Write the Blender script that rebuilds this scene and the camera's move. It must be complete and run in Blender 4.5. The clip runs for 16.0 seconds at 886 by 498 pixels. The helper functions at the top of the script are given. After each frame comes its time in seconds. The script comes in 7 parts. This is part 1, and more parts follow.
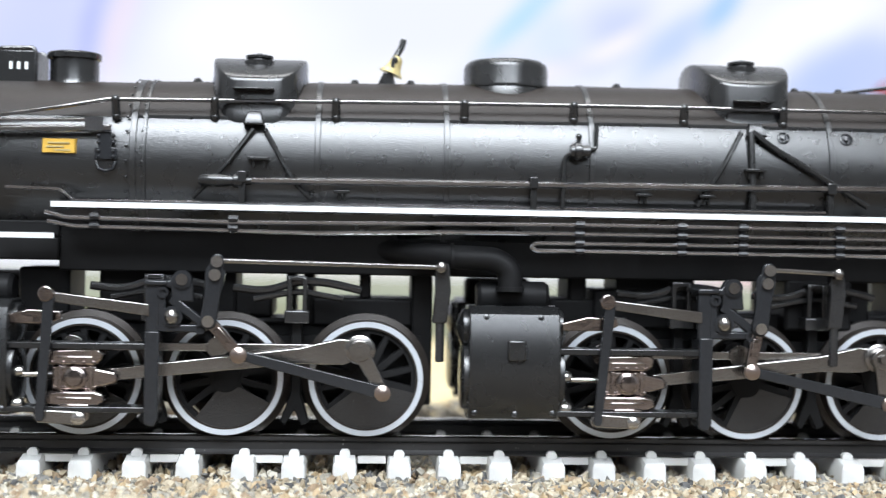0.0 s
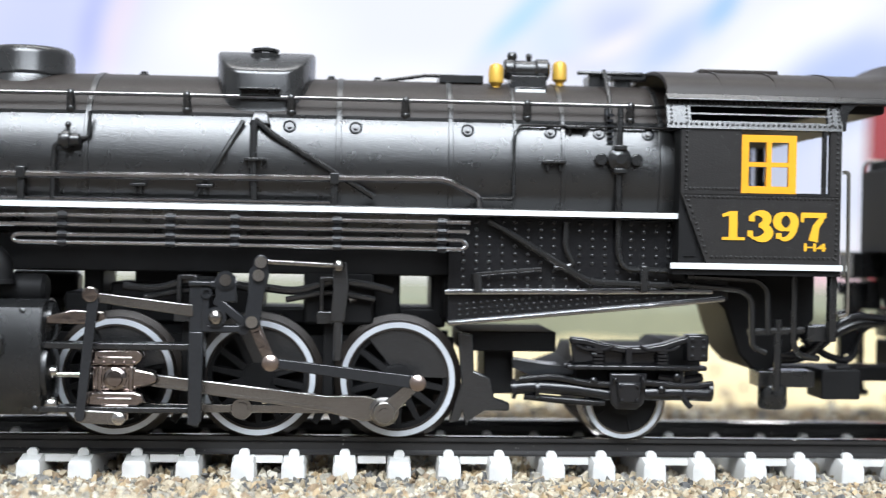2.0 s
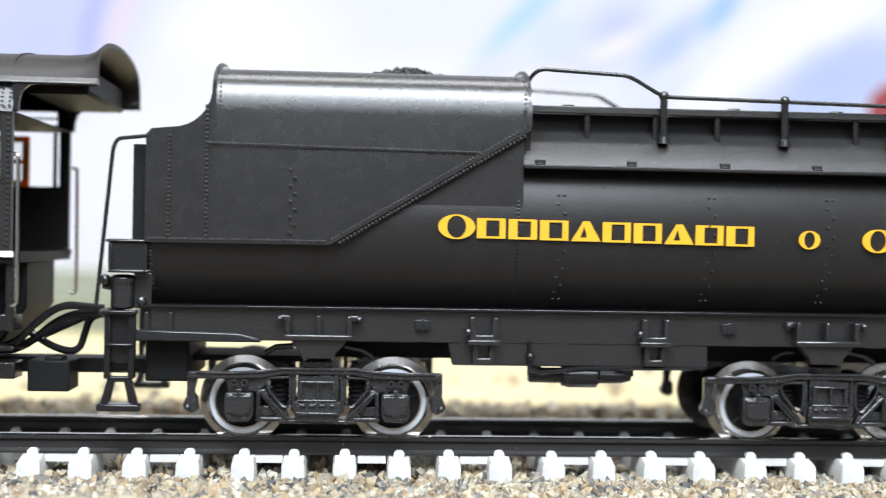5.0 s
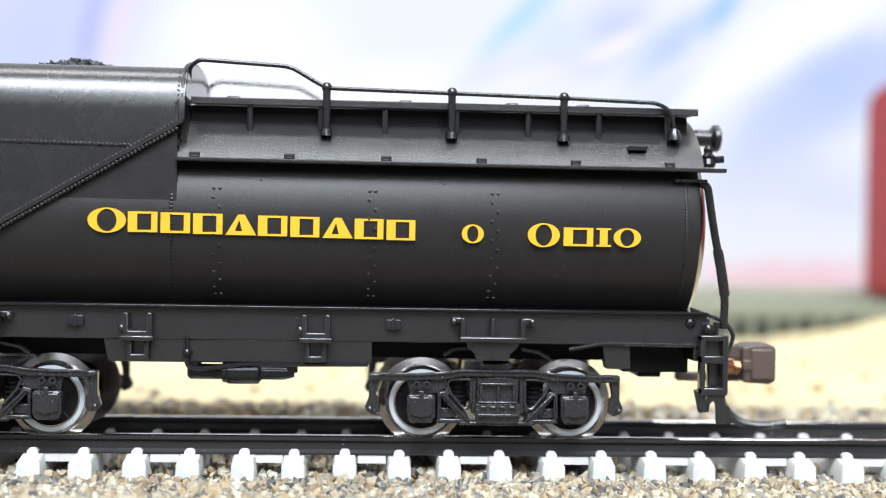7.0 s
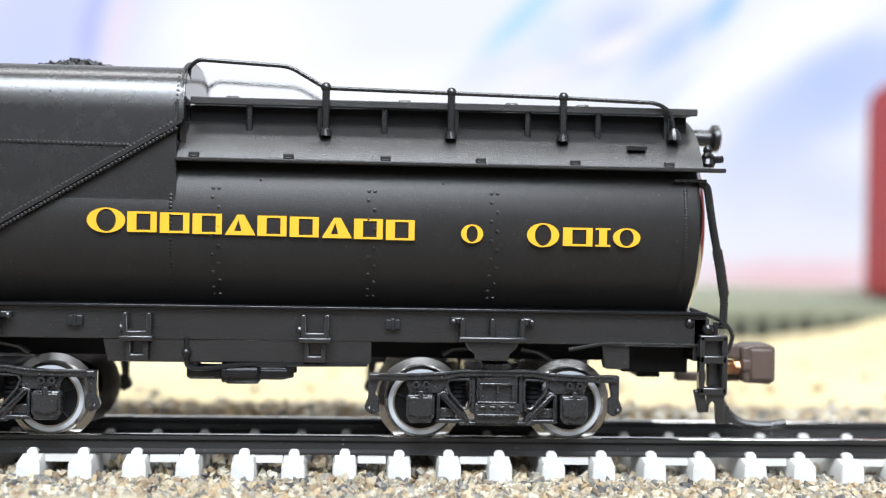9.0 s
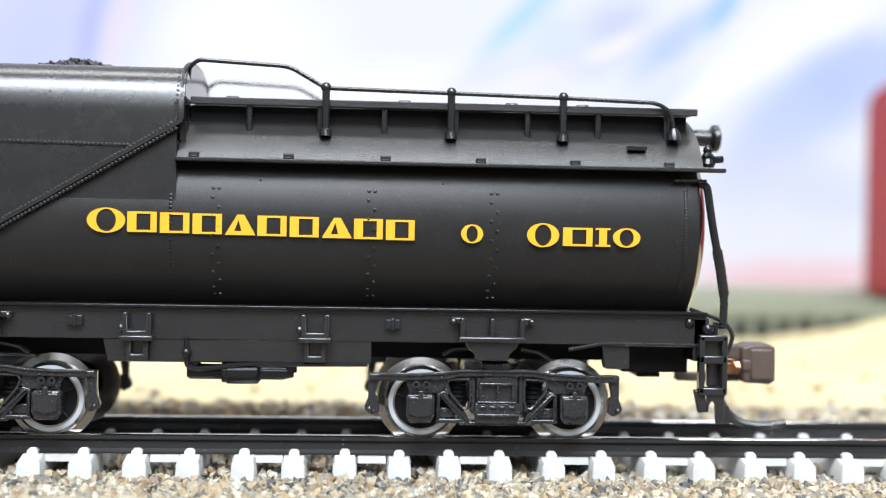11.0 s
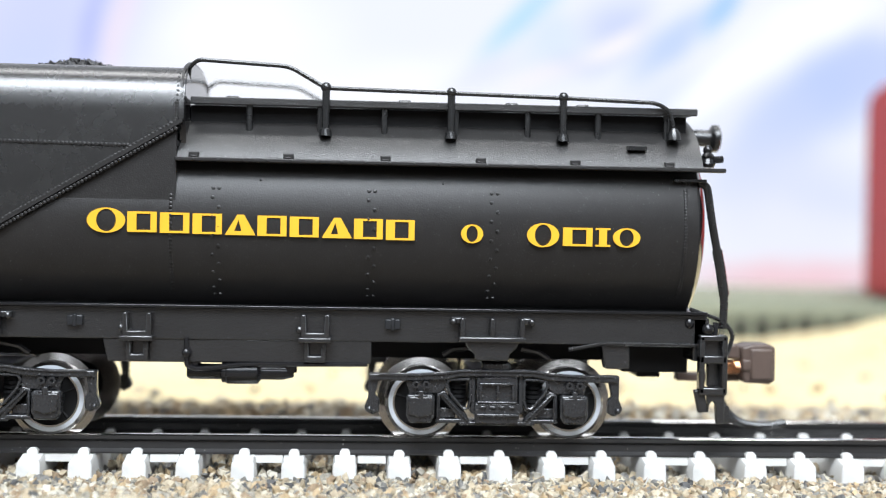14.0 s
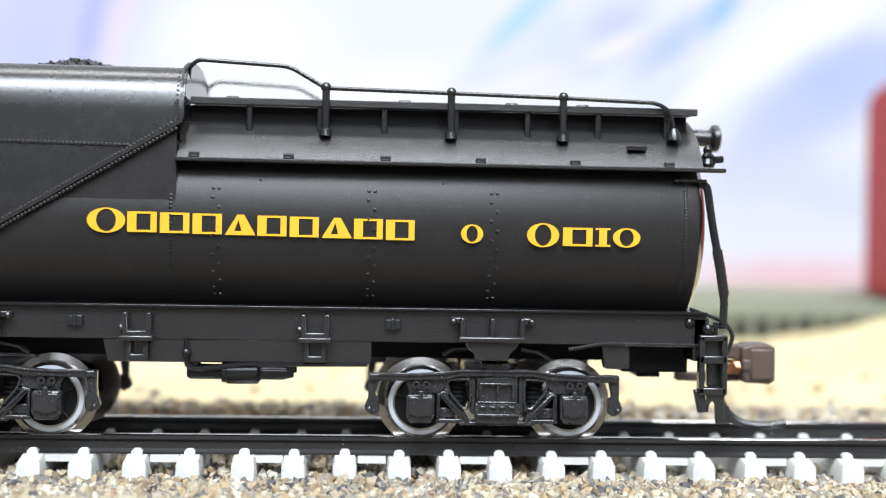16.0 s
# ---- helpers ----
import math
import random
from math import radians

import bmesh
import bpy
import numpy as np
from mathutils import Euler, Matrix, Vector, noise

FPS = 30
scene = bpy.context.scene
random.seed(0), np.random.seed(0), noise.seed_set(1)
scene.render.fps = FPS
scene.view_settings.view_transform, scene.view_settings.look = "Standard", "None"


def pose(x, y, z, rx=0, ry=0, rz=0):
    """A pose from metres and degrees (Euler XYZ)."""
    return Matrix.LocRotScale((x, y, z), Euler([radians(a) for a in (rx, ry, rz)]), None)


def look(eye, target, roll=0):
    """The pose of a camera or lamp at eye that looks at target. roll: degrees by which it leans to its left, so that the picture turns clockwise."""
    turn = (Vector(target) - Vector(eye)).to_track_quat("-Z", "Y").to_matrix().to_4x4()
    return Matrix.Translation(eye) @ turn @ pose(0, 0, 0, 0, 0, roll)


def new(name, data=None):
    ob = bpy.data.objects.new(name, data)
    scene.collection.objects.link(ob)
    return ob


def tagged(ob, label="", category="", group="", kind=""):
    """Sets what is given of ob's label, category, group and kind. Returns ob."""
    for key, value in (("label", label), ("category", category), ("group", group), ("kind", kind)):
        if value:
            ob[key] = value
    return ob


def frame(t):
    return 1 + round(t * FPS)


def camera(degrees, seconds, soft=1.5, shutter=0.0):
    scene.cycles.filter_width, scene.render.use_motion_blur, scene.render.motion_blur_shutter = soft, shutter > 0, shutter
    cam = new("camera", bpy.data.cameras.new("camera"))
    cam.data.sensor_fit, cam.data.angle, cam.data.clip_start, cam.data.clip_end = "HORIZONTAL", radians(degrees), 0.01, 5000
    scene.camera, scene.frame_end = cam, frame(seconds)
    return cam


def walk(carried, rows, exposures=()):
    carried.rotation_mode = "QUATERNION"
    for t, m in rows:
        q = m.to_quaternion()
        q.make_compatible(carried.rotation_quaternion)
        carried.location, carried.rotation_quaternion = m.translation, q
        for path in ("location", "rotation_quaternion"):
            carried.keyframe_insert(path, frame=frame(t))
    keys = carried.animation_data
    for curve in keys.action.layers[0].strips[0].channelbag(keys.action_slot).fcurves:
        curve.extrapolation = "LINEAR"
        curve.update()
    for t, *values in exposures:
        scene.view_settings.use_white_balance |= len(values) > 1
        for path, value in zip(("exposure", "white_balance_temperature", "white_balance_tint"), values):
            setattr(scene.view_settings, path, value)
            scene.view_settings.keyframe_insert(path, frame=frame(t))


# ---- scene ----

# All lengths below are in millimetres unless a name ends in _m: the place is a model railway to 1:160.
MM = 0.001


def at(x, y, z, rx=0, ry=0, rz=0):
    """A pose from millimetres and degrees."""
    return pose(x * MM, y * MM, z * MM, rx, ry, rz)


# ---------------- camera ----------------
cam = camera(39.22, 16.0, soft=1.2, shutter=0.22)
STAND = look((-6.5 * MM, -103.5 * MM, 15.4 * MM), (0, -5.6 * MM, 14.7 * MM), 1.05)
cam.data.dof.use_dof = True
cam.data.dof.focus_distance = 95.5 * MM
cam.data.dof.aperture_fstop = 21.0
walk(cam, [(0.0, STAND), (16.0, STAND)], exposures=[(0.0, 0.0, 6200, 10), (16.0, 0.0, 6200, 10)])

# ---------------- world and light ----------------
world = bpy.data.worlds.new("ambient_fill")
scene.world = world
world.use_nodes = True
world.node_tree.nodes["Background"].inputs[0].default_value = (0.9, 0.95, 1.0, 1)
world.node_tree.nodes["Background"].inputs[1].default_value = 0.05


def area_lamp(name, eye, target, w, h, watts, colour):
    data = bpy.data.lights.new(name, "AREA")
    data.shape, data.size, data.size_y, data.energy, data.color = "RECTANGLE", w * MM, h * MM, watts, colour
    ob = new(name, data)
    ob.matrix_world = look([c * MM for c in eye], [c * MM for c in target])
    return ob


# unseen lights, added: front key, low front fill, overhead fill for the sand
area_lamp("front_upper_key", (-30, -340, 450), (0, 0, 12), 480, 240, 7.0, (0.93, 0.97, 1.0))
area_lamp("front_low_fill", (200, -1000, 600), (0, 0, 12), 1000, 360, 6.6, (0.9, 0.95, 1.0))
area_lamp("overhead_fill", (0, 150, 860), (0, 70, 0), 700, 300, 5.6, (1.0, 0.98, 0.95))

# ---------------- materials ----------------


def mat(name, colour, rough=0.5, metal=0.0, grain=0.0, scale=900.0, bump=0.0, coat=0.0, vary=None, spec=0.5, wear_sparkle=None, stretch=None):
    """A paint, metal or plastic with fine grain (colour and relief) and broad variation. scale: per metre."""
    m = bpy.data.materials.new(name)
    m.use_nodes = True
    nt = m.node_tree
    p = nt.nodes["Principled BSDF"]
    p.inputs["Roughness"].default_value = rough
    p.inputs["Metallic"].default_value = metal
    p.inputs["Specular IOR Level"].default_value = spec
    p.inputs["Coat Weight"].default_value = coat
    tc = nt.nodes.new("ShaderNodeTexCoord")
    n1 = nt.nodes.new("ShaderNodeTexNoise")
    n1.inputs["Scale"].default_value = scale
    n1.inputs["Detail"].default_value = 4
    n2 = nt.nodes.new("ShaderNodeTexNoise")
    n2.inputs["Scale"].default_value = scale * 0.09
    n2.inputs["Detail"].default_value = 3
    if stretch:
        mp = nt.nodes.new("ShaderNodeMapping")
        mp.inputs["Scale"].default_value = stretch
        nt.links.new(tc.outputs["Object"], mp.inputs["Vector"])
        nt.links.new(mp.outputs[0], n1.inputs["Vector"])
    else:
        nt.links.new(tc.outputs["Object"], n1.inputs["Vector"])
    nt.links.new(tc.outputs["Object"], n2.inputs["Vector"])
    dark = [c * (1 - grain) for c in colour]
    light = list(vary) if vary else [min(1, c * (1 + grain)) for c in colour]
    mix = nt.nodes.new("ShaderNodeMix")
    mix.data_type = "RGBA"
    mix.inputs[6].default_value = (*dark, 1)
    mix.inputs[7].default_value = (*light, 1)
    mul = nt.nodes.new("ShaderNodeMath")
    mul.operation = "MULTIPLY_ADD"
    mul.inputs[1].default_value = 0.5
    nt.links.new(n1.outputs["Fac"], mul.inputs[0])
    half = nt.nodes.new("ShaderNodeMath")
    half.operation = "MULTIPLY"
    half.inputs[1].default_value = 0.5
    nt.links.new(n2.outputs["Fac"], half.inputs[0])
    nt.links.new(half.outputs[0], mul.inputs[2])
    nt.links.new(mul.outputs[0], mix.inputs[0])
    last = mix.outputs[2]
    if wear_sparkle:
        # dust specks, scuffs and painted sparkle in small sharp patches
        n3 = nt.nodes.new("ShaderNodeTexNoise")
        n3.inputs["Scale"].default_value = scale * 1.3
        n3.inputs["Detail"].default_value = 2
        nt.links.new(tc.outputs["Object"], n3.inputs["Vector"])
        r3 = nt.nodes.new("ShaderNodeValToRGB")
        r3.color_ramp.elements[0].position = wear_sparkle[3]
        r3.color_ramp.elements[1].position = wear_sparkle[3] + 0.04
        nt.links.new(n3.outputs["Fac"], r3.inputs[0])
        m3 = nt.nodes.new("ShaderNodeMix")
        m3.data_type = "RGBA"
        m3.inputs[7].default_value = (*wear_sparkle[:3], 1)
        nt.links.new(last, m3.inputs[6])
        nt.links.new(r3.outputs[0], m3.inputs[0])
        last = m3.outputs[2]
    nt.links.new(last, p.inputs["Base Color"])
    rr = nt.nodes.new("ShaderNodeMapRange")
    rr.inputs[3].default_value = max(0.03, rough - 0.03)
    rr.inputs[4].default_value = min(1, rough + 0.03)
    nt.links.new(n2.outputs["Fac"], rr.inputs[0])
    nt.links.new(rr.outputs[0], p.inputs["Roughness"])
    if bump:
        b = nt.nodes.new("ShaderNodeBump")
        b.inputs["Strength"].default_value = bump
        b.inputs["Distance"].default_value = 0.00005
        nt.links.new(n1.outputs["Fac"], b.inputs["Height"])
        nt.links.new(b.outputs[0], p.inputs["Normal"])
    return m


BLACK = mat("satin_black_paint", (0.012, 0.0122, 0.0125), 0.27, grain=0.25, scale=6000, bump=0.04, spec=.8)
JACKET = mat("black_boiler_jacket_paint", (0.012, 0.0122, 0.0125), 0.28, grain=0.4, scale=9000, bump=0.3, spec=.9, stretch=(.3, 1, 1.2))
CROWN = mat("matt_brown_black_top_paint", (0.019, 0.0145, 0.0122), 0.45, grain=0.4, scale=6500, bump=0.4, spec=.33, wear_sparkle=(0.12, 0.11, 0.1, 0.72))
SHEET = mat("smooth_black_sheet_paint", (0.014, 0.0138, 0.0145), 0.1, grain=0.2, scale=3000, spec=.9)
TANK = mat("black_tank_paint", (0.021, 0.0198, 0.0193), 0.38, grain=0.45, scale=8000, bump=0.34, wear_sparkle=(0.2, 0.2, 0.2, 0.71), spec=.38)
BUNKER = mat("satin_black_bunker_paint", (0.018, 0.0176, 0.0174), 0.27, grain=0.4, scale=9000, bump=0.17, wear_sparkle=(0.16, 0.16, 0.16, 0.74), spec=.95)
DECK = mat("gritty_black_deck_paint", (0.021, 0.02, 0.0195), 0.33, grain=0.5, scale=7000, bump=0.6, wear_sparkle=(0.26, 0.26, 0.25, 0.7), spec=.85)
PLASTIC = mat("black_moulded_plastic", (0.018, 0.018, 0.0185), 0.22, grain=0.4, scale=5000, bump=0.45, spec=1.0, wear_sparkle=(0.14, 0.14, 0.15, 0.73))
GREYPLASTIC = mat("dark_grey_engineering_plastic", (0.02, 0.021, 0.0232), 0.16, grain=0.4, scale=4000, bump=0.3)
GLOSS = mat("glossy_black_plastic", (0.012, 0.012, 0.013), 0.16, grain=0.2, scale=4000, bump=0.05)
CASTBLACK = mat("cast_black_truck_plastic", (0.022, 0.0225, 0.024), 0.22, grain=0.45, scale=5000, bump=0.45, wear_sparkle=(0.16, 0.16, 0.165, 0.69), spec=.8)
# dull chassis black; on some parts it puts shade into the colour
SHADOW = mat("matt_black_chassis_and_shade", (0.009, 0.009, 0.0095), 0.55, grain=0.3, scale=3000, spec=.2)
WHITE = mat("white_stripe_paint", (0.8, 0.82, 0.82), 0.4, grain=0.06, scale=3000)
TYRE = mat("whitewall_paint", (0.66, 0.7, 0.75), 0.3, 0.35, grain=0.12, scale=2500, wear_sparkle=(0.45, 0.45, 0.45, 0.72))
WHEELSTEEL = mat("turned_wheel_steel", (0.46, 0.44, 0.42), 0.18, 1.0, grain=0.25, scale=3000, bump=0.08)
STEEL = mat("bright_nickel_steel", (0.62, 0.6, 0.57), 0.22, 1.0, grain=0.15, scale=3000, bump=0.05)
DULLSTEEL = mat("blackened_rod_steel", (0.34, 0.325, 0.31), 0.24, 1.0, grain=0.3, scale=3500, bump=0.2)
CROSS = mat("burnished_crosshead_metal", (0.38, 0.33, 0.31), 0.15, 1.0, grain=0.4, scale=1600, bump=0.6)
SPRING = mat("bright_copper_spring", (0.75, 0.4, 0.22), 0.25, 1.0, grain=0.2, scale=3000)
COPPER = mat("copper_rivet", (0.44, 0.36, 0.32), 0.28, 1.0, grain=0.2, scale=3000)
BRASS = mat("gold_brass_paint", (0.62, 0.38, 0.06), 0.35, 0.3, grain=0.2, scale=2500)
BELLBRASS = mat("pale_bell_brass", (0.66, 0.55, 0.26), 0.3, 0.5, grain=0.3, scale=2500)
TYRESIDE = mat("dark_tyre_side", (0.03, 0.024, 0.02), 0.4, 0.3, grain=0.3, scale=2500)
PIPEMETAL = mat("glossy_black_metal_pipe", (0.55, 0.55, 0.57), 0.17, 1.0, grain=0.35, scale=4000, bump=0.12)
YELLOW = mat("yellow_paint", (0.8, 0.43, 0.02), 0.45, grain=0.08, scale=3000)
SASH = mat("orange_yellow_sash_paint", (0.8, 0.37, 0.015), 0.4, grain=0.08, scale=3000)
COAL = mat("coal", (0.02, 0.02, 0.021), 0.4, grain=0.5, scale=2500, bump=0.5)
BROWN = mat("brown_coupler_plastic", (0.09, 0.062, 0.05), 0.45, grain=0.25, scale=3000, bump=0.2)
RAILSIDE = mat("blackened_rail_side", (0.034, 0.033, 0.033), 0.3, 0.3, grain=0.3, scale=2500, bump=0.1, wear_sparkle=(0.35, 0.34, 0.32, 0.73))
RAILHEAD = mat("polished_rail_head", (0.7, 0.69, 0.67), 0.12, 1.0, grain=0.12, scale=2500)
TIE = mat("white_concrete_tie_plastic", (0.6, 0.595, 0.575), 0.5, grain=0.07, scale=1800, bump=0.25, wear_sparkle=(0.55, 0.5, 0.42, 0.74))
SUBGRADE = mat("dark_fine_ballast_bed", (0.1, 0.08, 0.06), 0.9, grain=0.6, scale=1500, bump=0.6)
SAND = mat("yellow_sand_scatter", (0.6, 0.42, 0.19), 0.9, grain=0.5, scale=320, bump=0.6, vary=(0.96, 0.83, 0.5))
CORK = mat("grey_green_roadbed", (0.2, 0.21, 0.15), 0.9, grain=0.25, scale=300, bump=0.5)
BANK = mat("pale_green_bank", (0.27, 0.27, 0.2), 0.9, grain=0.25, scale=200, bump=0.5)
REDCAR = mat("red_oxide_boxcar_paint", (0.4, 0.03, 0.03), 0.5, grain=0.2, scale=300)
GREYMETAL = mat("grey_boxcar_panel", (0.16, 0.16, 0.16), 0.5, grain=0.2, scale=300)
WALLPAINT = mat("grey_shell_wall", (0.3, 0.3, 0.3), 0.9, grain=0.08, scale=20)
CEILPAINT = mat("brown_shell_ceiling", (0.12, 0.085, 0.06), 0.8, grain=0.3, scale=12)
FLOORMAT = mat("brown_carpet", (0.1, 0.075, 0.055), 0.95, grain=0.3, scale=60)

GLASS = bpy.data.materials.new("clear_glazing")
GLASS.use_nodes = True
GLASS.node_tree.nodes["Principled BSDF"].inputs["Transmission Weight"].default_value = 1.0
GLASS.node_tree.nodes["Principled BSDF"].inputs["Roughness"].default_value = 0.02
GLASS.node_tree.nodes["Principled BSDF"].inputs["IOR"].default_value = 1.1


def pebble_material():
    """Mixed tan, white, grey and rust grains, one colour to each grain."""
    m = bpy.data.materials.new("mixed_ballast_grains")
    m.use_nodes = True
    nt = m.node_tree
    p = nt.nodes["Principled BSDF"]
    p.inputs["Roughness"].default_value = 0.7
    geo = nt.nodes.new("ShaderNodeNewGeometry")
    ramp = nt.nodes.new("ShaderNodeValToRGB")
    ramp.color_ramp.interpolation = "CONSTANT"
    cols = [(0.0, (0.42, 0.35, 0.24)), (0.14, (0.5, 0.43, 0.31)), (0.3, (0.19, 0.185, 0.17)), (0.42, (0.32, 0.3, 0.25)),
            (0.54, (0.55, 0.5, 0.39)), (0.66, (0.3, 0.22, 0.14)), (0.74, (0.1, 0.1, 0.1)), (0.81, (0.45, 0.34, 0.2)), (0.92, (0.6, 0.57, 0.48))]
    while len(ramp.color_ramp.elements) < len(cols):
        ramp.color_ramp.elements.new(0.5)
    for e, (pos, c) in zip(ramp.color_ramp.elements, cols):
        e.position, e.color = pos, (*c, 1)
    nt.links.new(geo.outputs["Random Per Island"], ramp.inputs[0])
    tc = nt.nodes.new("ShaderNodeTexCoord")
    n = nt.nodes.new("ShaderNodeTexNoise")
    n.inputs["Scale"].default_value = 2600
    n.inputs["Detail"].default_value = 4
    nt.links.new(tc.outputs["Object"], n.inputs["Vector"])
    mix = nt.nodes.new("ShaderNodeMix")
    mix.data_type, mix.blend_type = "RGBA", "MULTIPLY"
    mix.inputs[0].default_value = 0.7
    r2 = nt.nodes.new("ShaderNodeValToRGB")
    r2.color_ramp.elements[0].position, r2.color_ramp.elements[0].color = 0.3, (0.4, 0.38, 0.36, 1)
    r2.color_ramp.elements[1].position = 0.62
    nt.links.new(n.outputs["Fac"], r2.inputs[0])
    nt.links.new(ramp.outputs[0], mix.inputs[6])
    nt.links.new(r2.outputs[0], mix.inputs[7])
    nt.links.new(mix.outputs[2], p.inputs["Base Color"])
    b = nt.nodes.new("ShaderNodeBump")
    b.inputs["Strength"].default_value, b.inputs["Distance"].default_value = 0.5, 0.0001
    nt.links.new(n.outputs["Fac"], b.inputs["Height"])
    nt.links.new(b.outputs[0], p.inputs["Normal"])
    return m


PEBBLE = pebble_material()


def sky_material():
    """A painted cloud backdrop: white and lavender-blue with a pink haze low down. Self-lit: emission stands in for
    lamp light. Coordinates in millimetres on the board.
    """
    m = bpy.data.materials.new("painted_cloud_sky")
    m.use_nodes = True
    nt = m.node_tree
    nt.nodes.clear()
    out = nt.nodes.new("ShaderNodeOutputMaterial")
    em = nt.nodes.new("ShaderNodeEmission")
    nt.links.new(em.outputs[0], out.inputs[0])
    tc = nt.nodes.new("ShaderNodeTexCoord")
    nz = nt.nodes.new("ShaderNodeTexNoise")
    nz.inputs["Scale"].default_value, nz.inputs["Detail"].default_value = 28, 2
    nt.links.new(tc.outputs["Object"], nz.inputs["Vector"])
    sub = nt.nodes.new("ShaderNodeVectorMath")
    sub.operation = "MULTIPLY_ADD"
    sub.inputs[1].default_value = (0.016, 0.0, 0.016)
    nt.links.new(nz.outputs["Color"], sub.inputs[0])
    nt.links.new(tc.outputs["Object"], sub.inputs[2])
    last = None
    base = nt.nodes.new("ShaderNodeRGB")
    base.outputs[0].default_value = (0.93, 0.94, 1.0, 1)
    last = base.outputs[0]
    #  x, z, half-width, half-height, lean in degrees, colour, weight
    blobs = [(-70, 72, 32, 22, 0, (0.62, 0.66, 0.98), 0.50),
             (-77, 62, 16, 10, 0, (0.66, 0.72, 1.00), 0.50),
             (-59, 71, 3.5, 20, -8, (0.52, 0.56, 0.98), 0.50),
             (-53, 70, 3.0, 20, -8, (1.00, 0.80, 0.88), 0.40),
             (-27, 70, 24, 16, 0, (1.06, 1.06, 1.07), 1.00),
             (2, 59, 24, 9, 10, (1.06, 1.06, 1.07), 0.90),
             (37, 74, 3.2, 15, -52, (0.50, 0.78, 1.00), 0.60),
             (44, 70, 10, 7, 30, (0.74, 0.84, 1.00), 0.50),
             (27, 62, 12, 4, 25, (0.80, 0.82, 1.00), 0.45),
             (61, 76, 12, 9, 25, (0.66, 0.72, 0.99), 0.60),
             (74, 71, 17, 4.2, 32, (0.58, 0.70, 1.00), 0.60),
             (50, 65, 14, 4, 22, (0.70, 0.76, 1.00), 0.55),
             (86, 78, 3.2, 8, -30, (0.42, 0.66, 1.00), 0.60),
             (59, 71, 13, 2.6, 28, (1.04, 0.98, 1.02), 0.70),
             (41, 61, 10, 3, 20, (1.03, 0.96, 1.00), 0.50),
             (73, 55, 16, 10, 15, (0.74, 0.80, 0.98), 0.45),
             (108, 77, 20, 7, 20, (1.08, 1.08, 1.08), 1.00),
             (87, 62, 26, 5.5, 30, (1.08, 1.08, 1.08), 1.00),
             (111, 61, 21, 11, 32, (0.56, 0.66, 0.97), 0.70),
             (100, 49, 20, 9, 30, (0.62, 0.70, 0.96), 0.55),
             (122, 65, 14, 8, 10, (0.60, 0.68, 0.97), 0.55),
             (104, 37, 26, 12, 0, (0.74, 0.78, 0.95), 0.50),
             (105, 28, 26, 8, 0, (0.90, 0.90, 0.97), 0.50),
             (105, 17, 28, 6.5, 0, (0.95, 0.66, 0.70), 0.75),
             (-14, 39, 60, 26, 0, (1.02, 1.02, 1.06), 0.70),
             (-14, 16, 50, 6, 0, (0.95, 0.90, 0.90), 0.50)]
    for x, z, w, h, lean, col, weight in blobs:
        mp = nt.nodes.new("ShaderNodeMapping")
        mp.vector_type = "TEXTURE"
        mp.inputs["Location"].default_value = (x * MM, 0, z * MM)
        mp.inputs["Rotation"].default_value = (0, radians(-lean), 0)
        mp.inputs["Scale"].default_value = (w * MM, 1, h * MM)
        nt.links.new(sub.outputs[0], mp.inputs[0])
        ln = nt.nodes.new("ShaderNodeVectorMath")
        ln.operation = "LENGTH"
        nt.links.new(mp.outputs[0], ln.inputs[0])
        mr = nt.nodes.new("ShaderNodeMapRange")
        mr.interpolation_type = "SMOOTHERSTEP"
        mr.inputs[1].default_value, mr.inputs[2].default_value = 1.45, 0.1
        mr.inputs[3].default_value, mr.inputs[4].default_value = 0.0, min(1, weight * 1.5)
        nt.links.new(ln.outputs["Value"], mr.inputs[0])
        mx = nt.nodes.new("ShaderNodeMix")
        mx.data_type = "RGBA"
        mx.inputs[7].default_value = (*col, 1)
        nt.links.new(mr.outputs[0], mx.inputs[0])
        nt.links.new(last, mx.inputs[6])
        last = mx.outputs[2]
    nt.links.new(last, em.inputs[0])
    em.inputs[1].default_value = 1.0
    return m


# ---------------- mesh helpers (millimetres) ----------------


def mesh():
    return bmesh.new()


def box(bm, x0, x1, y0, y1, z0, z1):
    v = [bm.verts.new((x, y, z)) for x in (x0, x1) for y in (y0, y1) for z in (z0, z1)]
    for f in ((0, 1, 3, 2), (4, 6, 7, 5), (0, 4, 5, 1), (2, 3, 7, 6), (0, 2, 6, 4), (1, 5, 7, 3)):
        bm.faces.new([v[i] for i in f])
    return bm


def prism(bm, pts, y0, y1):
    """A polygon in x and z, pushed from y0 to y1."""
    a = [bm.verts.new((x, y0, z)) for x, z in pts]
    b = [bm.verts.new((x, y1, z)) for x, z in pts]
    n = len(pts)
    fs = [bm.faces.new(a), bm.faces.new(b[::-1])]
    for i in range(n):
        fs.append(bm.faces.new((a[i], b[i], b[(i + 1) % n], a[(i + 1) % n])))
    bmesh.ops.recalc_face_normals(bm, faces=fs)
    return bm


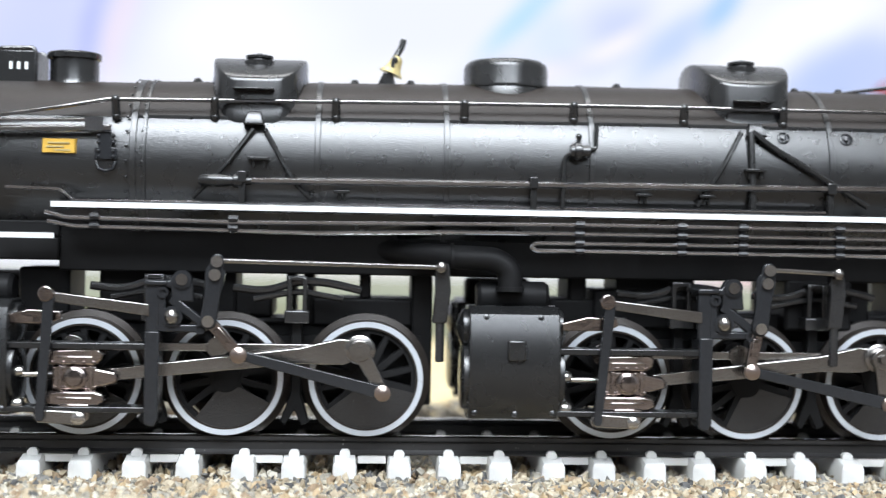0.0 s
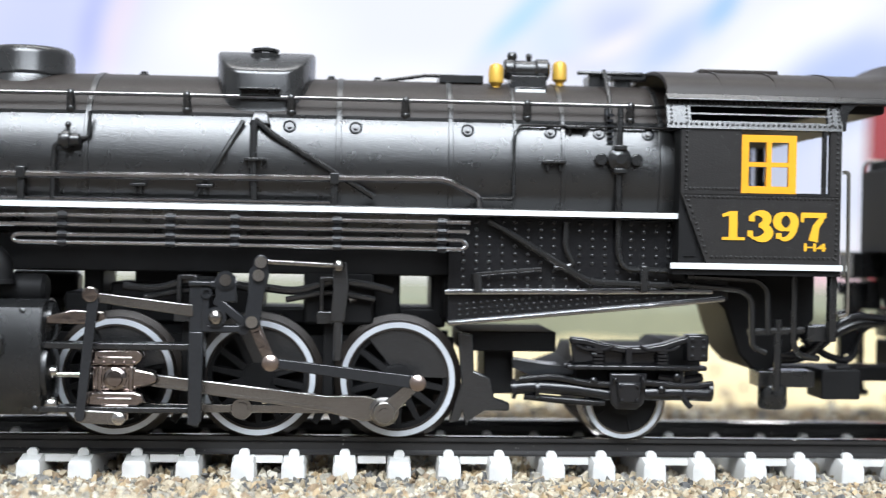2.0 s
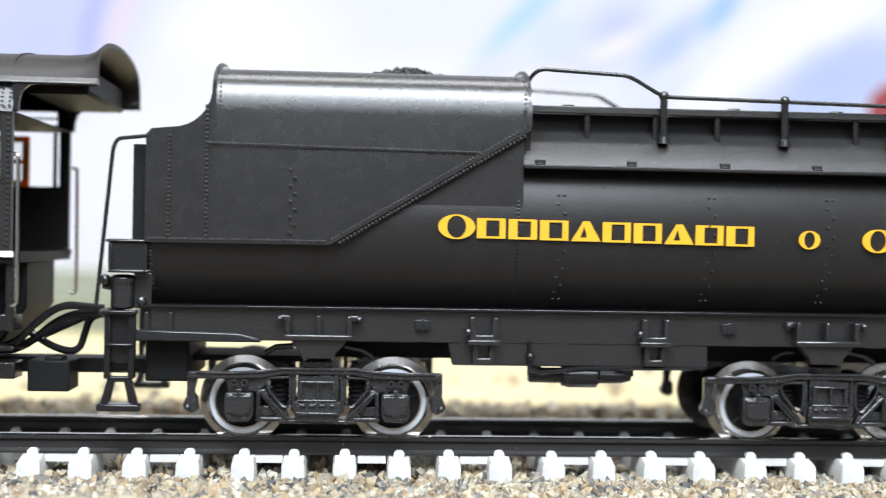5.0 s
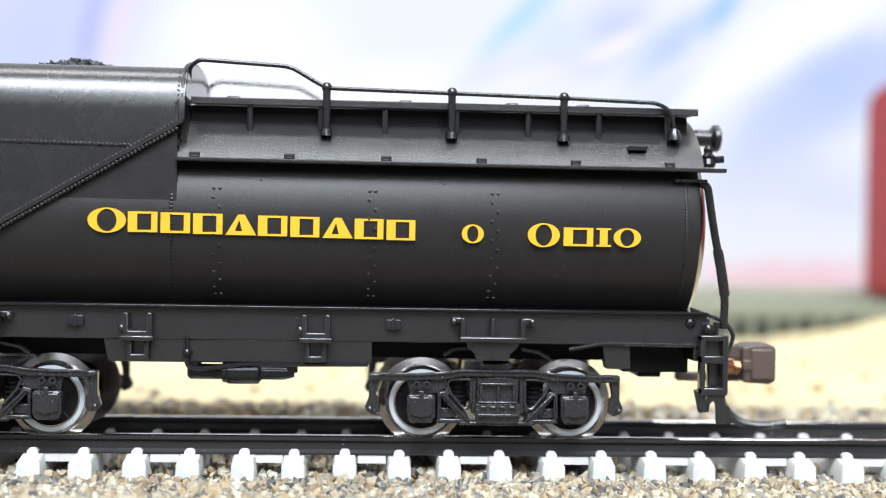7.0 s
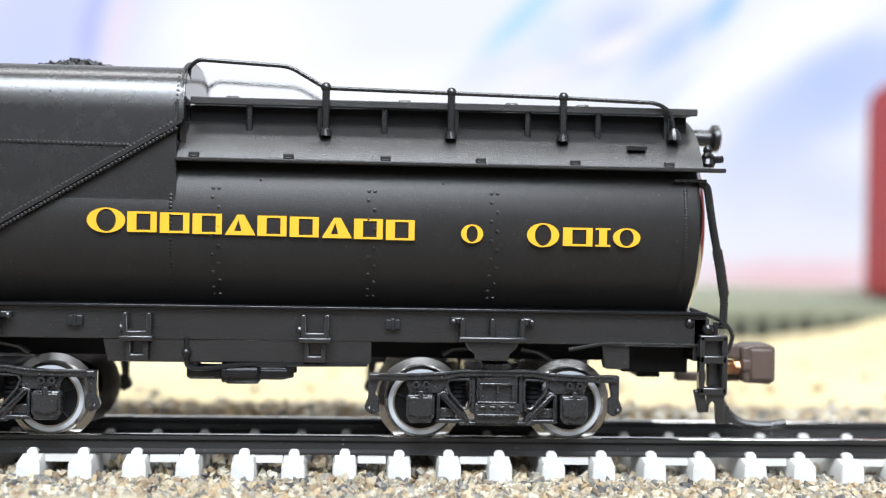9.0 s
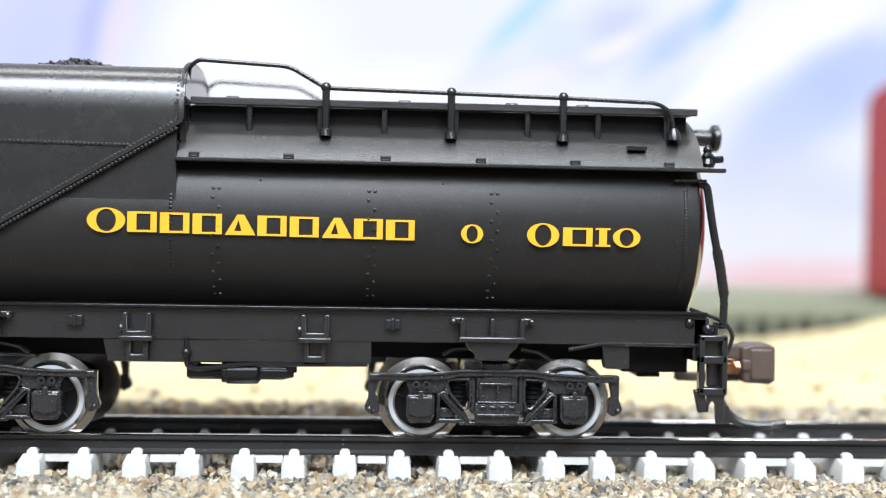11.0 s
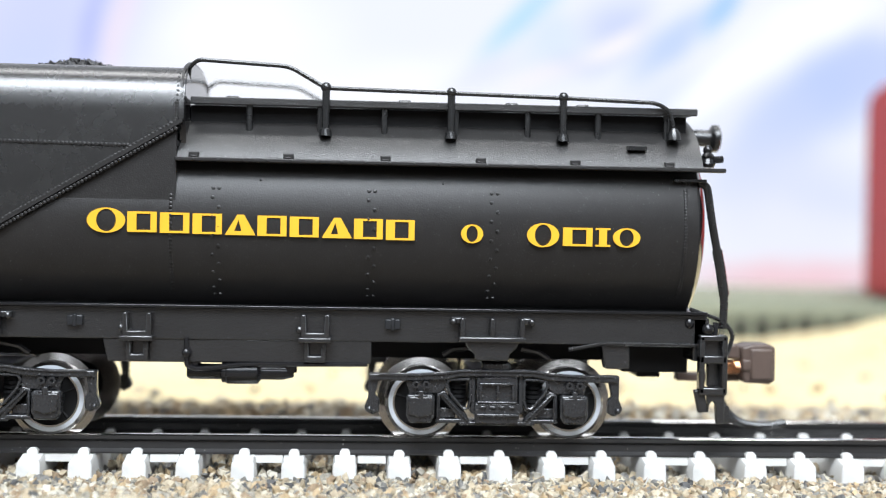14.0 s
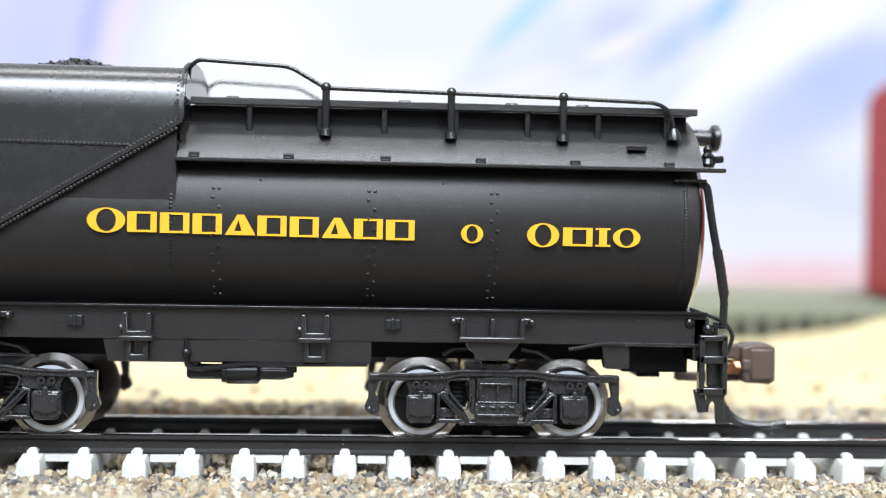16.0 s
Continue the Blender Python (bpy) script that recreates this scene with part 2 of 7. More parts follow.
def prism_x(bm, pts, x0, x1):
    """A polygon in y and z, pushed from x0 to x1."""
    a = [bm.verts.new((x0, y, z)) for y, z in pts]
    b = [bm.verts.new((x1, y, z)) for y, z in pts]
    n = len(pts)
    fs = [bm.faces.new(a), bm.faces.new(b[::-1])]
    for i in range(n):
        fs.append(bm.faces.new((a[i], b[i], b[(i + 1) % n], a[(i + 1) % n])))
    bmesh.ops.recalc_face_normals(bm, faces=fs)
    return bm


def lathe(bm, profile, origin, axis, n=32, caps=True):
    """Turns (radius, distance along the axis) round the axis."""
    q = Vector(axis).normalized().to_track_quat("Z", "Y").to_matrix()
    o = Vector(origin)
    rings = []
    for r, h in profile:
        rings.append([bm.verts.new(o + q @ Vector((r * math.cos(2 * math.pi * i / n), r * math.sin(2 * math.pi * i / n), h))) for i in range(n)])
    fs = []
    for a, b in zip(rings, rings[1:]):
        for i in range(n):
            fs.append(bm.faces.new((a[i], a[(i + 1) % n], b[(i + 1) % n], b[i])))
    if caps:
        fs.append(bm.faces.new(rings[0][::-1]))
        fs.append(bm.faces.new(rings[-1]))
    else:
        for i in range(n):
            fs.append(bm.faces.new((rings[-1][i], rings[-1][(i + 1) % n], rings[0][(i + 1) % n], rings[0][i])))
    bmesh.ops.recalc_face_normals(bm, faces=fs)
    return bm


def rod(bm, p0, p1, r, n=12, r2=None):
    d = Vector(p1) - Vector(p0)
    return lathe(bm, [(r, 0), (r if r2 is None else r2, d.length)], p0, d, n)


def ring(bm, c, axis, r_in, r_out, t, n=40):
    return lathe(bm, [(r_in, 0), (r_out, 0), (r_out, t), (r_in, t)], c, axis, n, caps=False)


def ball(bm, c, r, n=10):
    k = n // 2
    prof = [(max(0.02 * r, r * math.sin(math.pi * i / k)), -r * math.cos(math.pi * i / k)) for i in range(k + 1)]
    return lathe(bm, prof, c, (0, 0, 1), n)


def tube(bm, pts, r, n=8, soft=0.0):
    """A round bar along points; soft rounds its bends."""
    P = [Vector(p) for p in pts]
    if soft:
        Q = [P[0]]
        for a, b, c in zip(P, P[1:], P[2:]):
            s = min(soft, (a - b).length * 0.48, (c - b).length * 0.48)
            u, v = b + (a - b).normalized() * s, b + (c - b).normalized() * s
            for k in range(5):
                t = k / 4
                Q.append((1 - t) ** 2 * u + 2 * t * (1 - t) * b + t * t * v)
        P = Q + [P[-1]]
    up = Vector((0.13, 0.31, 0.94))
    rings = []
    for i, p in enumerate(P):
        d = (P[min(i + 1, len(P) - 1)] - P[max(i - 1, 0)]).normalized()
        s = d.cross(up).normalized()
        up2 = s.cross(d).normalized()
        up = up2
        rings.append([bm.verts.new(p + r * (math.cos(2 * math.pi * j / n) * s + math.sin(2 * math.pi * j / n) * up2)) for j in range(n)])
    fs = [bm.faces.new(rings[0]), bm.faces.new(rings[-1][::-1])]
    for a, b in zip(rings, rings[1:]):
        for j in range(n):
            fs.append(bm.faces.new((a[j], b[j], b[(j + 1) % n], a[(j + 1) % n])))
    bmesh.ops.recalc_face_normals(bm, faces=fs)
    return bm


def loft(bm, sections):
    rows = [[bm.verts.new(p) for p in s] for s in sections]
    n = len(rows[0])
    fs = [bm.faces.new(rows[0]), bm.faces.new(rows[-1][::-1])]
    for a, b in zip(rows, rows[1:]):
        for j in range(n):
            fs.append(bm.faces.new((a[j], b[j], b[(j + 1) % n], a[(j + 1) % n])))
    bmesh.ops.recalc_face_normals(bm, faces=fs)
    return bm


def studs(bm, pts, r, out=(0, -1, 0)):
    """Small domed rivet heads at points; out is the way they stand out."""
    o = Vector(out).normalized()
    s = o.orthogonal().normalized()
    t = o.cross(s)
    for p in pts:
        p = Vector(p)
        base = [bm.verts.new(p + r * (math.cos(a) * s + math.sin(a) * t) - o * r * 0.3) for a in [k * math.pi / 3 for k in range(6)]]
        mid = [bm.verts.new(p + 0.72 * r * (math.cos(a) * s + math.sin(a) * t) + o * r * 0.5) for a in [k * math.pi / 3 for k in range(6)]]
        top = bm.verts.new(p + o * r * 0.8)
        for k in range(6):
            bm.faces.new((base[k], base[(k + 1) % 6], mid[(k + 1) % 6], mid[k]))
            bm.faces.new((mid[k], mid[(k + 1) % 6], top))
    return bm


def link(bm, p, q, w0, w1, y0, y1, n=10):
    """A flat bar with round ends between two (x, z) points."""
    a = math.atan2(q[1] - p[1], q[0] - p[0])
    pts = [(q[0] + w1 * math.cos(a - math.pi / 2 + math.pi * k / n), q[1] + w1 * math.sin(a - math.pi / 2 + math.pi * k / n)) for k in range(n + 1)]
    pts += [(p[0] + w0 * math.cos(a + math.pi / 2 + math.pi * k / n), p[1] + w0 * math.sin(a + math.pi / 2 + math.pi * k / n)) for k in range(n + 1)]
    return prism(bm, pts, y0, y1)


def part(name, bm, material, parent=None, label="", bevel=0.0, place=None, kind="", sharp=35):
    """Links a bmesh as one mesh object under a thing or a part."""
    bmesh.ops.scale(bm, vec=(MM, MM, MM), verts=bm.verts)
    me = bpy.data.meshes.new(name)
    bm.to_mesh(me)
    bm.free()
    me.materials.append(material)
    me.polygons.foreach_set("use_smooth", [True] * len(me.polygons))
    me.set_sharp_from_angle(angle=radians(sharp))
    ob = new(name, me)
    if place is not None:
        ob.matrix_basis = place
    if parent is not None:
        ob.parent = parent
    if bevel:
        md = ob.modifiers.new("rounded_edges", "BEVEL")
        md.width, md.segments, md.limit_method, md.angle_limit = bevel * MM, 2, "ANGLE", radians(40)
    tagged(ob, label=label, kind=kind)
    return ob


def spread(n, a, b):
    return [a + (b - a) * i / (n - 1) for i in range(n)]


# ---------------- the large structure ----------------
random.seed(11)


def structure(name, bm, material, label, **kw):
    return tagged(part(name, bm, material, label=label, kind="structure", **kw), category=name.split("_")[0])


# unseen shell added round the layout for bounce and reflections
bm = mesh()
box(bm, -520, 520, -1250, 230, -60, -45)
structure("floor", bm, FLOORMAT, "unseen brown table top, added under the layout")
bm = mesh()
box(bm, -520, 520, -1250, 230, 900, 920)
structure("ceiling", bm, CEILPAINT, "unseen brown ceiling, added for reflections")
for name, b in (("wall_north", (-520, 520, 230, 250)), ("wall_south", (-520, 520, -1270, -1250)), ("wall_west", (-540, -520, -1270, 250)), ("wall_east", (520, 540, -1270, 250))):
    bm = mesh()
    box(bm, *b, -60, 920)
    structure(name, bm, WALLPAINT, "unseen grey wall, added for bounce and reflections")

# layout board: one sheet of ground from the ballast edge to the backdrop


def ground_z(x, y):
    far = max(0, min(1, (y - 9) / 25))
    z = -3.6 + far * (1.1 * noise.noise((x * 0.05, y * 0.05, 0)) + 0.7 * noise.noise((x * 0.16, y * 0.16, 5)) + 0.25 * noise.noise((x * 0.5, y * 0.5, 9)))
    return z + 0.9 * max(0, 1 - abs(y - 22) / 12) + 2.0 * max(0, (x - 20) / 90) * max(0, min(1, (y - 40) / 80)) + 6.5 * max(0, min(1, (x - 56) / 26)) ** 1.5 * max(0, 1 - abs(y - 100) / 32)


bm = mesh()
nx, ny = 150, 70
grid = []
for j in range(ny + 1):
    y = 8 + 180 * j / ny
    grid.append([bm.verts.new((x, y, ground_z(x, y))) for x in spread(nx + 1, -260, 260)])
for j in range(ny):
    for i in range(nx):
        bm.faces.new((grid[j][i], grid[j][i + 1], grid[j + 1][i + 1], grid[j + 1][i]))
structure("ground", bm, SAND, "yellow and white sand scatter over the layout board", sharp=180)
bm = mesh()
box(bm, -262, 262, -162, 196, -45, -9)
structure("baseboard", bm, FLOORMAT, "brown timber baseboard under the layout")
# the dark stretch in front is out of view, added to cut bounce
bm = mesh()
prism_x(bm, [(-160, -9), (-160, -4.2), (-20, -3.46), (-7.3, -3.46), (-7.0, -3.7), (7, -3.7), (7.3, -3.46), (13, -3.46), (16, -9)], -260, 260)
structure("trackbed", bm, SUBGRADE, "dark fine bed of ballast under the track, extended unseen in front")

# painted sky
bm = mesh()
box(bm, -300, 300, 185, 187, -30, 190)
structure("backdrop", bm, sky_material(), "self-lit painted cloud sky backdrop in white, lavender and pink")

# second line far behind, on a raised grey-green bed, with a red boxcar
bm = mesh()
prism_x(bm, [(134, -9), (134, 3.4), (136, 4.6), (172, 4.6), (174, 3.2), (174, -9)], -260, 260)
structure("far_roadbed", bm, CORK, "raised grey-green roadbed of the far line", bevel=0.6)
bm = mesh()
loft(bm, [[(x, 160, -9), (x, 163, z - .8), (x, 168, z), (x, 182, z), (x, 182, -9)] for x, z in ((-260, 8.2), (-60, 7.4), (40, 6.4), (260, 5.4))])
structure("far_bank", bm, BANK, "pale grey-green bank in front of the backdrop")
# dark blocks stand in for the shaded gaps at the roadbed's foot
bm = mesh()
for i in range(20):
    x = 62 + i * 4.3
    box(bm, x, x + 2.3, 133.2, 134.2, -3.2 + random.uniform(-.6, .6), 1.2 + random.uniform(-.5, .6))
tagged(part("far_shade_blocks", bm, SHADOW, label="row of dark blocks for the shaded gaps along the far roadbed", kind="stuff"), category="sleepers")


def boxcar():
    car = tagged(new("boxcar"), "red boxcar with grey upper panel on the far line", "boxcar")
    X0, Y0 = 100.6, 137.0
    bm = mesh()
    prism_x(bm, [(Y0, 6), (Y0, 45.3), (Y0 + 2, 47.8), (Y0 + 9, 49.3), (Y0 + 16, 47.8), (Y0 + 18, 45.3), (Y0 + 18, 6)], X0, X0 + 90)
    part("body", bm, REDCAR, car, bevel=0.4)
    bm = mesh()
    box(bm, X0 + 2.5, X0 + 40, Y0 - 0.5, Y0 + .2, 29, 40.5)
    part("panel", bm, GREYMETAL, car, "grey metal side panel")
    for k in range(8):
        bm = mesh()
        box(bm, X0 + .4 + k * 12, X0 + 1.7 + k * 12, Y0 - 0.9, Y0 + .2, 6, 44)
        part("rib", bm, REDCAR, car)
    bm = mesh()
    box(bm, X0 + 1.4, X0 + 88, Y0 + 1, Y0 + 17, 4.6, 6.2)
    part("underframe", bm, SHADOW, car, "dark underframe on trucks")
    return car


boxcar()

# ---------------- track ----------------
PITCH, TIE0 = 4.025, 0.72


def rail(name, y):
    top = -0.17
    r = tagged(new(name), "blackened model rail with a polished head", "rail", kind="structure")
    bm = mesh()
    prism_x(bm, [(y - .72, -1.62), (y + .72, -1.62), (y + .72, -1.5), (y + .16, -1.3), (y + .13, -.75), (y + .38, -.55), (y + .38, top - .1), (y - .38, top - .1),
                 (y - .38, -.55), (y - .13, -.75), (y - .16, -1.3), (y - .72, -1.5)], -260, 260)
    part("web", bm, RAILSIDE, r)
    bm = mesh()
    prism_x(bm, [(y - .385, top - .1), (y - .3, top - .02), (y - .2, top), (y + .2, top), (y + .3, top - .02), (y + .385, top - .1)], -260, 260)
    part("head", bm, RAILHEAD, r, "polished nickel running surface")


rail("rail_1", -4.9)
rail("rail_2", 4.9)


def tie_mesh():
    bm = mesh()
    # block with a sloped shoulder at each end
    secs = []
    for y, hw, top in ((-7.25, 0.8, -2.1), (-7.15, 0.88, -1.93), (-6.5, 0.9, -1.84), (-5.9, .92, -1.66), (5.9, .92, -1.66), (6.5, .9, -1.84), (7.15, .88, -1.93), (7.25, .8, -2.1)):
        secs.append([(-hw - .06, y, -3.75), (hw + .06, y, -3.75), (hw, y, top - .25), (hw * .84, y, top), (-hw * .84, y, top), (-hw, y, top - .25)])
    loft(bm, secs)
    for s in (-1, 1):
        for c in (4.9 - .82, 4.9 + .82):
            y = s * c
            loft(bm, [[(-.42, y - .3, -1.7), (.42, y - .3, -1.7), (.42, y + .3, -1.7), (-.42, y + .3, -1.7)],
                      [(-.4, y - .28, -1.35), (.4, y - .28, -1.35), (.4, y + .28, -1.35), (-.4, y + .28, -1.35)],
                      [(-.22, y - .2, -1.16), (.22, y - .2, -1.16), (.22, y + .2, -1.16), (-.22, y + .2, -1.16)]])
    return bm


track = tagged(new("track_ties"), "white concrete-style plastic ties clipped under the rails", "track", kind="structure")
first = part("tie", tie_mesh(), TIE, track)
first.matrix_basis = at(TIE0, 0, 0)
for k in range(-40, 41):
    if k:
        o = new("tie", first.data)
        o.parent = track
        o.matrix_basis = at(TIE0 + k * PITCH + random.uniform(-.12, .12), 0, random.uniform(-.04, .03), 0, 0, random.uniform(-.5, .5))
web_data = None
for k in range(-20, 20):
    for s in (-1, 1):
        if web_data is None:
            bm = mesh()
            box(bm, -1.1, 1.1, -.5, .5, -2.25, -1.68)
            o = part("tie_web", bm, TIE, track)
            web_data = o.data
        else:
            o = new("tie_web", web_data)
            o.parent = track
        o.matrix_basis = at(TIE0 + (2 * k + .5) * PITCH, s * 5.25, 0)


def grains(name, label, count, xr, yr, zbase, size, heap):
    """Loose grains as small uneven stones joined into one heap."""
    verts, faces = [], []
    base = [(1, 0, 0), (-1, 0, 0), (0, 1, 0), (0, -1, 0), (0, 0, 1), (0, 0, -1), (.62, .62, .5), (-.62, .6, .52), (.6, -.62, .5), (-.62, -.6, .5)]
    tri = [(0, 2, 6), (2, 4, 6), (4, 0, 6), (2, 1, 7), (1, 4, 7), (4, 2, 7), (3, 0, 8), (0, 4, 8), (4, 3, 8), (1, 3, 9), (3, 4, 9), (4, 1, 9), (2, 0, 5), (1, 2, 5), (3, 1, 5), (0, 3, 5)]
    rnd = random.Random(7)
    for _ in range(count):
        x, y = rnd.uniform(*xr), rnd.uniform(*yr)
        r = size * rnd.choice((.5, .6, .7, .8, 1, 1.15, 1.5))
        m = Euler((rnd.uniform(0, 6), rnd.uniform(0, 6), rnd.uniform(0, 6))).to_matrix()
        sx, sy, sz = r * rnd.uniform(.7, 1.4), r * rnd.uniform(.7, 1.3), r * rnd.uniform(.45, .9)
        n = len(verts)
        z = zbase + heap(x, y) + rnd.uniform(-.15, .25)
        for b in base:
            k = rnd.uniform(.75, 1.2)
            v = m @ Vector((b[0] * sx * k, b[1] * sy * k, b[2] * sz * k))
            verts.append(((x + v.x) * MM, (y + v.y) * MM, (z + v.z) * MM))
        faces += [(n + a, n + b, n + c) for a, b, c in tri]
    me = bpy.data.meshes.new(name)
    me.from_pydata(verts, [], faces)
    me.materials.append(PEBBLE)
    return tagged(new(name, me), label, "ballast", kind="stuff")


grains("ballast_shoulder", "loose tan, grey and rust ballast grains beside the ties", 13000, (-46, 46), (-17, -6.6), -3.5, .36,
       lambda x, y: .05 + .45 * noise.noise((x * .22, y * .3, 3)) * (1 if y < -8.4 else .3) - (.2 if y > -8.2 else 0))
grains("ballast_between_ties", "darker ballast grains between the ties", 6000, (-46, 46), (-6.7, 8.5), -3.6, .36, lambda x, y: .15 + .35 * noise.noise((x * .3, y * .3, 8)))
grains("ballast_far_shoulder", "loose ballast and sand grains behind the track", 5000, (-52, 60), (8.4, 34), -3.4, .6,
       lambda x, y: .2 + .9 * max(0, 1 - abs(y - 22) / 12) * .9)
grains("scattered_stones", "scattered tan and dark stones on the sand", 150, (-70, 120), (26, 90), 0.0, 0.9, lambda x, y: ground_z(x, y) + .2)
# ---------------- locomotive ----------------
AXLE_Z, WHEEL_R, CRANK, ECC, SPAN, CROSS_Z, LINK_R = 4.38, 4.55, 2.5, 1.4, 21.9, 4.55, 3.4
WHEELS, ENGINES = [], []

loco = tagged(new("locomotive"), "black articulated model steam locomotive with white-rimmed drivers and yellow cab numbers", "locomotive")

# boiler and smokebox
BZ = 21.0
bm = mesh()
lathe(bm, [(6.9, -24.0), (7.2, -4), (7.4, 12), (7.45, 44), (7.45, 57.4)], (0, 0, BZ), (1, 0, 0), 96)
boiler = part("boiler", bm, JACKET, loco, "satin black boiler jacket with a bright sheen along its flank")
bm = mesh()
lathe(bm, [(5.6, -41.5), (6.55, -41), (6.75, -40), (6.75, -24.0)], (0, 0, BZ), (1, 0, 0), 96)
part("smokebox", bm, JACKET, loco, "plain black smokebox")


def rad(x):
    return float(np.interp(x, [-24, -4, 12, 44], [6.9, 7.2, 7.4, 7.45]))


# sheet above the seam, in a duller and browner black than the flank
bm = mesh()
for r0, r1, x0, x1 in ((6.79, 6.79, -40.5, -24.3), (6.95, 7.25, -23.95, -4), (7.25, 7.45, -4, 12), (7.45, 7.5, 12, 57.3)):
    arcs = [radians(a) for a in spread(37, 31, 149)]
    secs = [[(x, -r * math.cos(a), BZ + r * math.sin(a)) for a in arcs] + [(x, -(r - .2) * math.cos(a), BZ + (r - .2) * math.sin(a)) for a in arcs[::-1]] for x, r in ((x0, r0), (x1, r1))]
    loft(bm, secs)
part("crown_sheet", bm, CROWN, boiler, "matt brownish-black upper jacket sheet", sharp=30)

for x, w in ((-24.06, .5), (-23.2, .3), (-9.94, .45), (.08, .45), (11.44, .45), (30.6, .45), (39.3, .4), (44.3, .25), (48.1, .35), (55.9, .4)):
    bm = mesh()
    ring(bm, (x - w / 2, 0, BZ), (1, 0, 0), rad(x) - .25, rad(x) + .15, w, 80)
    part("boiler_band", bm, JACKET, loco, bevel=.04)
bm = mesh()
pts = []
for k in range(34):
    a = radians(-80 + k * 10)
    pts += [(-24.1 + dx, -(rad(-24) + .1) * math.cos(a), BZ + (rad(-24) + .1) * math.sin(a)) for dx in (-.45, .75)]
for p in pts:
    studs(bm, [p], .14, (0, p[1], p[2] - BZ))
part("rivet_line", bm, JACKET, loco, kind="stuff")
for s in (-1, 1):
    bm = mesh()
    loft(bm, [[(x, s * math.sqrt(max(0, (rad(x) + .0) ** 2 - (z - BZ) ** 2)) + s * o, z + dz) for o, dz in ((-.2, -.12), (.12, -.12), (.12, .12), (-.2, .14))]
              for x in spread(12, -23.8, 57) for z in [24.55 + .25 * (x + 24) / 40 if x < 16 else 24.8]])
    part("jacket_seam", bm, JACKET, loco)

# domes


def sand_dome(cx, top, hx):
    """A box with bulging sides and a crowned top, seated on the boiler with a flared foot."""
    bm = mesh()
    hy, n = 6.2, 56
    plan = []
    for k in range(n):
        a = 2 * math.pi * k / n
        c, q = math.cos(a), math.sin(a)
        plan.append((hx * math.copysign(abs(c) ** .42, c), hy * math.copysign(abs(q) ** .95, q)))

    def seat(y, r=7.35):
        return BZ + math.sqrt(max(4, r * r - y * y))

    secs = []
    for f, drop in ((.04, 0), (.4, 0), (.7, 0), (.9, 0), (.965, .03), (.99, .12), (1.0, .3)):
        secs.append([(cx + f * x, f * y, top - .058 * (f * y) ** 2 - drop) for x, y in plan])
    for f, lift in ((1.0, .5), (1.005, .2), (1.02, .0), (1.02, -.5)):
        secs.append([(cx + f * x, max(-6.35, min(6.35, f * y)), min(seat(min(6.35, abs(f * y))) + lift, top - .058 * y * y - .35)) for x, y in plan])
    loft(bm, secs)
    d = part("sand_dome", bm, BLACK, loco, "black saddle-shaped sand dome with a hatch", sharp=40)
    bm = mesh()
    lathe(bm, [(1.25, -.5), (1.25, .0), (1.0, .1), (.95, .22), (1.1, .27), (1.1, .45), (.7, .55), (.3, .55), (.25, .66), (.05, .7)], (cx, -2.6, top - .5), (0, 0, 1), 24)
    part("hatch", bm, BLACK, d)
    bm = mesh()
    box(bm, cx - 1.7, cx + 1.5, -7.0, -5.6, 26.75, 26.9)
    part("step", bm, BLACK, d, bevel=.05)
    bm = mesh()
    loft(bm, [[(cx - .85, -7.3, 24.0), (cx + .85, -7.3, 24.0), (cx + .85, -5.8, 24.0), (cx - .85, -5.8, 24.0)],
              [(cx - .75, -7.3, 24.2), (cx + .75, -7.3, 24.2), (cx + .75, -5.6, 24.2), (cx - .75, -5.6, 24.2)],
              [(cx - .5, -6.7, 25.1), (cx + .5, -6.7, 25.1), (cx + .5, -5.6, 25.1), (cx - .5, -5.6, 25.1)]])
    part("saddle_foot", bm, BLACK, d, bevel=.08)
    return d


sand_dome(-14.85, 29.95, 3.75)
sand_dome(24.55, 30.5, 3.9)
bm = mesh()
lathe(bm, [(4.4, -.9), (3.9, -.2), (3.62, .35), (3.5, .6), (3.5, 2.2), (3.35, 2.6), (3.0, 2.85), (2.0, 2.98), (.05, 3.0)], (5.35, 0, 27.45), (0, 0, 1), 48)
d = part("steam_dome", bm, BLACK, loco, "round black steam dome")
bm = mesh()
ring(bm, (5.35, 0, 28.05), (0, 0, 1), 3.3, 3.62, .18, 48)
part("base_ring", bm, BLACK, d)

# stack, number box
bm = mesh()
lathe(bm, [(2.6, -.6), (2.1, 0), (1.95, .5), (1.95, 2.1), (2.12, 2.15), (2.15, 2.6), (2.0, 2.7), (1.6, 2.7), (1.5, 1.6)], (-30.05, 0, 27.4), (0, 0, 1), 40)
part("smokestack", bm, BLACK, loco, "short black smokestack with a rim", bevel=.03)
bm = mesh()
box(bm, -36.0, -32.6, -2.0, 2.0, 27.0, 30.0)
box(bm, -35.5, -33.0, -1.4, 1.4, 26, 27.1)
hb = part("headlight_box", bm, BLACK, loco, "black number box above the smokebox", bevel=.12)
bm = mesh()
for x in (-34.6, -34.0, -33.4):
    box(bm, x - .13, x + .13, -2.05, -1.99, 28.45, 29.05)
part("number_bars", bm, WHITE, hb, "small white number marks")
bm = mesh()
for y in (-1.8, 1.8):
    tube(bm, [(-36.2, y, 24.5), (-35.6, y, 30.1), (-32.8, y, 30.2), (-32.8, y, 27)], .22, soft=.4)
part("bracket", bm, BLACK, hb)

# bell in its yoke
bell = bpy.data.objects.new("bell", None)
scene.collection.objects.link(bell)
bell.parent = loco
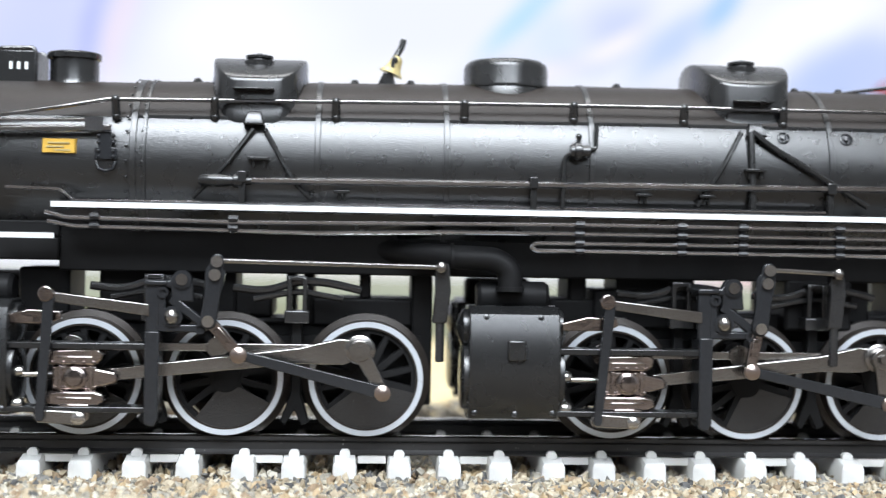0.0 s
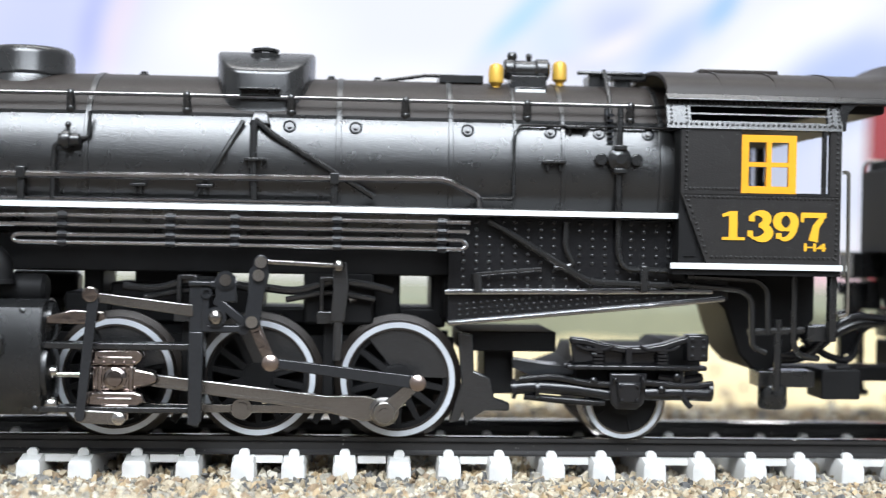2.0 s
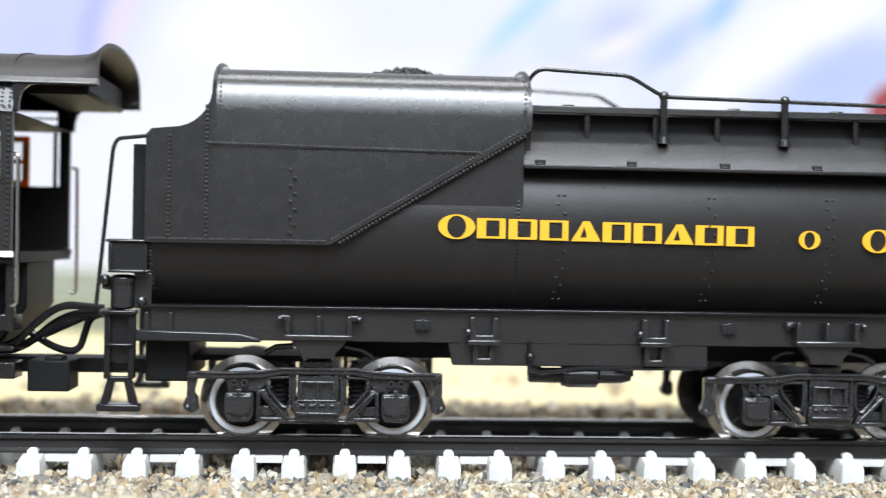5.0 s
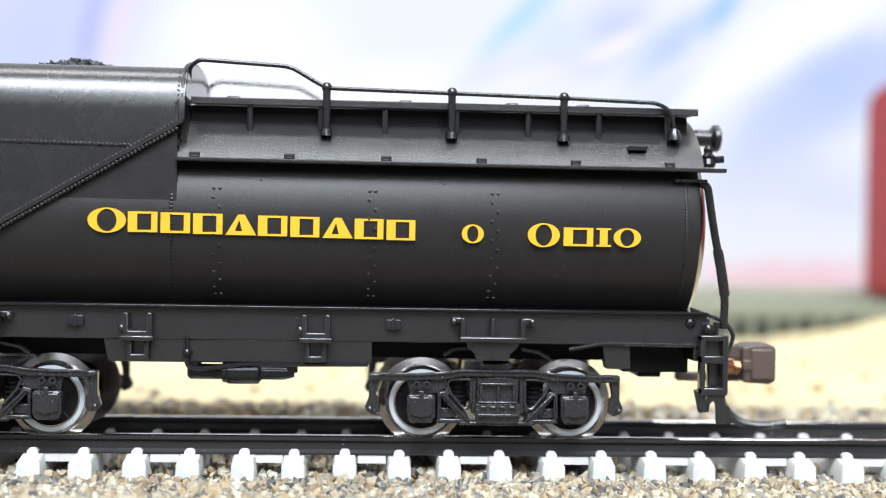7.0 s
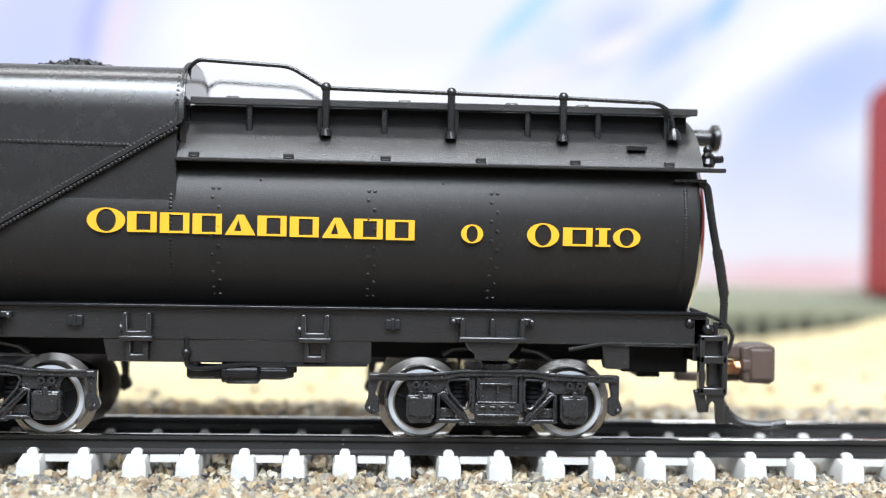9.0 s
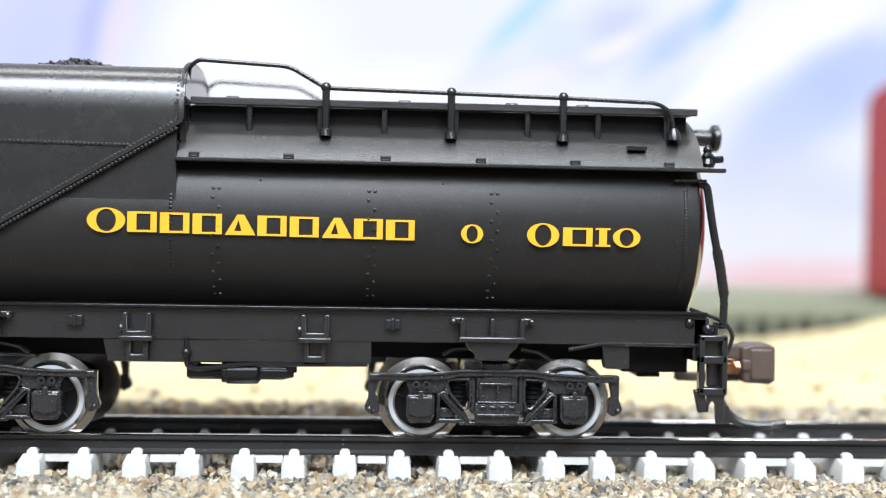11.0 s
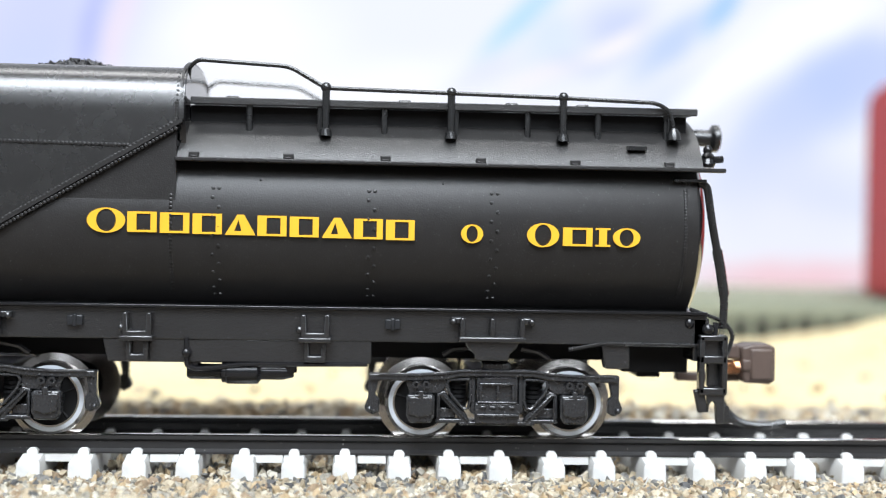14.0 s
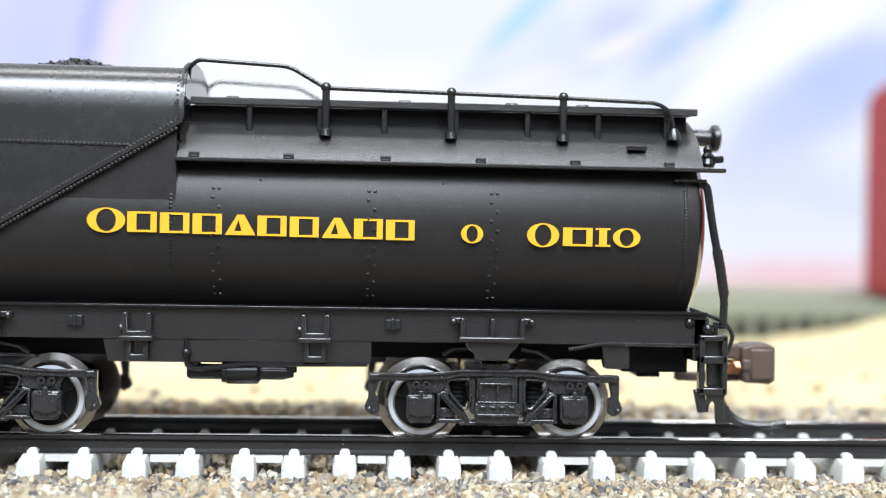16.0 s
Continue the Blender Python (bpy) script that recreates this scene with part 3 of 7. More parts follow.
bell.matrix_basis = at(-4.55, 0, 28.1)
tagged(bell, "brass bell tilted in a black yoke")
bm = mesh()
axis = Vector((.42, 0, 1)).normalized()
lathe(bm, [(1.05, 1.05), (.98, 1.15), (.72, 1.45), (.56, 1.9), (.5, 2.3), (.3, 2.6), (.05, 2.65)], (-.1, -.4, 0), axis, 24)
part("bell_cup", bm, BELLBRASS, bell, "brass bell cup")
bm = mesh()
prism(bm, [(-1.0, -.4), (.8, -.4), (.45, .9), (.75, 2.0), (.4, 2.1), (.1, .95), (-.3, 1.0)], -1.1, -.8)
prism(bm, [(-1.0, -.4), (.8, -.4), (.45, .9), (.75, 2.0), (.4, 2.1), (.1, .95), (-.3, 1.0)], .8, 1.1)
tube(bm, [(.6, -1.1, 2.0), (.65, -.2, 2.3), (1.15, 0, 3.2), (1.35, 0, 3.9)], .28)
part("yoke", bm, BLACK, bell, bevel=.05)

# handrail and its posts
for s in (-1, 1):
    bm = mesh()
    tube(bm, [(-34.5, s * 6.4, 24.3), (-30, s * 6.45, 25.0), (-26, s * 6.3, 25.75), (1, s * 6.4, 26.1), (20, s * 6.5, 26.2), (56.5, s * 6.5, 26.2)], .16)
    part("handrail", bm, PIPEMETAL, loco)
for x in (-25.47, -17.94, -8.58, 1.44, 10.07, 18.89, 26.9, 35.75, 45.3, 53.5):
    zz = float(np.interp(x, [-26, 1, 20], [25.75, 26.1, 26.2]))
    for s in (-1, 1):
        bm = mesh()
        r = rad(x)
        ang = math.atan2(zz - BZ - 1.0, 6.1)
        tube(bm, [(x, s * (r - .1) * math.cos(ang - .04), BZ + (r - .1) * math.sin(ang - .04)), (x, s * (r + .3) * math.cos(ang), BZ + (r + .3) * math.sin(ang)), (x, s * 6.45, zz)], .34)
        ball(bm, (x, s * 6.42, zz), .36)
        ball(bm, (x, s * (r + .1) * math.cos(ang - .03), BZ + (r + .1) * math.sin(ang - .03)), .38)
        part("handrail_post", bm, BLACK, loco)
# top fittings
for x in (-20, -7.2, -2.6, 14.6, 29.8, 33.6):
    bm = mesh()
    lathe(bm, [(.42, -.3), (.42, .1), (.28, .2), (.28, .32), (.05, .38)], (x, -.6, BZ + rad(x) - .05), (0, 0, 1), 12)
    part("washout_plug", bm, BLACK, loco)
for x in (26.8, 31.9, 40.6, 47.1, 50.95, 54.85):
    bm = mesh()
    n = Vector((0, -math.cos(radians(23.5)), math.sin(radians(23.5))))
    c = Vector((x, 0, BZ)) + n * (rad(x) - .05)
    lathe(bm, [(.52, -.1), (.52, .12), (.4, .16), (.36, .1), (.2, .1), (.2, .28), (.02, .3)], c, n, 20)
    part("inspection_plug", bm, GREYPLASTIC, loco)
bm = mesh()
tube(bm, [(33.5, -1.0, 28.3), (37.5, -1.2, 28.9), (40, -1.2, 28.9)], .16)
box(bm, 38.6, 42.2, -2.2, 1.2, 28.3, 28.9)
part("whistle_rod", bm, BLACK, loco)

# long pipe on the flank, smaller pipes
bm = mesh()
tube(bm, [(-18.6, -7.7, 19.65), (30.3, -7.9, 19.95), (38.9, -7.9, 20.05), (41.5, -7.9, 18.75), (41.6, -7.9, 17.8)], .27, soft=.8)
lp = part("air_pipe", bm, PIPEMETAL, loco, "long black air pipe along the boiler flank")
bm = mesh()
lathe(bm, [(.3, 0), (.45, .2), (.5, 1.5), (.42, 2.6), (.55, 2.7), (.55, 3.3), (.35, 3.4), (.3, 4)], (-18.9, -7.7, 19.65), (1, 0, 0), 16)
part("reducer", bm, BLACK, lp)
for x in (-15.6, 6.8, 30.35):
    bm = mesh()
    box(bm, x - .35, x + .35, -8.25, -6.6, 19.5, 20.4)
    box(bm, x - .25, x + .25, -8.0, -6.6, 17.8, 19.6)
    part("clip", bm, BLACK, lp, bevel=.08)
bm = mesh()
tube(bm, [(41.4, -7.7, 18.65), (44.2, -7.75, 18.65), (44.2, -7.6, 23.8), (44.8, -6.9, 24.5), (57, -6.9, 24.5)], .12, soft=.3)
part("panel_edge", bm, BLACK, loco)
bm = mesh()
tube(bm, [(-33.5, -7.1, 18.85), (-29.4, -7.3, 18.75), (-28.3, -7.4, 17.9), (30, -7.7, 18.1)], .15, soft=.3)
part("lubricator_pipe", bm, PIPEMETAL, loco)
for pp in ([(-14.9, -6.85, 23.7), (-17.1, -7.45, 20.6), (-19.4, -7.3, 18.3)], [(-14.0, -6.85, 23.7), (-11.7, -7.45, 19.6), (-10.4, -7.4, 18.4)],
           [(23.3, -7.1, 24.3), (21.7, -7.65, 21.4), (19.8, -7.5, 18.4)]):
    bm = mesh()
    tube(bm, pp, .2, soft=1)
    part("sand_pipe", bm, BLACK, loco)
bm = mesh()
tube(bm, [(24.2, -7.05, 24.4), (25.6, -7.45, 23.2), (30.1, -7.8, 20.6), (33.4, -7.7, 18.6)], .26, soft=1.5)
part("sand_pipe", bm, BLACK, loco)
bm = mesh()
tube(bm, [(24.1, -7.1, 24.3), (24.1, -7.55, 21), (24.2, -7.5, 18)], .3)
part("sand_pipe", bm, BLACK, loco)
for x, z, w in ((-14.4, 21.4, 1.6), (24.3, 21.3, 1.7), (47.3, 21.6, 1.8), (-8.0, 19.0, 1.2), (15.5, 19.2, 1.2), (20.5, 19.2, 1.2), (49.2, 24.4, 1.9)):
    bm = mesh()
    y = -math.sqrt(rad(x) ** 2 - (z - BZ) ** 2)
    box(bm, x - w / 2, x + w / 2, y - .75, y + .3, z - .12, z + .12)
    box(bm, x - w / 2 + .3, x - w / 2 + .5, y - .4, y + .3, z - .7, z)
    box(bm, x + w / 2 - .5, x + w / 2 - .3, y - .4, y + .3, z - .7, z)
    part("foot_step", bm, BLACK, loco, bevel=.05)
# check valve and pipe
bm = mesh()
lathe(bm, [(.5, 0), (.55, .3), (.75, .35), (.75, .8), (.5, .9), (.5, 1.5), (.35, 1.6)], (9.6, -7.9, 22.45), (1, 0, 0), 14)
tube(bm, [(10.2, -7.9, 22.5), (10.25, -7.9, 23.6)], .18)
ball(bm, (10.25, -7.9, 23.6), .26)
tube(bm, [(9.9, -7.8, 22.3), (9.2, -7.8, 22.1), (9.1, -7.8, 18)], .18, soft=.4)
tube(bm, [(11, -7.7, 22.6), (11.7, -7.5, 22.7), (11.75, -7.3, 24.7)], .16, soft=.3)
part("check_valve", bm, BLACK, loco)
# builder's plate and bolted bracket on the smokebox
bm = mesh()
loft(bm, [[(-30.9, -6.72, 21.5), (-28.3, -6.72, 21.5), (-28.3, -6.62, 22.65), (-30.9, -6.62, 22.65)], [(-30.8, -6.95, 21.55), (-28.4, -6.95, 21.55), (-28.4, -6.85, 22.6), (-30.8, -6.85, 22.6)]])
pl = part("builders_plate", bm, BRASS, loco, "small rectangular brass builder's plate")
bm = mesh()
for z, x0, x1 in ((22.3, -30.4, -28.8), (22.0, -30.5, -29.2), (21.75, -29.9, -28.7)):
    box(bm, x0, x1, -6.99, -6.85, z - .06, z + .06)
part("plate_lines", bm, BELLBRASS, pl)
bm = mesh()
prism(bm, [(-26.9, 21.1), (-25.2, 21.1), (-25.2, 22.0), (-25.6, 22.0), (-25.6, 23.2), (-26.6, 23.2), (-26.6, 22.0), (-26.9, 22.0)], -7.0, -6.4)
tube(bm, [(-26.8, -6.9, 21.0), (-26.6, -6.95, 20.4), (-26.05, -7.0, 20.2), (-25.5, -6.95, 20.4), (-25.3, -6.9, 21.0)], .14)
studs(bm, [(x, -7.0, z) for x in (-26.6, -25.5) for z in (21.3, 21.75, 22.4, 22.9)], .2)
part("smokebox_bracket", bm, GREYPLASTIC, loco, bevel=.08)
bm = mesh()
tube(bm, [(-36, -7.1, 23.2), (-25.6, -7.0, 23.5)], .3)
tube(bm, [(-36, -7.2, 23.9), (-26.5, -6.9, 24.1)], .16)
box(bm, -27.6, -26.2, -7.3, -6.2, 23.3, 24.3)
part("feed_pipe", bm, PIPEMETAL, loco)

# running boards with white edge
for s in (-1, 1):
    y0, y1 = sorted((s * 6.3, s * 8.6))
    bm = mesh()
    box(bm, -29.8, 57.5, y0, y1, 17.25, 17.9)
    rb = part("running_board", bm, BLACK, loco, bevel=.06)
    bm = mesh()
    y0, y1 = sorted((s * 8.58, s * 8.68))
    box(bm, -29.7, 57.5, y0, y1, 17.38, 17.8)
    part("edge_stripe", bm, WHITE, rb, "white painted edge of the running board")
    bm = mesh()
    box(bm, -33.9, -29.4, min(s * 6.3, s * 8.7), max(s * 6.3, s * 8.7), 15.05, 15.3)
    fb = part("front_step_board", bm, BLACK, loco)
    bm = mesh()
    y0, y1 = sorted((s * 8.7, s * 8.78))
    box(bm, -36, -29.4, y0, y1, 15.02, 15.42)
    part("edge_stripe", bm, WHITE, fb, "white painted edge of the front step")
# pipes below the running board
for pp in ([(-30, -9.05, 17.0), (-28.5, -9.05, 16.6), (-16, -9.05, 16.45), (10, -9.05, 16.75), (40.7, -9.05, 16.75)], [(-29.8, -9.05, 16.3), (-28, -9.05, 15.95), (-10, -9.05, 15.75), (0, -9.05, 16.0), (10, -9.05, 16.05), (40.7, -9.05, 16.05)],
           [(40.2, -9.1, 15.4), (6.9, -9.1, 15.3), (6.5, -9.1, 15.0), (6.9, -9.1, 14.72), (40.2, -9.1, 14.72), (40.6, -9.1, 15.05), (40.2, -9.1, 15.4)]):
    bm = mesh()
    tube(bm, pp, .17, soft=.3)
    part("cooling_pipe", bm, PIPEMETAL, loco)
for x, z0, z1 in ((-26.35, 15.7, 17.1), (-16.08, 15.6, 17.0), (10.24, 14.4, 17.1), (18.2, 14.4, 17.1), (23.0, 14.4, 17.1), (30.65, 14.4, 17.1), (38.6, 14.4, 17.1)):
    bm = mesh()
    box(bm, x - .18, x + .18, -9.15, -8.5, z0, z1)
    for z in ((16.7, 16.0) if z0 > 15 else (16.75, 16.05, 15.35, 14.72)):
        rod(bm, (x - .35, -9.08, z), (x + .35, -9.08, z), .3, 10)
    part("pipe_bracket", bm, GLOSS, loco)

# dark mass below the boiler
bm = mesh()
box(bm, -30, 40, -4.6, 4.6, 12.5, 16.4)
box(bm, -40, -29.9, -5.0, 5.0, 13.3, 16.4)
part("ash_pan_and_girder", bm, SHADOW, loco, "matt black girder below the boiler", bevel=.15)
bm = mesh()
tube(bm, [(-5, -3.6, 14.6), (-1.5, -6.0, 14.2), (0.5, -7.0, 14.1), (4.0, -7.1, 14.0), (5.2, -7.1, 13.2), (5.2, -7.1, 11.6)], .95, 16, soft=1.9)
ring(bm, (5.2, -7.1, 11.5), (0, 0, 1), .7, 1.12, .35, 24)
ring(bm, (.5, -7.1, 14.1), (1, 0, 0), .7, 1.1, .25, 24)
# duller black than the cylinder: running-board shade put into the colour
part("steam_pipe", bm, SHADOW, loco, "thick black steam pipe elbow to the cylinder")

# firebox and its stays
FB = [(39.3, 17.2), (39.3, 8.9), (61.4, 11.1), (61.4, 12.6), (57.6, 13.6), (57.6, 17.2)]
bm = mesh()
prism(bm, FB, -7.2, 7.2)
fire = part("firebox", bm, GLOSS, loco, "black firebox side set with rows of stay bolts")
bm = mesh()
rnd = random.Random(3)
for x in spread(17, 40.4, 56.6):
    for z in spread(9, 11.9, 16.9):
        if rnd.random() > .06:
            studs(bm, [(x, -7.2, z)], .19)
for i in range(3):
    for x in spread(30, 40.2, 58 - i):
        studs(bm, [(x, -7.2, 9.5 + (x - 39.3) * .1 + i * .42)], .15)
part("stay_bolts", bm, BLACK, fire, kind="stuff")
for p0, p1, r in (((39.0, -7.5, 11.4), (60, -7.5, 11.75), .24), ((39.3, -7.5, 8.95), (61, -7.5, 11.15), .2)):
    bm = mesh()
    tube(bm, [p0, p1], r, 10)
    part("mud_ring", bm, PIPEMETAL, fire)
for pp, r in (([(42.3, -7.75, 17.0), (49.5, -7.8, 12.75), (50.4, -7.85, 12.35), (54.4, -7.9, 12.2), (57, -7.9, 12.2)], .27), ([(48.4, -7.7, 17.0), (48.3, -7.7, 15), (49.1, -7.7, 13.6), (47.5, -7.7, 13.4)], .24),
              ([(52.45, -7.7, 26), (52.4, -7.85, 22), (52.5, -7.7, 14.5), (53.0, -7.8, 13.4), (56.8, -7.8, 13.3)], .25), ([(41.3, -7.7, 12.8), (46.5, -7.7, 13.3)], .17), ([(41.4, -7.7, 12.9), (41.6, -7.7, 11.4)], .4)):
    bm = mesh()
    tube(bm, pp, r, soft=.6)
    part("firebox_pipe", bm, BLACK, loco)
bm = mesh()
box(bm, 54.2, 54.8, -8.2, -7.1, 11.6, 13.7)
part("pipe_clamp", bm, BLACK, loco, bevel=.1)
# lubricator on the firebox flank
bm = mesh()
lathe(bm, [(.9, 0), (1.0, .2), (1.0, .9), (.7, 1.1), (.4, 1.3)], (52.4, -7.2, 21.9), (0, -1, 0), 8)
lathe(bm, [(.5, 0), (.5, .7)], (51.0, -7.2, 21.9), (0, -1, 0), 10)
lathe(bm, [(.5, 0), (.5, .7)], (53.8, -7.2, 21.9), (0, -1, 0), 10)
box(bm, 51.9, 52.9, -8.4, -7.0, 22.6, 23.0)
box(bm, 51.9, 52.9, -8.4, -7.0, 20.8, 21.2)
part("lubricator", bm, BLACK, loco, bevel=.08)
bm = mesh()
for k in range(6):
    box(bm, 51.55, 52.0, -7.35, -6.2, 23.2 + k * .42, 23.4 + k * .42)
rod(bm, (51.8, -6.8, 22.8), (51.6, -6.3, 26), .2)
part("valve_stem", bm, GREYPLASTIC, loco)

# safety valves, pump and turret on the crown
for x, y in ((43.2, -2.6), (48.6, -1.4), (47.4, 2.0)):
    bm = mesh()
    lathe(bm, [(.38, -.6), (.38, .5), (.3, .6), (.62, .9), (.62, 2.0), (.5, 2.3), (.25, 2.45)], (x, y, 28.0 - (.6 if y < -2 else .1)), (0, 0, 1), 16)
    part("safety_valve", bm, BRASS, loco, "gold painted safety valve")
bm = mesh()
lathe(bm, [(.7, 0), (.85, .15), (.85, .8), (.75, .9), (.75, 2.6), (.9, 2.7), (.9, 3.6), (.6, 3.8)], (43.9, -1.6, 29.55), (1, 0, 0), 20)
lathe(bm, [(.3, 0), (.45, .4), (.3, .75)], (44.6, -1.6, 30.2), (0, 0, 1), 12)
lathe(bm, [(.2, 0), (.28, .4), (.15, .6)], (46.0, -1.6, 30.3), (0, 0, 1), 12)
box(bm, 44.4, 47.3, -3.0, .2, 27.6, 28.9)
box(bm, 44.6, 47.2, -3.7, -.4, 26.7, 27.9)
part("turbo_generator", bm, BLACK, loco, "black turbo generator on a bracket", bevel=.08)
bm = mesh()
box(bm, 44.7, 47.1, -3.78, -3.7, 27.3, 27.7)
part("generator_plate", bm, WHITE, loco)
bm = mesh()
box(bm, 51.0, 52.6, -1.6, 1.0, 28.2, 29.3)
box(bm, 52.8, 55.8, -1.8, -.2, 28.9, 29.5)
tube(bm, [(50, -1.8, 29.4), (55.5, -1.8, 29.4)], .18)
tube(bm, [(52.2, -1.9, 29.6), (52.2, -4.5, 27.0), (52, -6, 25.5)], .2)
box(bm, 53.2, 54.6, -1.4, .6, 27.8, 29.0)
part("steam_turret", bm, BLACK, loco, bevel=.08)

# ---- cab ----
CY = 9.4
cab = bpy.data.objects.new("cab", None)
scene.collection.objects.link(cab)
cab.parent = loco
tagged(cab, "riveted black cab with yellow window and number")
ZC = [14.0, 19.3, 24.6]
for s in (-1, 1):
    y0, y1 = sorted((s * CY, s * (CY - .5)))
    bm = mesh()
    prism(bm, [(56.9, 19.45), (59.0, 14.0), (69.5, 14.0), (69.5, 19.45)], y0, y1)
    part("lower_side", bm, TANK, cab)
    bm = mesh()
    box(bm, 56.9, 61.6, y0, y1, 19.45, 24.4)
    part("front_side", bm, TANK, cab)
    bm = mesh()
    box(bm, 68.6, 69.5, y0, y1, 19.45, 24.4)
    part("rear_post", bm, TANK, cab)
    bm = mesh()

    def eave(x0, x1, z0, z1):
        y = [s * (9.55 - (z - 24.35) * .31) for z in (z0, z1)]
        prism_x(bm, [(y[0], z0), (y[1], z1), (y[1] - s * .5, z1), (y[0] - s * .5, z0)], x0, x1)

    for b in ((55.75, 69.5, 24.35, 24.95), (55.75, 57.6, 24.95, 26.1), (68.4, 69.5, 24.95, 26.1), (55.75, 69.5, 26.1, 26.9), (57.5, 68.5, 25.45, 25.58)):
        eave(*b)
    part("eave_frame", bm, BLACK, cab)
    bm = mesh()
    y0, y1 = sorted((s * (CY - .1), s * (CY + .12)))
    box(bm, 56.2, 69.7, y0, y1, 13.55, 14.0)
    part("floor_stripe", bm, WHITE, cab, "white painted cab floor edge")
bm = mesh()
box(bm, 56.4, 69.6, -9.2, 9.2, 13.1, 13.9)
box(bm, 56.9, 57.3, -9.0, 9.0, 13.9, 24.6)
box(bm, 56.6, 69.5, -9.0, 9.0, 24.3, 24.4)
part("floor_and_bulkhead", bm, SHADOW, cab)
# yellow sash with four lights
for s in (-1, 1):
    y0, y1 = sorted((s * (CY + .06), s * (CY - .3)))
    bm = mesh()
    for b in ((61.6, 62.15, 19.45, 23.95), (65.3, 65.9, 19.45, 23.95), (63.55, 63.95, 19.5, 23.9), (61.6, 65.9, 19.45, 20.0), (61.6, 65.9, 23.4, 23.95), (61.7, 65.8, 21.5, 21.85)):
        box(bm, b[0], b[1], y0, y1, b[2], b[3])
    w = part("window_sash", bm, SASH, cab, "orange-yellow four-light window sash")
    bm = mesh()
    for b in ((62.1, 63.6), (63.9, 65.35)):
        for c in ((19.95, 21.55), (21.8, 23.45)):
            box(bm, b[0], b[1], s * (CY - .12) - .04, s * (CY - .12) + .04, *c)
    g = part("glazing", bm, GLASS, w, "clear glazing")
    g.visible_shadow = False
    bm = mesh()
    box(bm, 68.0, 68.3, y0, y1, 19.5, 24.3)
    box(bm, 66.0, 68.6, y0, y1, 19.3, 19.5)
    part("arm_rest", bm, BLACK, cab)
# roof
def roof_line(r, z0, n=14, half=9.1):
    out = []
    for k in range(n + 1):
        a = math.pi * k / n
        out.append((-half * math.cos(a), z0 + r * math.sin(a) ** .75))
    return out


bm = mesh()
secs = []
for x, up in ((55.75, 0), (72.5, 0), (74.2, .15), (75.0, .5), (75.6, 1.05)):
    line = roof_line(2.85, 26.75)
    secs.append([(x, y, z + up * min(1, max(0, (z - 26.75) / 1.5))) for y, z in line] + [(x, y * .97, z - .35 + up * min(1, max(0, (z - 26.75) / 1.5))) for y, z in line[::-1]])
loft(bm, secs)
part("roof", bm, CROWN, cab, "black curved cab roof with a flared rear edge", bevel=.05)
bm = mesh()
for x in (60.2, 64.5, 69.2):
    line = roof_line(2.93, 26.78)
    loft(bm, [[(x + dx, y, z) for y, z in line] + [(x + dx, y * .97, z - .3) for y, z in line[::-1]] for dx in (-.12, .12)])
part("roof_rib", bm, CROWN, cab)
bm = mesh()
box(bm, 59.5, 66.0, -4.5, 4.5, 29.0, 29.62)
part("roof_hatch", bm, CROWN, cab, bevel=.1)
for s in (-1, 1):
    bm = mesh()
    prism_x(bm, [(s * 9.45, 26.5), (s * 9.45, 26.62), (s * 9.05, 27.05), (s * 8.5, 27.05), (s * 8.5, 26.5)], 55.7, 75.6)
    part("roof_gutter", bm, BLACK, cab, bevel=.05)
bm = mesh()
box(bm, 69.4, 74.3, -6.2, 8.3, 26.1, 28.2)
part("roof_underside_box", bm, SHADOW, cab, bevel=.3)
for s in (-1, 1):
    bm = mesh()
    prism(bm, [(69.4, 24.4), (69.4, 26.55), (71.3, 26.55), (70.6, 26.35), (70.1, 25.9), (69.9, 25.2), (69.85, 24.4)], *sorted((s * 9.3, s * 8.9)))
    part("roof_bracket", bm, BLACK, cab, bevel=.05)
# rivets on the cab side
bm = mesh()
pts = [(x, -CY, 19.1) for x in spread(34, 57.3, 69.2)] + [(x, -CY, 19.75) for x in spread(14, 57.3, 61.3)] + [(69.2, -CY, z) for z in spread(26, 14.4, 24.2)]
pts += [(57.3, -CY, z) for z in spread(13, 19.6, 24.1)] + [(x, -CY, 14.5) for x in spread(26, 59.4, 69)] + [(57.5 + k * .165, -CY, 18.8 - k * .44) for k in range(10)]
studs(bm, pts, .14)
pts = [(x, -9.0, 26.35) for x in spread(34, 56, 69.3)] + [(x, -9.5, 24.7) for x in spread(34, 56, 69.3)] + [(x, -9.55 + (z - 24.35) * .31, z) for x in (56.1, 57.3, 68.7, 69.25) for z in spread(6, 24.8, 26.4)]
studs(bm, pts, .13, (0, -1, .3))
part("rivets", bm, TANK, cab, kind="stuff")
bm = mesh()
box(bm, 57.0, 61.5, -CY - .05, -CY + .1, 19.32, 19.5)
box(bm, 61.4, 69.4, -CY - .05, -CY + .1, 19.28, 19.4)
part("belt_strip", bm, TANK, cab)


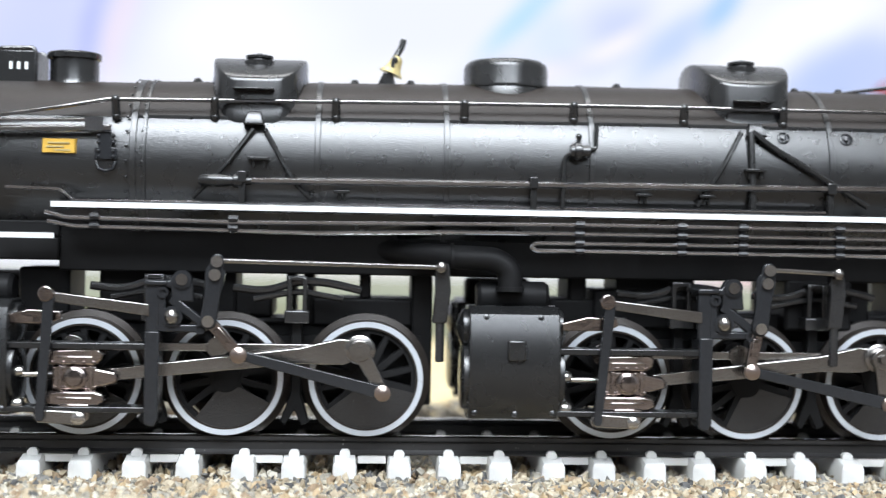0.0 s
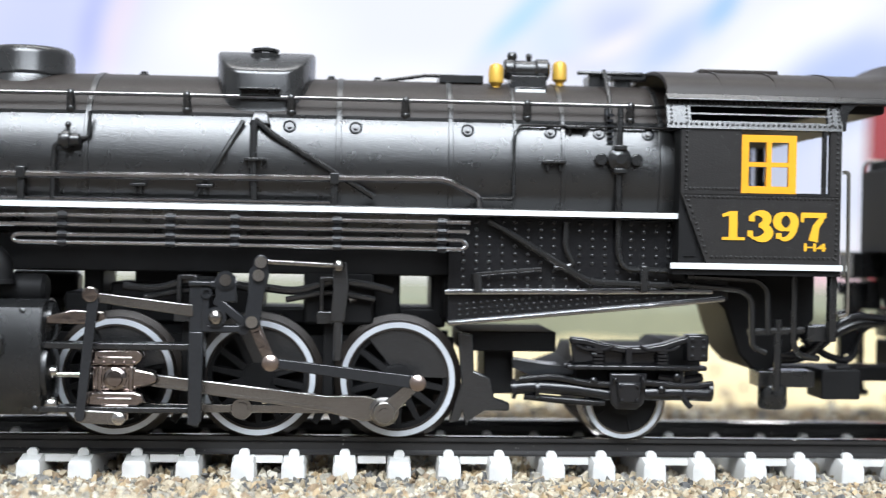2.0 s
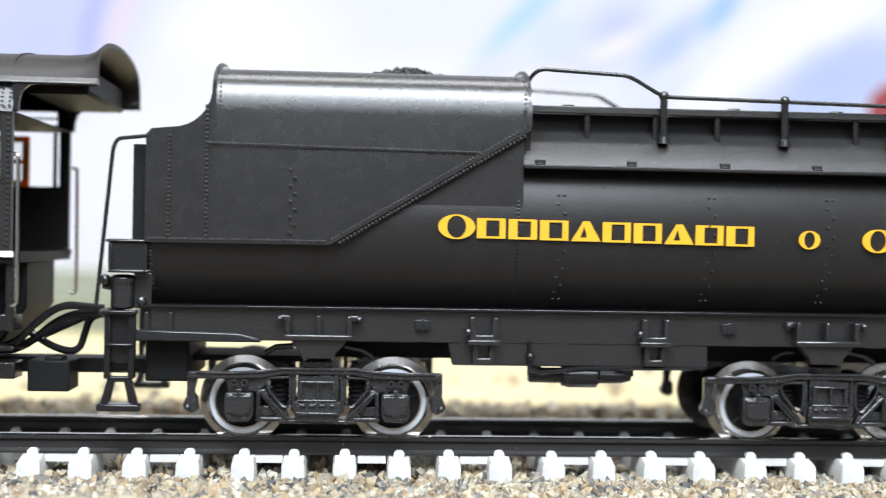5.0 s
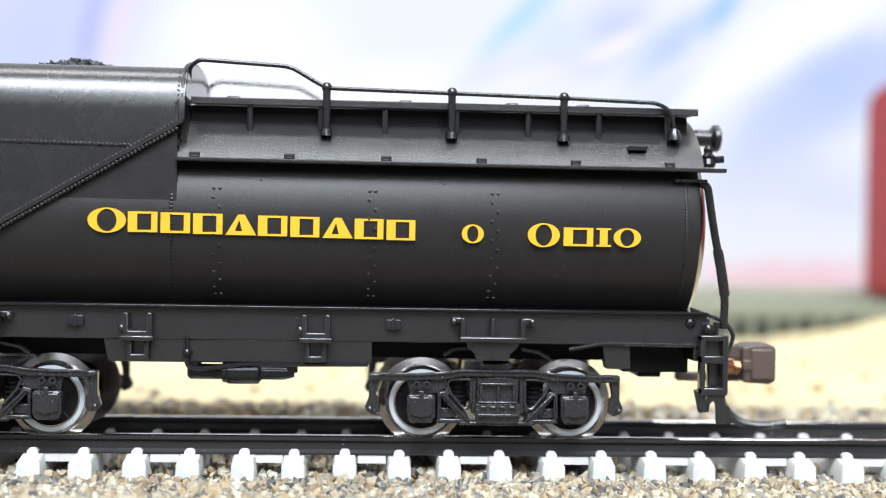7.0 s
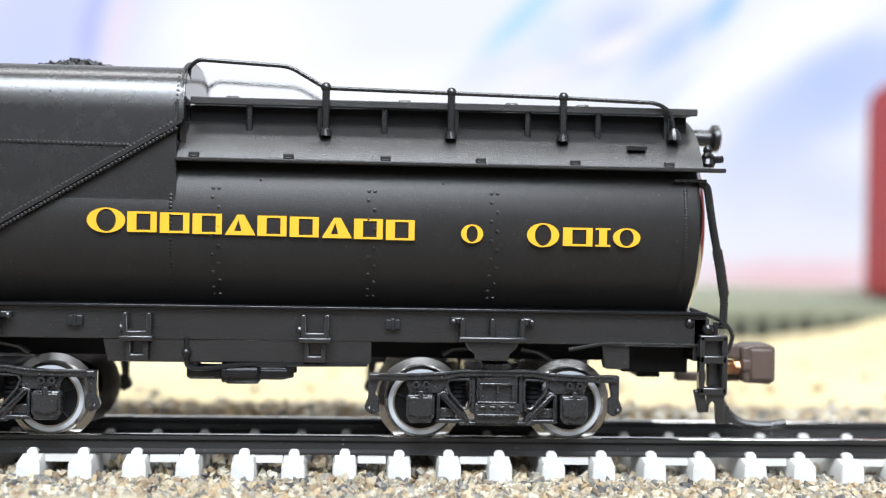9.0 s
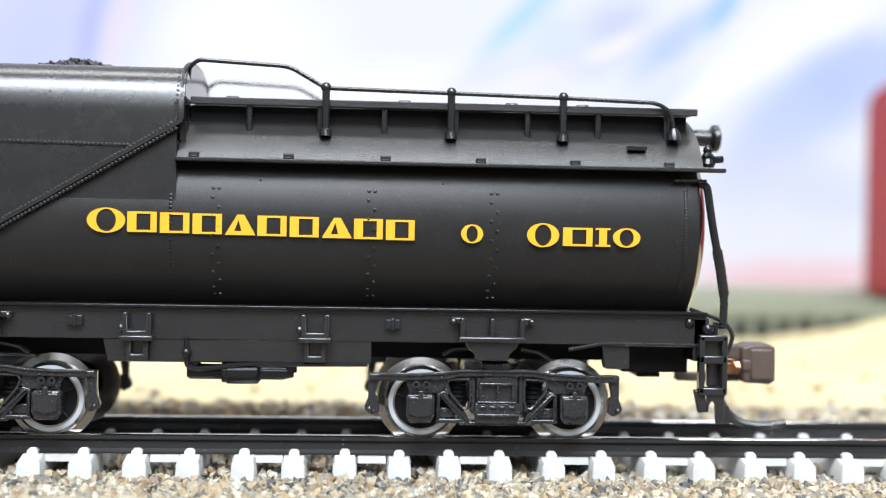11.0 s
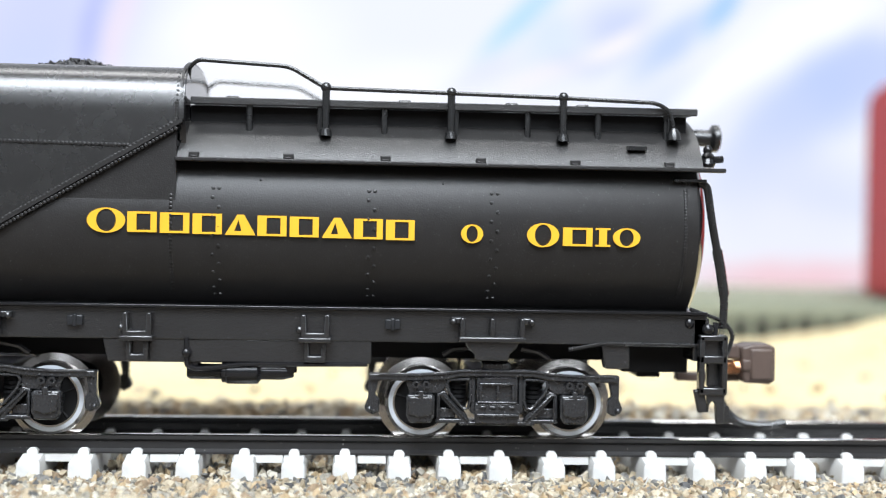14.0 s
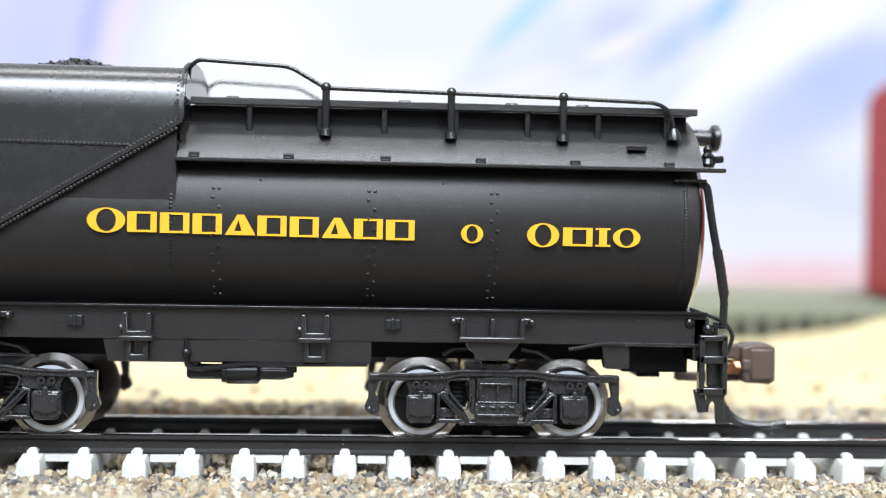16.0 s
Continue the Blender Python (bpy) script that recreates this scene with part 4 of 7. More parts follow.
def lettering(name, text, size_x, height, place, material, parent, heavy=.0):
    cu = bpy.data.curves.new(name, "FONT")
    cu.body, cu.size, cu.extrude, cu.offset = text, 1.0, .012, heavy
    cu.align_x = "LEFT"
    tmp = new("tmp_text", cu)
    bpy.context.view_layer.update()
    me = bpy.data.meshes.new_from_object(tmp.evaluated_get(bpy.context.evaluated_depsgraph_get()))
    bpy.data.objects.remove(tmp)
    co = np.array([v.co[:] for v in me.vertices])
    lo, hi = co.min(0), co.max(0)
    for v in me.vertices:
        v.co = ((v.co.x - lo[0]) / (hi[0] - lo[0]) * size_x * MM, (v.co.y - lo[1]) / (hi[1] - lo[1]) * height * MM, v.co.z * 2 * MM)
    me.materials.append(material)
    ob = new(name, me)
    ob.parent = parent
    ob.matrix_basis = place
    return ob


def stroke(bm, pts, widths, sx, sz, x0, lift=0.0):
    """A pen stroke of changing width, in a box 1 by 1."""
    n = len(pts)
    L, R = [], []
    for k, (p, w) in enumerate(zip(pts, widths)):
        a, b = pts[max(k - 1, 0)], pts[min(k + 1, n - 1)]
        dx, dz = b[0] - a[0], b[1] - a[1]
        d = math.hypot(dx, dz)
        L.append((x0 + sx * (p[0] - dz / d * w / 2), sz * (p[1] + dx / d * w / 2)))
        R.append((x0 + sx * (p[0] + dz / d * w / 2), sz * (p[1] - dx / d * w / 2)))
    y0, y1 = -.05 - lift, .05 + lift
    loft(bm, [[(a[0], y0, a[1]), (b[0], y0, b[1]), (b[0], y1, b[1]), (a[0], y1, a[1])] for a, b in zip(L, R)])


def arc(cx, cz, rx, rz, a0, a1, n=16):
    return [(cx + rx * math.cos(radians(a)), cz + rz * math.sin(radians(a))) for a in spread(n, a0, a1)]


def digit(bm, ch, x0, sx, sz):
    if ch == "1":
        stroke(bm, [(.5, 0), (.5, 1)], [.3, .3], sx, sz, x0)
        stroke(bm, [(.1, .05), (.92, .05)], [.1, .1], sx, sz, x0, .008)
        stroke(bm, [(.1, .84), (.42, .93)], [.1, .14], sx, sz, x0, .012)
    elif ch == "3":
        u = arc(.46, .74, .3, .21, 165, -90)
        stroke(bm, u, [.12 + .2 * math.sin(math.pi * min(1, max(0, (k - 3) / 12))) for k in range(16)], sx, sz, x0)
        u = arc(.46, .28, .36, .23, 90, -165)
        stroke(bm, u, [.1 + .24 * math.sin(math.pi * min(1, k / 12)) for k in range(16)], sx, sz, x0, .008)
        for c in ((.2, .76), (.15, .24)):
            stroke(bm, [(c[0] - .1, c[1]), (c[0] + .1, c[1])], [.2, .2], sx, sz, x0, .016)
    elif ch == "9":
        u = arc(.47, .67, .32, .27, 0, 360, 25)
        stroke(bm, u, [.1 + .2 * abs(math.cos(2 * math.pi * k / 24)) for k in range(25)], sx, sz, x0)
        u = arc(.42, .62, .38, .56, 8, -110, 12)
        stroke(bm, u, [.26 - .013 * k for k in range(12)], sx, sz, x0, .008)
        stroke(bm, [(.12, .17), (.32, .17)], [.2, .2], sx, sz, x0, .016)
    else:
        stroke(bm, [(.06, .91), (.97, .91)], [.18, .18], sx, sz, x0)
        stroke(bm, [(.1, .66), (.1, .95)], [.1, .12], sx, sz, x0, .008)
        stroke(bm, [(.88, .9), (.6, .5), (.5, .0)], [.16, .24, .34], sx, sz, x0, .012)


for s in (-1, 1):
    num = bpy.data.objects.new("cab_number", None)
    scene.collection.objects.link(num)
    num.parent = cab
    num.matrix_basis = at(59.95, -CY - .02, 15.82) if s < 0 else at(68.35, CY + .02, 15.82, 0, 0, 180)
    tagged(num, "yellow painted number 1397 in heavy serif figures")
    for k, ch in enumerate("1397"):
        bm = mesh()
        digit(bm, ch, k * 2.1, 2.16, 2.22)
        part("figure", bm, YELLOW, num, sharp=30)
o = lettering("class_letters", "H4", 1.75, .62, at(66.65, -CY - .03, 15.05, 90, 0, 0), YELLOW, cab, .02)
for s in (-1, 1):
    bm = mesh()
    tube(bm, [(69.6, s * 9.4, 21.2), (70.0, s * 9.6, 21.2), (70.1, s * 9.6, 10.2), (69.6, s * 9.3, 10.0)], .16, soft=.3)
    part("grab_iron", bm, STEEL, cab, "thin bright grab iron")
bm = mesh()
for x in (57.6, 58.6):
    box(bm, x - .5, x + .5, -8.9, -7.0, 14.0, 17.0)
box(bm, 57.3, 58.2, -9.0, -6.5, 14.5, 18.0)
part("cab_front_step", bm, SHADOW, cab)

# below the cab: pipes, injector, hoses, drawbar
bm = mesh()
prism(bm, [(57, 13.2), (69.4, 13.2), (69.4, 9.5), (67.5, 6.8), (65.6, 5.2), (64.4, 5.3), (63.2, 6.6), (62.6, 8.4), (62.0, 10.2), (61.0, 11.2), (58, 11.8)], -4.5, 4.5)
part("rear_frame", bm, SHADOW, loco, bevel=.2)
for pp, r in (([(57, -7.6, 12.3), (62.3, -7.6, 11.9), (63.2, -7.6, 11.2), (63.3, -7.6, 7.4), (64.4, -7.6, 7.0)], .24), ([(58, -7.7, 12.9), (63.6, -7.7, 12.7), (64.4, -7.7, 12.0), (64.5, -7.7, 8.5)], .24),
              ([(66.6, -7.6, 13.2), (66.6, -7.6, 7.5), (67.4, -7.2, 6.7), (69, -6.5, 6.5)], .26), ([(65.4, -7.4, 9.6), (65.4, -7.4, 4.0)], .32), ([(63, -7.4, 8.6), (67.5, -7.4, 8.8)], .3)):
    bm = mesh()
    tube(bm, pp, r, soft=.7)
    part("injector_pipe", bm, BLACK, loco)
bm = mesh()
box(bm, 69.0, 69.6, -8.8, -8.0, 8.0, 13.6)
box(bm, 67.6, 69.6, -8.0, -6.2, 8.0, 9.2)
part("cab_bracket", bm, BLACK, loco, bevel=.1)
bm = mesh()
lathe(bm, [(1.0, 0), (1.15, .3), (1.15, 1.7), (1.0, 2.0)], (65.8, -5.2, 2.3), (0, 0, 1), 20)
box(bm, 64.4, 69.0, -6.0, -3.5, 4.1, 5.4)
part("injector", bm, BLACK, loco, bevel=.1)
bm = mesh()
box(bm, 66, 80.5, -1.6, 1.6, 4.2, 5.4)
box(bm, 69.8, 73.0, -5.4, -2.0, 3.1, 5.5)
box(bm, 71, 72.4, -5.2, -3.4, 5.4, 5.8)
part("drawbar", bm, SHADOW, loco, "black drawbar to the tender", bevel=.12)
for pp in ([(66, -5, 6.6), (68.5, -5, 6.5), (70.5, -5, 8.6), (72.3, -5, 9.9), (75.5, -5, 9.6)], [(65.5, -4, 6.0), (69, -4, 6.2), (71.5, -4, 8.4), (73, -4, 9.1), (75.5, -4, 9.3)], [(69, -3, 7.8), (71.2, -3, 6.3), (73.2, -3, 5.9), (74.0, -3, 8.8), (75.5, -3, 9.2)],
           [(68, -2, 6.2), (71, -2, 7.6), (74, -2, 9.0), (75.5, -2, 9.0)]):
    bm = mesh()
    tube(bm, pp, .3, 10, soft=1.4)
    part("hose", bm, GLOSS, loco, "shiny black rubber hose")

# ---- running gear ----


def spoked_wheel(parent, y_face, side, r_face, balance, phase, spokes=14):
    """One driver: tread with flange, white rim, spokes, hub and counterweight. The crank pin lies at angle phase."""
    bm = mesh()
    prof = [(r_face - .55, 0), (r_face + .08, 0), (r_face + .12, 1.2), (r_face + .62, 1.35), (r_face + .62, 1.65), (r_face - .5, 1.7)]
    lathe(bm, [(r, h * side) for r, h in prof], (0, y_face, 0), (0, 1, 0), 56, caps=False)
    part("tyre", bm, TYRESIDE, parent, "dark steel tyre with flange")
    bm = mesh()
    lathe(bm, [(r_face - .4, -.03 * side), (r_face + .02, -.03 * side), (r_face + .06, .1 * side), (r_face - .4, .1 * side)], (0, y_face, 0), (0, 1, 0), 56, caps=False)
    part("white_rim", bm, TYRE, parent, "white painted tyre face")
    bm = mesh()
    y0, y1 = sorted((y_face + .25 * side, y_face + .95 * side))
    for k in range(spokes):
        a = 2 * math.pi * (k + .5) / spokes
        c, s = math.cos(a), math.sin(a)
        w0, w1, ri, ro = .3, .2, .9, r_face - .5
        pts = [(ri * c - w0 * s, ri * s + w0 * c), (ri * c + w0 * s, ri * s - w0 * c), (ro * c + w1 * s, ro * s - w1 * c), (ro * c - w1 * s, ro * s + w1 * c)]
        prism(bm, pts, y0, y1)
    lathe(bm, [(1.05, .1 * side), (1.25, .25 * side), (1.25, 1.0 * side), (1.0, 1.1 * side)], (0, y_face, 0), (0, 1, 0), 24)
    link(bm, (0, 0), (CRANK * math.cos(phase), CRANK * math.sin(phase)), 1.2, .95, *sorted((y_face + .12 * side, y_face + .9 * side)))
    lathe(bm, [(r_face - .9, .3 * side), (r_face - .5, .3 * side), (r_face - .5, .95 * side), (r_face - .9, .95 * side)], (0, y_face, 0), (0, 1, 0), 48, caps=False)
    part("spokes", bm, SHADOW, parent, "black spoked wheel centre")
    bm = mesh()
    pts = []
    for k in range(21):
        a = phase + math.pi - balance + 2 * balance * k / 20
        pts.append(((r_face - .52) * math.cos(a), (r_face - .52) * math.sin(a)))
    pts.append((1.3 * math.cos(phase + math.pi + balance * .9), 1.3 * math.sin(phase + math.pi + balance * .9)))
    pts.append((1.3 * math.cos(phase + math.pi - balance * .9), 1.3 * math.sin(phase + math.pi - balance * .9)))
    prism(bm, pts, *sorted((y_face + .16 * side, y_face + .9 * side)))
    part("counterweight", bm, PLASTIC, parent, "smooth black counterweight")


def driver(x, phase, main):
    ws = bpy.data.objects.new("driving_wheelset", None)
    scene.collection.objects.link(ws)
    ws.parent = loco
    ws.matrix_basis = at(x, 0, AXLE_Z)
    tagged(ws, "black spoked driving wheels with white rims")
    ph = radians(phase)
    for y, side in ((-5.75, 1), (5.75, -1)):
        spoked_wheel(ws, y, side, 4.47, radians(62 if main else 48), ph if side > 0 else ph + math.pi / 2)
    bm = mesh()
    rod(bm, (0, -5, 0), (0, 5, 0), .9, 16)
    part("axle", bm, SHADOW, ws)
    WHEELS.append((ws, x, AXLE_Z, WHEEL_R))
    return ws


def cylinder(x, parent):
    """Cylinder with valve chest, near and far side."""
    for s in (-1, 1):
        prof = [(-4.6, 1.9), (-6.5, 1.55), (-8.6, 1.75), (-9.5, 3.0), (-9.75, 5.5), (-9.5, 8.4), (-9.0, 9.8), (-8.2, 10.35), (-6.0, 10.4), (-4.6, 10.0)]
        bm = mesh()
        prism_x(bm, [(-s * y, z) for y, z in prof] if s > 0 else prof, x, x + 7.0)
        c = part("cylinder", bm, BLACK, parent, "black slab-sided cylinder casing", bevel=.12)
        bm = mesh()
        box(bm, x + 2.9, x + 4.3, min(s * 9.6, s * 9.98), max(s * 9.6, s * 9.98), 6.3, 7.9)
        part("casing_plate", bm, BLACK, c, bevel=.15)
        bm = mesh()
        for xx, zz in ((x + 1.3, 9.6), (x + 5.5, 9.6), (x + .5, 2.3), (x + 6.5, 2.3), (x + 3.6, 2.2)):
            studs(bm, [(xx, s * 9.05 if zz > 5 else s * 9.0, zz)], .3, (0, s, .3))
        part("bolt", bm, BLACK, c)
        bm = mesh()
        for xx, d in ((x, -1), (x + 7, 1)):
            lathe(bm, [(2.6, 0), (2.6, .35 * d), (2.1, .5 * d), (.6, .55 * d)], (xx, s * 7.0, 4.9), (1, 0, 0), 28)
            lathe(bm, [(1.5, 0), (1.5, .35 * d), (1.0, .6 * d), (.3, .8 * d)], (xx, s * 6.9, 8.6), (1, 0, 0), 22)
        part("cylinder_head", bm, BLACK, c)
        bm = mesh()
        lathe(bm, [(.9, 0), (1.15, .3), (1.15, 5.4), (.9, 5.7)], (x + .8, s * 5.6, 11.1), (1, 0, 0), 20)
        part("valve_chest", bm, SHADOW, c)
        bm = mesh()
        for zz, r in ((2.55, .45), (5.0, .35)):
            lathe(bm, [(r, 0), (r * 1.3, .2), (r * 1.3, .7), (r, .9)], (x + 7.1, s * 8.4, zz), (1, 0, 0), 12)
        part("drain_cock", bm, STEEL, c, "bright drain fitting")


def engine(x, shift, phase, lead, rod_len):
    e = {"x": x, "phase": phase, "lead": lead, "rod": rod_len}
    for k, dx in enumerate((0, 10.95, SPAN)):
        driver(x + dx, phase, k == 2)
    g = x + shift
    e["pivot"] = (g + 10.75, 9.0)
    e["lever_top"] = g - 1.0
    e["ecc_rod"] = 11.2
    cylinder(x - 11.75, loco)

    def empty(name, label):
        o = bpy.data.objects.new(name, None)
        scene.collection.objects.link(o)
        o.parent = loco
        tagged(o, label)
        e[name] = o
        return o

    # coupling rod through the three pins
    o = empty("side_rod", "steel coupling rod joining the three drivers")
    bm = mesh()
    prism(bm, [(-.2, -.32), (SPAN + .2, -.32), (SPAN + .2, .32), (-.2, .32)], -6.95, -6.45)
    for dx in (0, 10.95, SPAN):
        rod(bm, (dx, -7.0, 0), (dx, -6.4, 0), .85, 20)
    part("bar", bm, DULLSTEEL, o, bevel=.06)
    for dx in (0, 10.95):
        bm = mesh()
        rod(bm, (dx, -7.25, 0), (dx, -6.9, 0), .5, 12)
        part("crank_pin", bm, DULLSTEEL, o)
    # main rod, big end at the origin
    o = empty("main_rod", "fluted steel main rod")
    bm = mesh()
    n = 12
    pts = [(.95 * math.cos(-2.2 + 4.4 * k / n) + .0, 1.0 * math.sin(-2.2 + 4.4 * k / n)) for k in range(n + 1)]
    pts += [(-1.4, 1.0), (-2.9, .85), (-4.6, .62), (-rod_len + 1.8, .48), (-rod_len - .3, .55), (-rod_len - .3, -.55), (-rod_len + 1.8, -.48), (-4.6, -.62), (-2.9, -.85), (-1.4, -1.0)]
    prism(bm, pts, -7.75, -7.1)
    part("bar", bm, DULLSTEEL, o, bevel=.08)
    bm = mesh()
    lathe(bm, [(1.15, 0), (1.15, .2), (.95, .3), (.5, .3)], (0, -7.7, 0), (0, -1, 0), 28)
    part("big_end", bm, DULLSTEEL, o)
    bm = mesh()
    prism(bm, [(-3.4, .28), (-rod_len + 2.2, .2), (-rod_len + 2.2, -.2), (-3.4, -.28)], -7.78, -7.6)
    part("flute", bm, DULLSTEEL, o, "recessed flute along the rod")
    for z in (1, -1):
        bm = mesh()
        loft(bm, [[(-3.6, -7.88, z * .3), (-3.6, -7.7, z * .3), (-3.6, -7.7, z * .52), (-3.6, -7.88, z * .52)], [(-rod_len + 2, -7.88, z * .22), (-rod_len + 2, -7.7, z * .22), (-rod_len + 2, -7.7, z * .42), (-rod_len + 2, -7.88, z * .42)]])
        part("flange", bm, DULLSTEEL, o)
    # crosshead, wrist pin at the origin
    o = empty("crosshead", "burnished metal crosshead")
    bm = mesh()
    prism(bm, [(-2.1, .95), (-2.2, 1.9), (-1.8, 2.2), (1.5, 2.3), (1.9, 1.9), (1.75, 1.35), (1.2, .95)], -8.9, -7.0)
    part("upper_shoe", bm, CROSS, o, bevel=.18, place=at(-.6, 0, 0))
    bm = mesh()
    prism(bm, [(-2.2, -.95), (1.2, -.95), (1.9, -1.15), (2.0, -1.75), (1.5, -2.1), (-2.3, -2.1)], -8.9, -7.0)
    part("lower_shoe", bm, CROSS, o, bevel=.18, place=at(-.6, 0, 0))
    bm = mesh()
    prism(bm, [(-2.0, -1), (-2.0, 1), (.9, 1), (1.3, .75), (2.6, .5), (2.9, .2), (2.9, -.35), (2.4, -.55), (1.3, -.8), (.9, -1)], -8.55, -7.2)
    part("block", bm, CROSS, o, bevel=.2, place=at(-.6, 0, 0))
    bm = mesh()
    for xx in (-1.35, .95):
        box(bm, xx - .16, xx + .16, -8.75, -8.4, -.95, .95)
    box(bm, -1.5, 1.1, -9.0, -8.8, -1.6, -1.4)
    box(bm, -1.5, 1.1, -9.0, -8.8, 1.5, 1.68)
    part("rib", bm, CROSS, o, bevel=.08, place=at(-.6, 0, 0))
    bm = mesh()
    for zz in (-1.2, -.72, .72, 1.2):
        for xx in spread(5, -1.8, 1.2):
            studs(bm, [(xx, -8.9 if abs(zz) > 1 else -8.55, zz)], .16)
    part("bolts", bm, CROSS, o, kind="stuff", place=at(-.6, 0, 0))
    bm = mesh()
    lathe(bm, [(.85, 0), (.85, .35), (.62, .45), (.55, .62), (.2, .68)], (-.2, -8.55, 0), (0, -1, 0), 18)
    part("wrist_pin", bm, CROSS, o, place=at(-.6, 0, 0))
    bm = mesh()
    rod(bm, (-9.5, -8.2, .2), (-2, -8.2, .2), .24, 12)
    part("piston_rod", bm, STEEL, o, "bright piston rod")
    bm = mesh()
    prism(bm, [(-1.3, -1.9), (.9, -1.9), (.85, -3.0), (.4, -3.45), (-.4, -3.4), (-1.0, -2.9)], -9.0, -8.5)
    part("drop_arm", bm, CROSS, o, bevel=.12, place=at(-.6, 0, 0))
    bm = mesh()
    link(bm, (-.4, -2.95), (-3.2, -2.8), .5, .5, -9.3, -8.9)
    ul = part("union_link", bm, DULLSTEEL, o, bevel=.08)
    bm = mesh()
    lathe(bm, [(.48, 0), (.48, .15), (.3, .25), (.05, .27)], (-.4, -9.28, -2.95), (0, -1, 0), 16)
    part("pin", bm, STEEL, ul, "bright pin")
    # guides and yoke
    bm = mesh()
    box(bm, g - 5.2, g + 6.6, -9.05, -7.3, 6.75, 7.25)
    part("guide_bar", bm, BLACK, loco, bevel=.08)
    bm = mesh()
    box(bm, g - 5.2, g + 6.6, -9.05, -7.3, 2.0, 2.45)
    part("guide_bar", bm, BLACK, loco, bevel=.08)
    bm = mesh()
    prism(bm, [(g + 6.05, 1.2), (g + 6.8, 1.0), (g + 7.1, 1.6), (g + 7.1, 8.2), (g + 6.05, 8.2)], -9.4, -7.0)
    part("guide_yoke", bm, GREYPLASTIC, loco, bevel=.1)
    bm = mesh()
    for b in ([(g + 6.0, 8.0), (g + 7.0, 8.0), (g + 7.0, 12.0), (g + 6.0, 12.0)], [(g + 7.9, 10.4), (g + 9.6, 10.4), (g + 9.4, 12.3), (g + 8.9, 12.8), (g + 8.2, 12.7), (g + 7.8, 12.0), (g + 7.0, 12.0), (g + 7.0, 11.5), (g + 7.9, 11.5)],
              [(g + 6.9, 11.6), (g + 7.5, 11.6), (g + 7.5, 8.3), (g + 6.9, 8.3)], [(g + 8.0, 11.0), (g + 10.9, 8.7), (g + 10.5, 8.2), (g + 7.7, 10.3)], [(g + 6.9, 8.7), (g + 10.4, 8.7), (g + 10.4, 8.1), (g + 6.9, 8.1)]):
        prism(bm, b, -9.0, -8.2)
    box(bm, g + 5.9, g + 7.6, -9.2, -5.0, 11.6, 12.0)
    part("link_bracket", bm, GREYPLASTIC, loco, bevel=.12)
    for c, r in (((8.7, 12.1), .7), ((7.3, 11.1), .42), ((8.0, 9.3), .78), ((10.1, 8.4), .42)):
        bm = mesh()
        ring(bm, (g + c[0], -8.95, c[1]), (0, -1, 0), r * .55, r, .22, 20)
        part("eyelet", bm, GREYPLASTIC, loco)
    bm = mesh()
    rod(bm, (g + 8.7, -9.3, 12.1), (g + 8.7, -8.0, 12.1), .45, 14)
    part("bracket_pin", bm, DULLSTEEL, loco)
    bm = mesh()
    ball(bm, (g + 8.0, -9.05, 9.3), .62)
    part("bracket_pin", bm, DULLSTEEL, loco)
    bm = mesh()
    link(bm, (g + 11.35, 13.55), (g + 10.75, 9.0), .52, .62, -9.5, -9.0)
    link(bm, (g + 11.2, 12.6), (g + 11.0, 10.8), .75, .6, -9.4, -8.8)
    la = part("lifting_arm", bm, GREYPLASTIC, loco, bevel=.08)
    bm = mesh()
    for c in ((g + 11.35, 13.5), (g + 10.75, 9.0), (g + 11.2, 12.5)):
        rod(bm, (c[0], -9.75, c[1]), (c[0], -8.9, c[1]), .45, 14)
    part("arm_pin", bm, STEEL, la, "bright pivot pin")
    # link, pivoting at the origin
    o = empty("link", "expansion link of the valve gear")
    bm = mesh()
    link(bm, (0, .3), (0, -LINK_R), .42, .45, -9.1, -8.6)
    box(bm, -.28, .28, -9.2, -8.5, -2.2, -.8)
    part("blade", bm, CROSS, o, bevel=.06)
    # return crank and eccentric rod
    o = empty("return_crank", "return crank on the main crank pin")
    reach = math.hypot(CRANK * math.cos(0) - ECC * math.cos(radians(lead)), ECC * math.sin(radians(lead)))
    bm = mesh()
    link(bm, (0, 0), (reach, 0), .62, .45, -8.6, -8.1)
    rod(bm, (0, -8.75, 0), (0, -7.4, 0), .85, 20)
    part("arm", bm, DULLSTEEL, o, bevel=.08)
    bm = mesh()
    rod(bm, (0, -9.1, 0), (0, -8.9, 0), .42, 6)
    part("nut", bm, DULLSTEEL, o)
    o = empty("eccentric_rod", "thin eccentric rod with copper rivets")
    bm = mesh()
    link(bm, (0, 0), (e["ecc_rod"], 0), .36, .5, -9.35, -8.85)
    part("bar", bm, GREYPLASTIC, o, bevel=.06)
    for xx in (0, e["ecc_rod"]):
        bm = mesh()
        lathe(bm, [(.62, 0), (.62, .25), (.42, .4), (.1, .45)], (xx, -9.3, 0), (0, -1, 0), 18)
        part("rivet", bm, COPPER, o, "copper rivet")
    # combination lever hanging from the valve stem
    o = empty("lever", "combination lever of the valve gear")
    bm = mesh()
    link(bm, (0, 0), (0, -8.8), .4, .34, -9.62, -9.3)
    part("blade", bm, GREYPLASTIC, o, bevel=.05)
    bm = mesh()
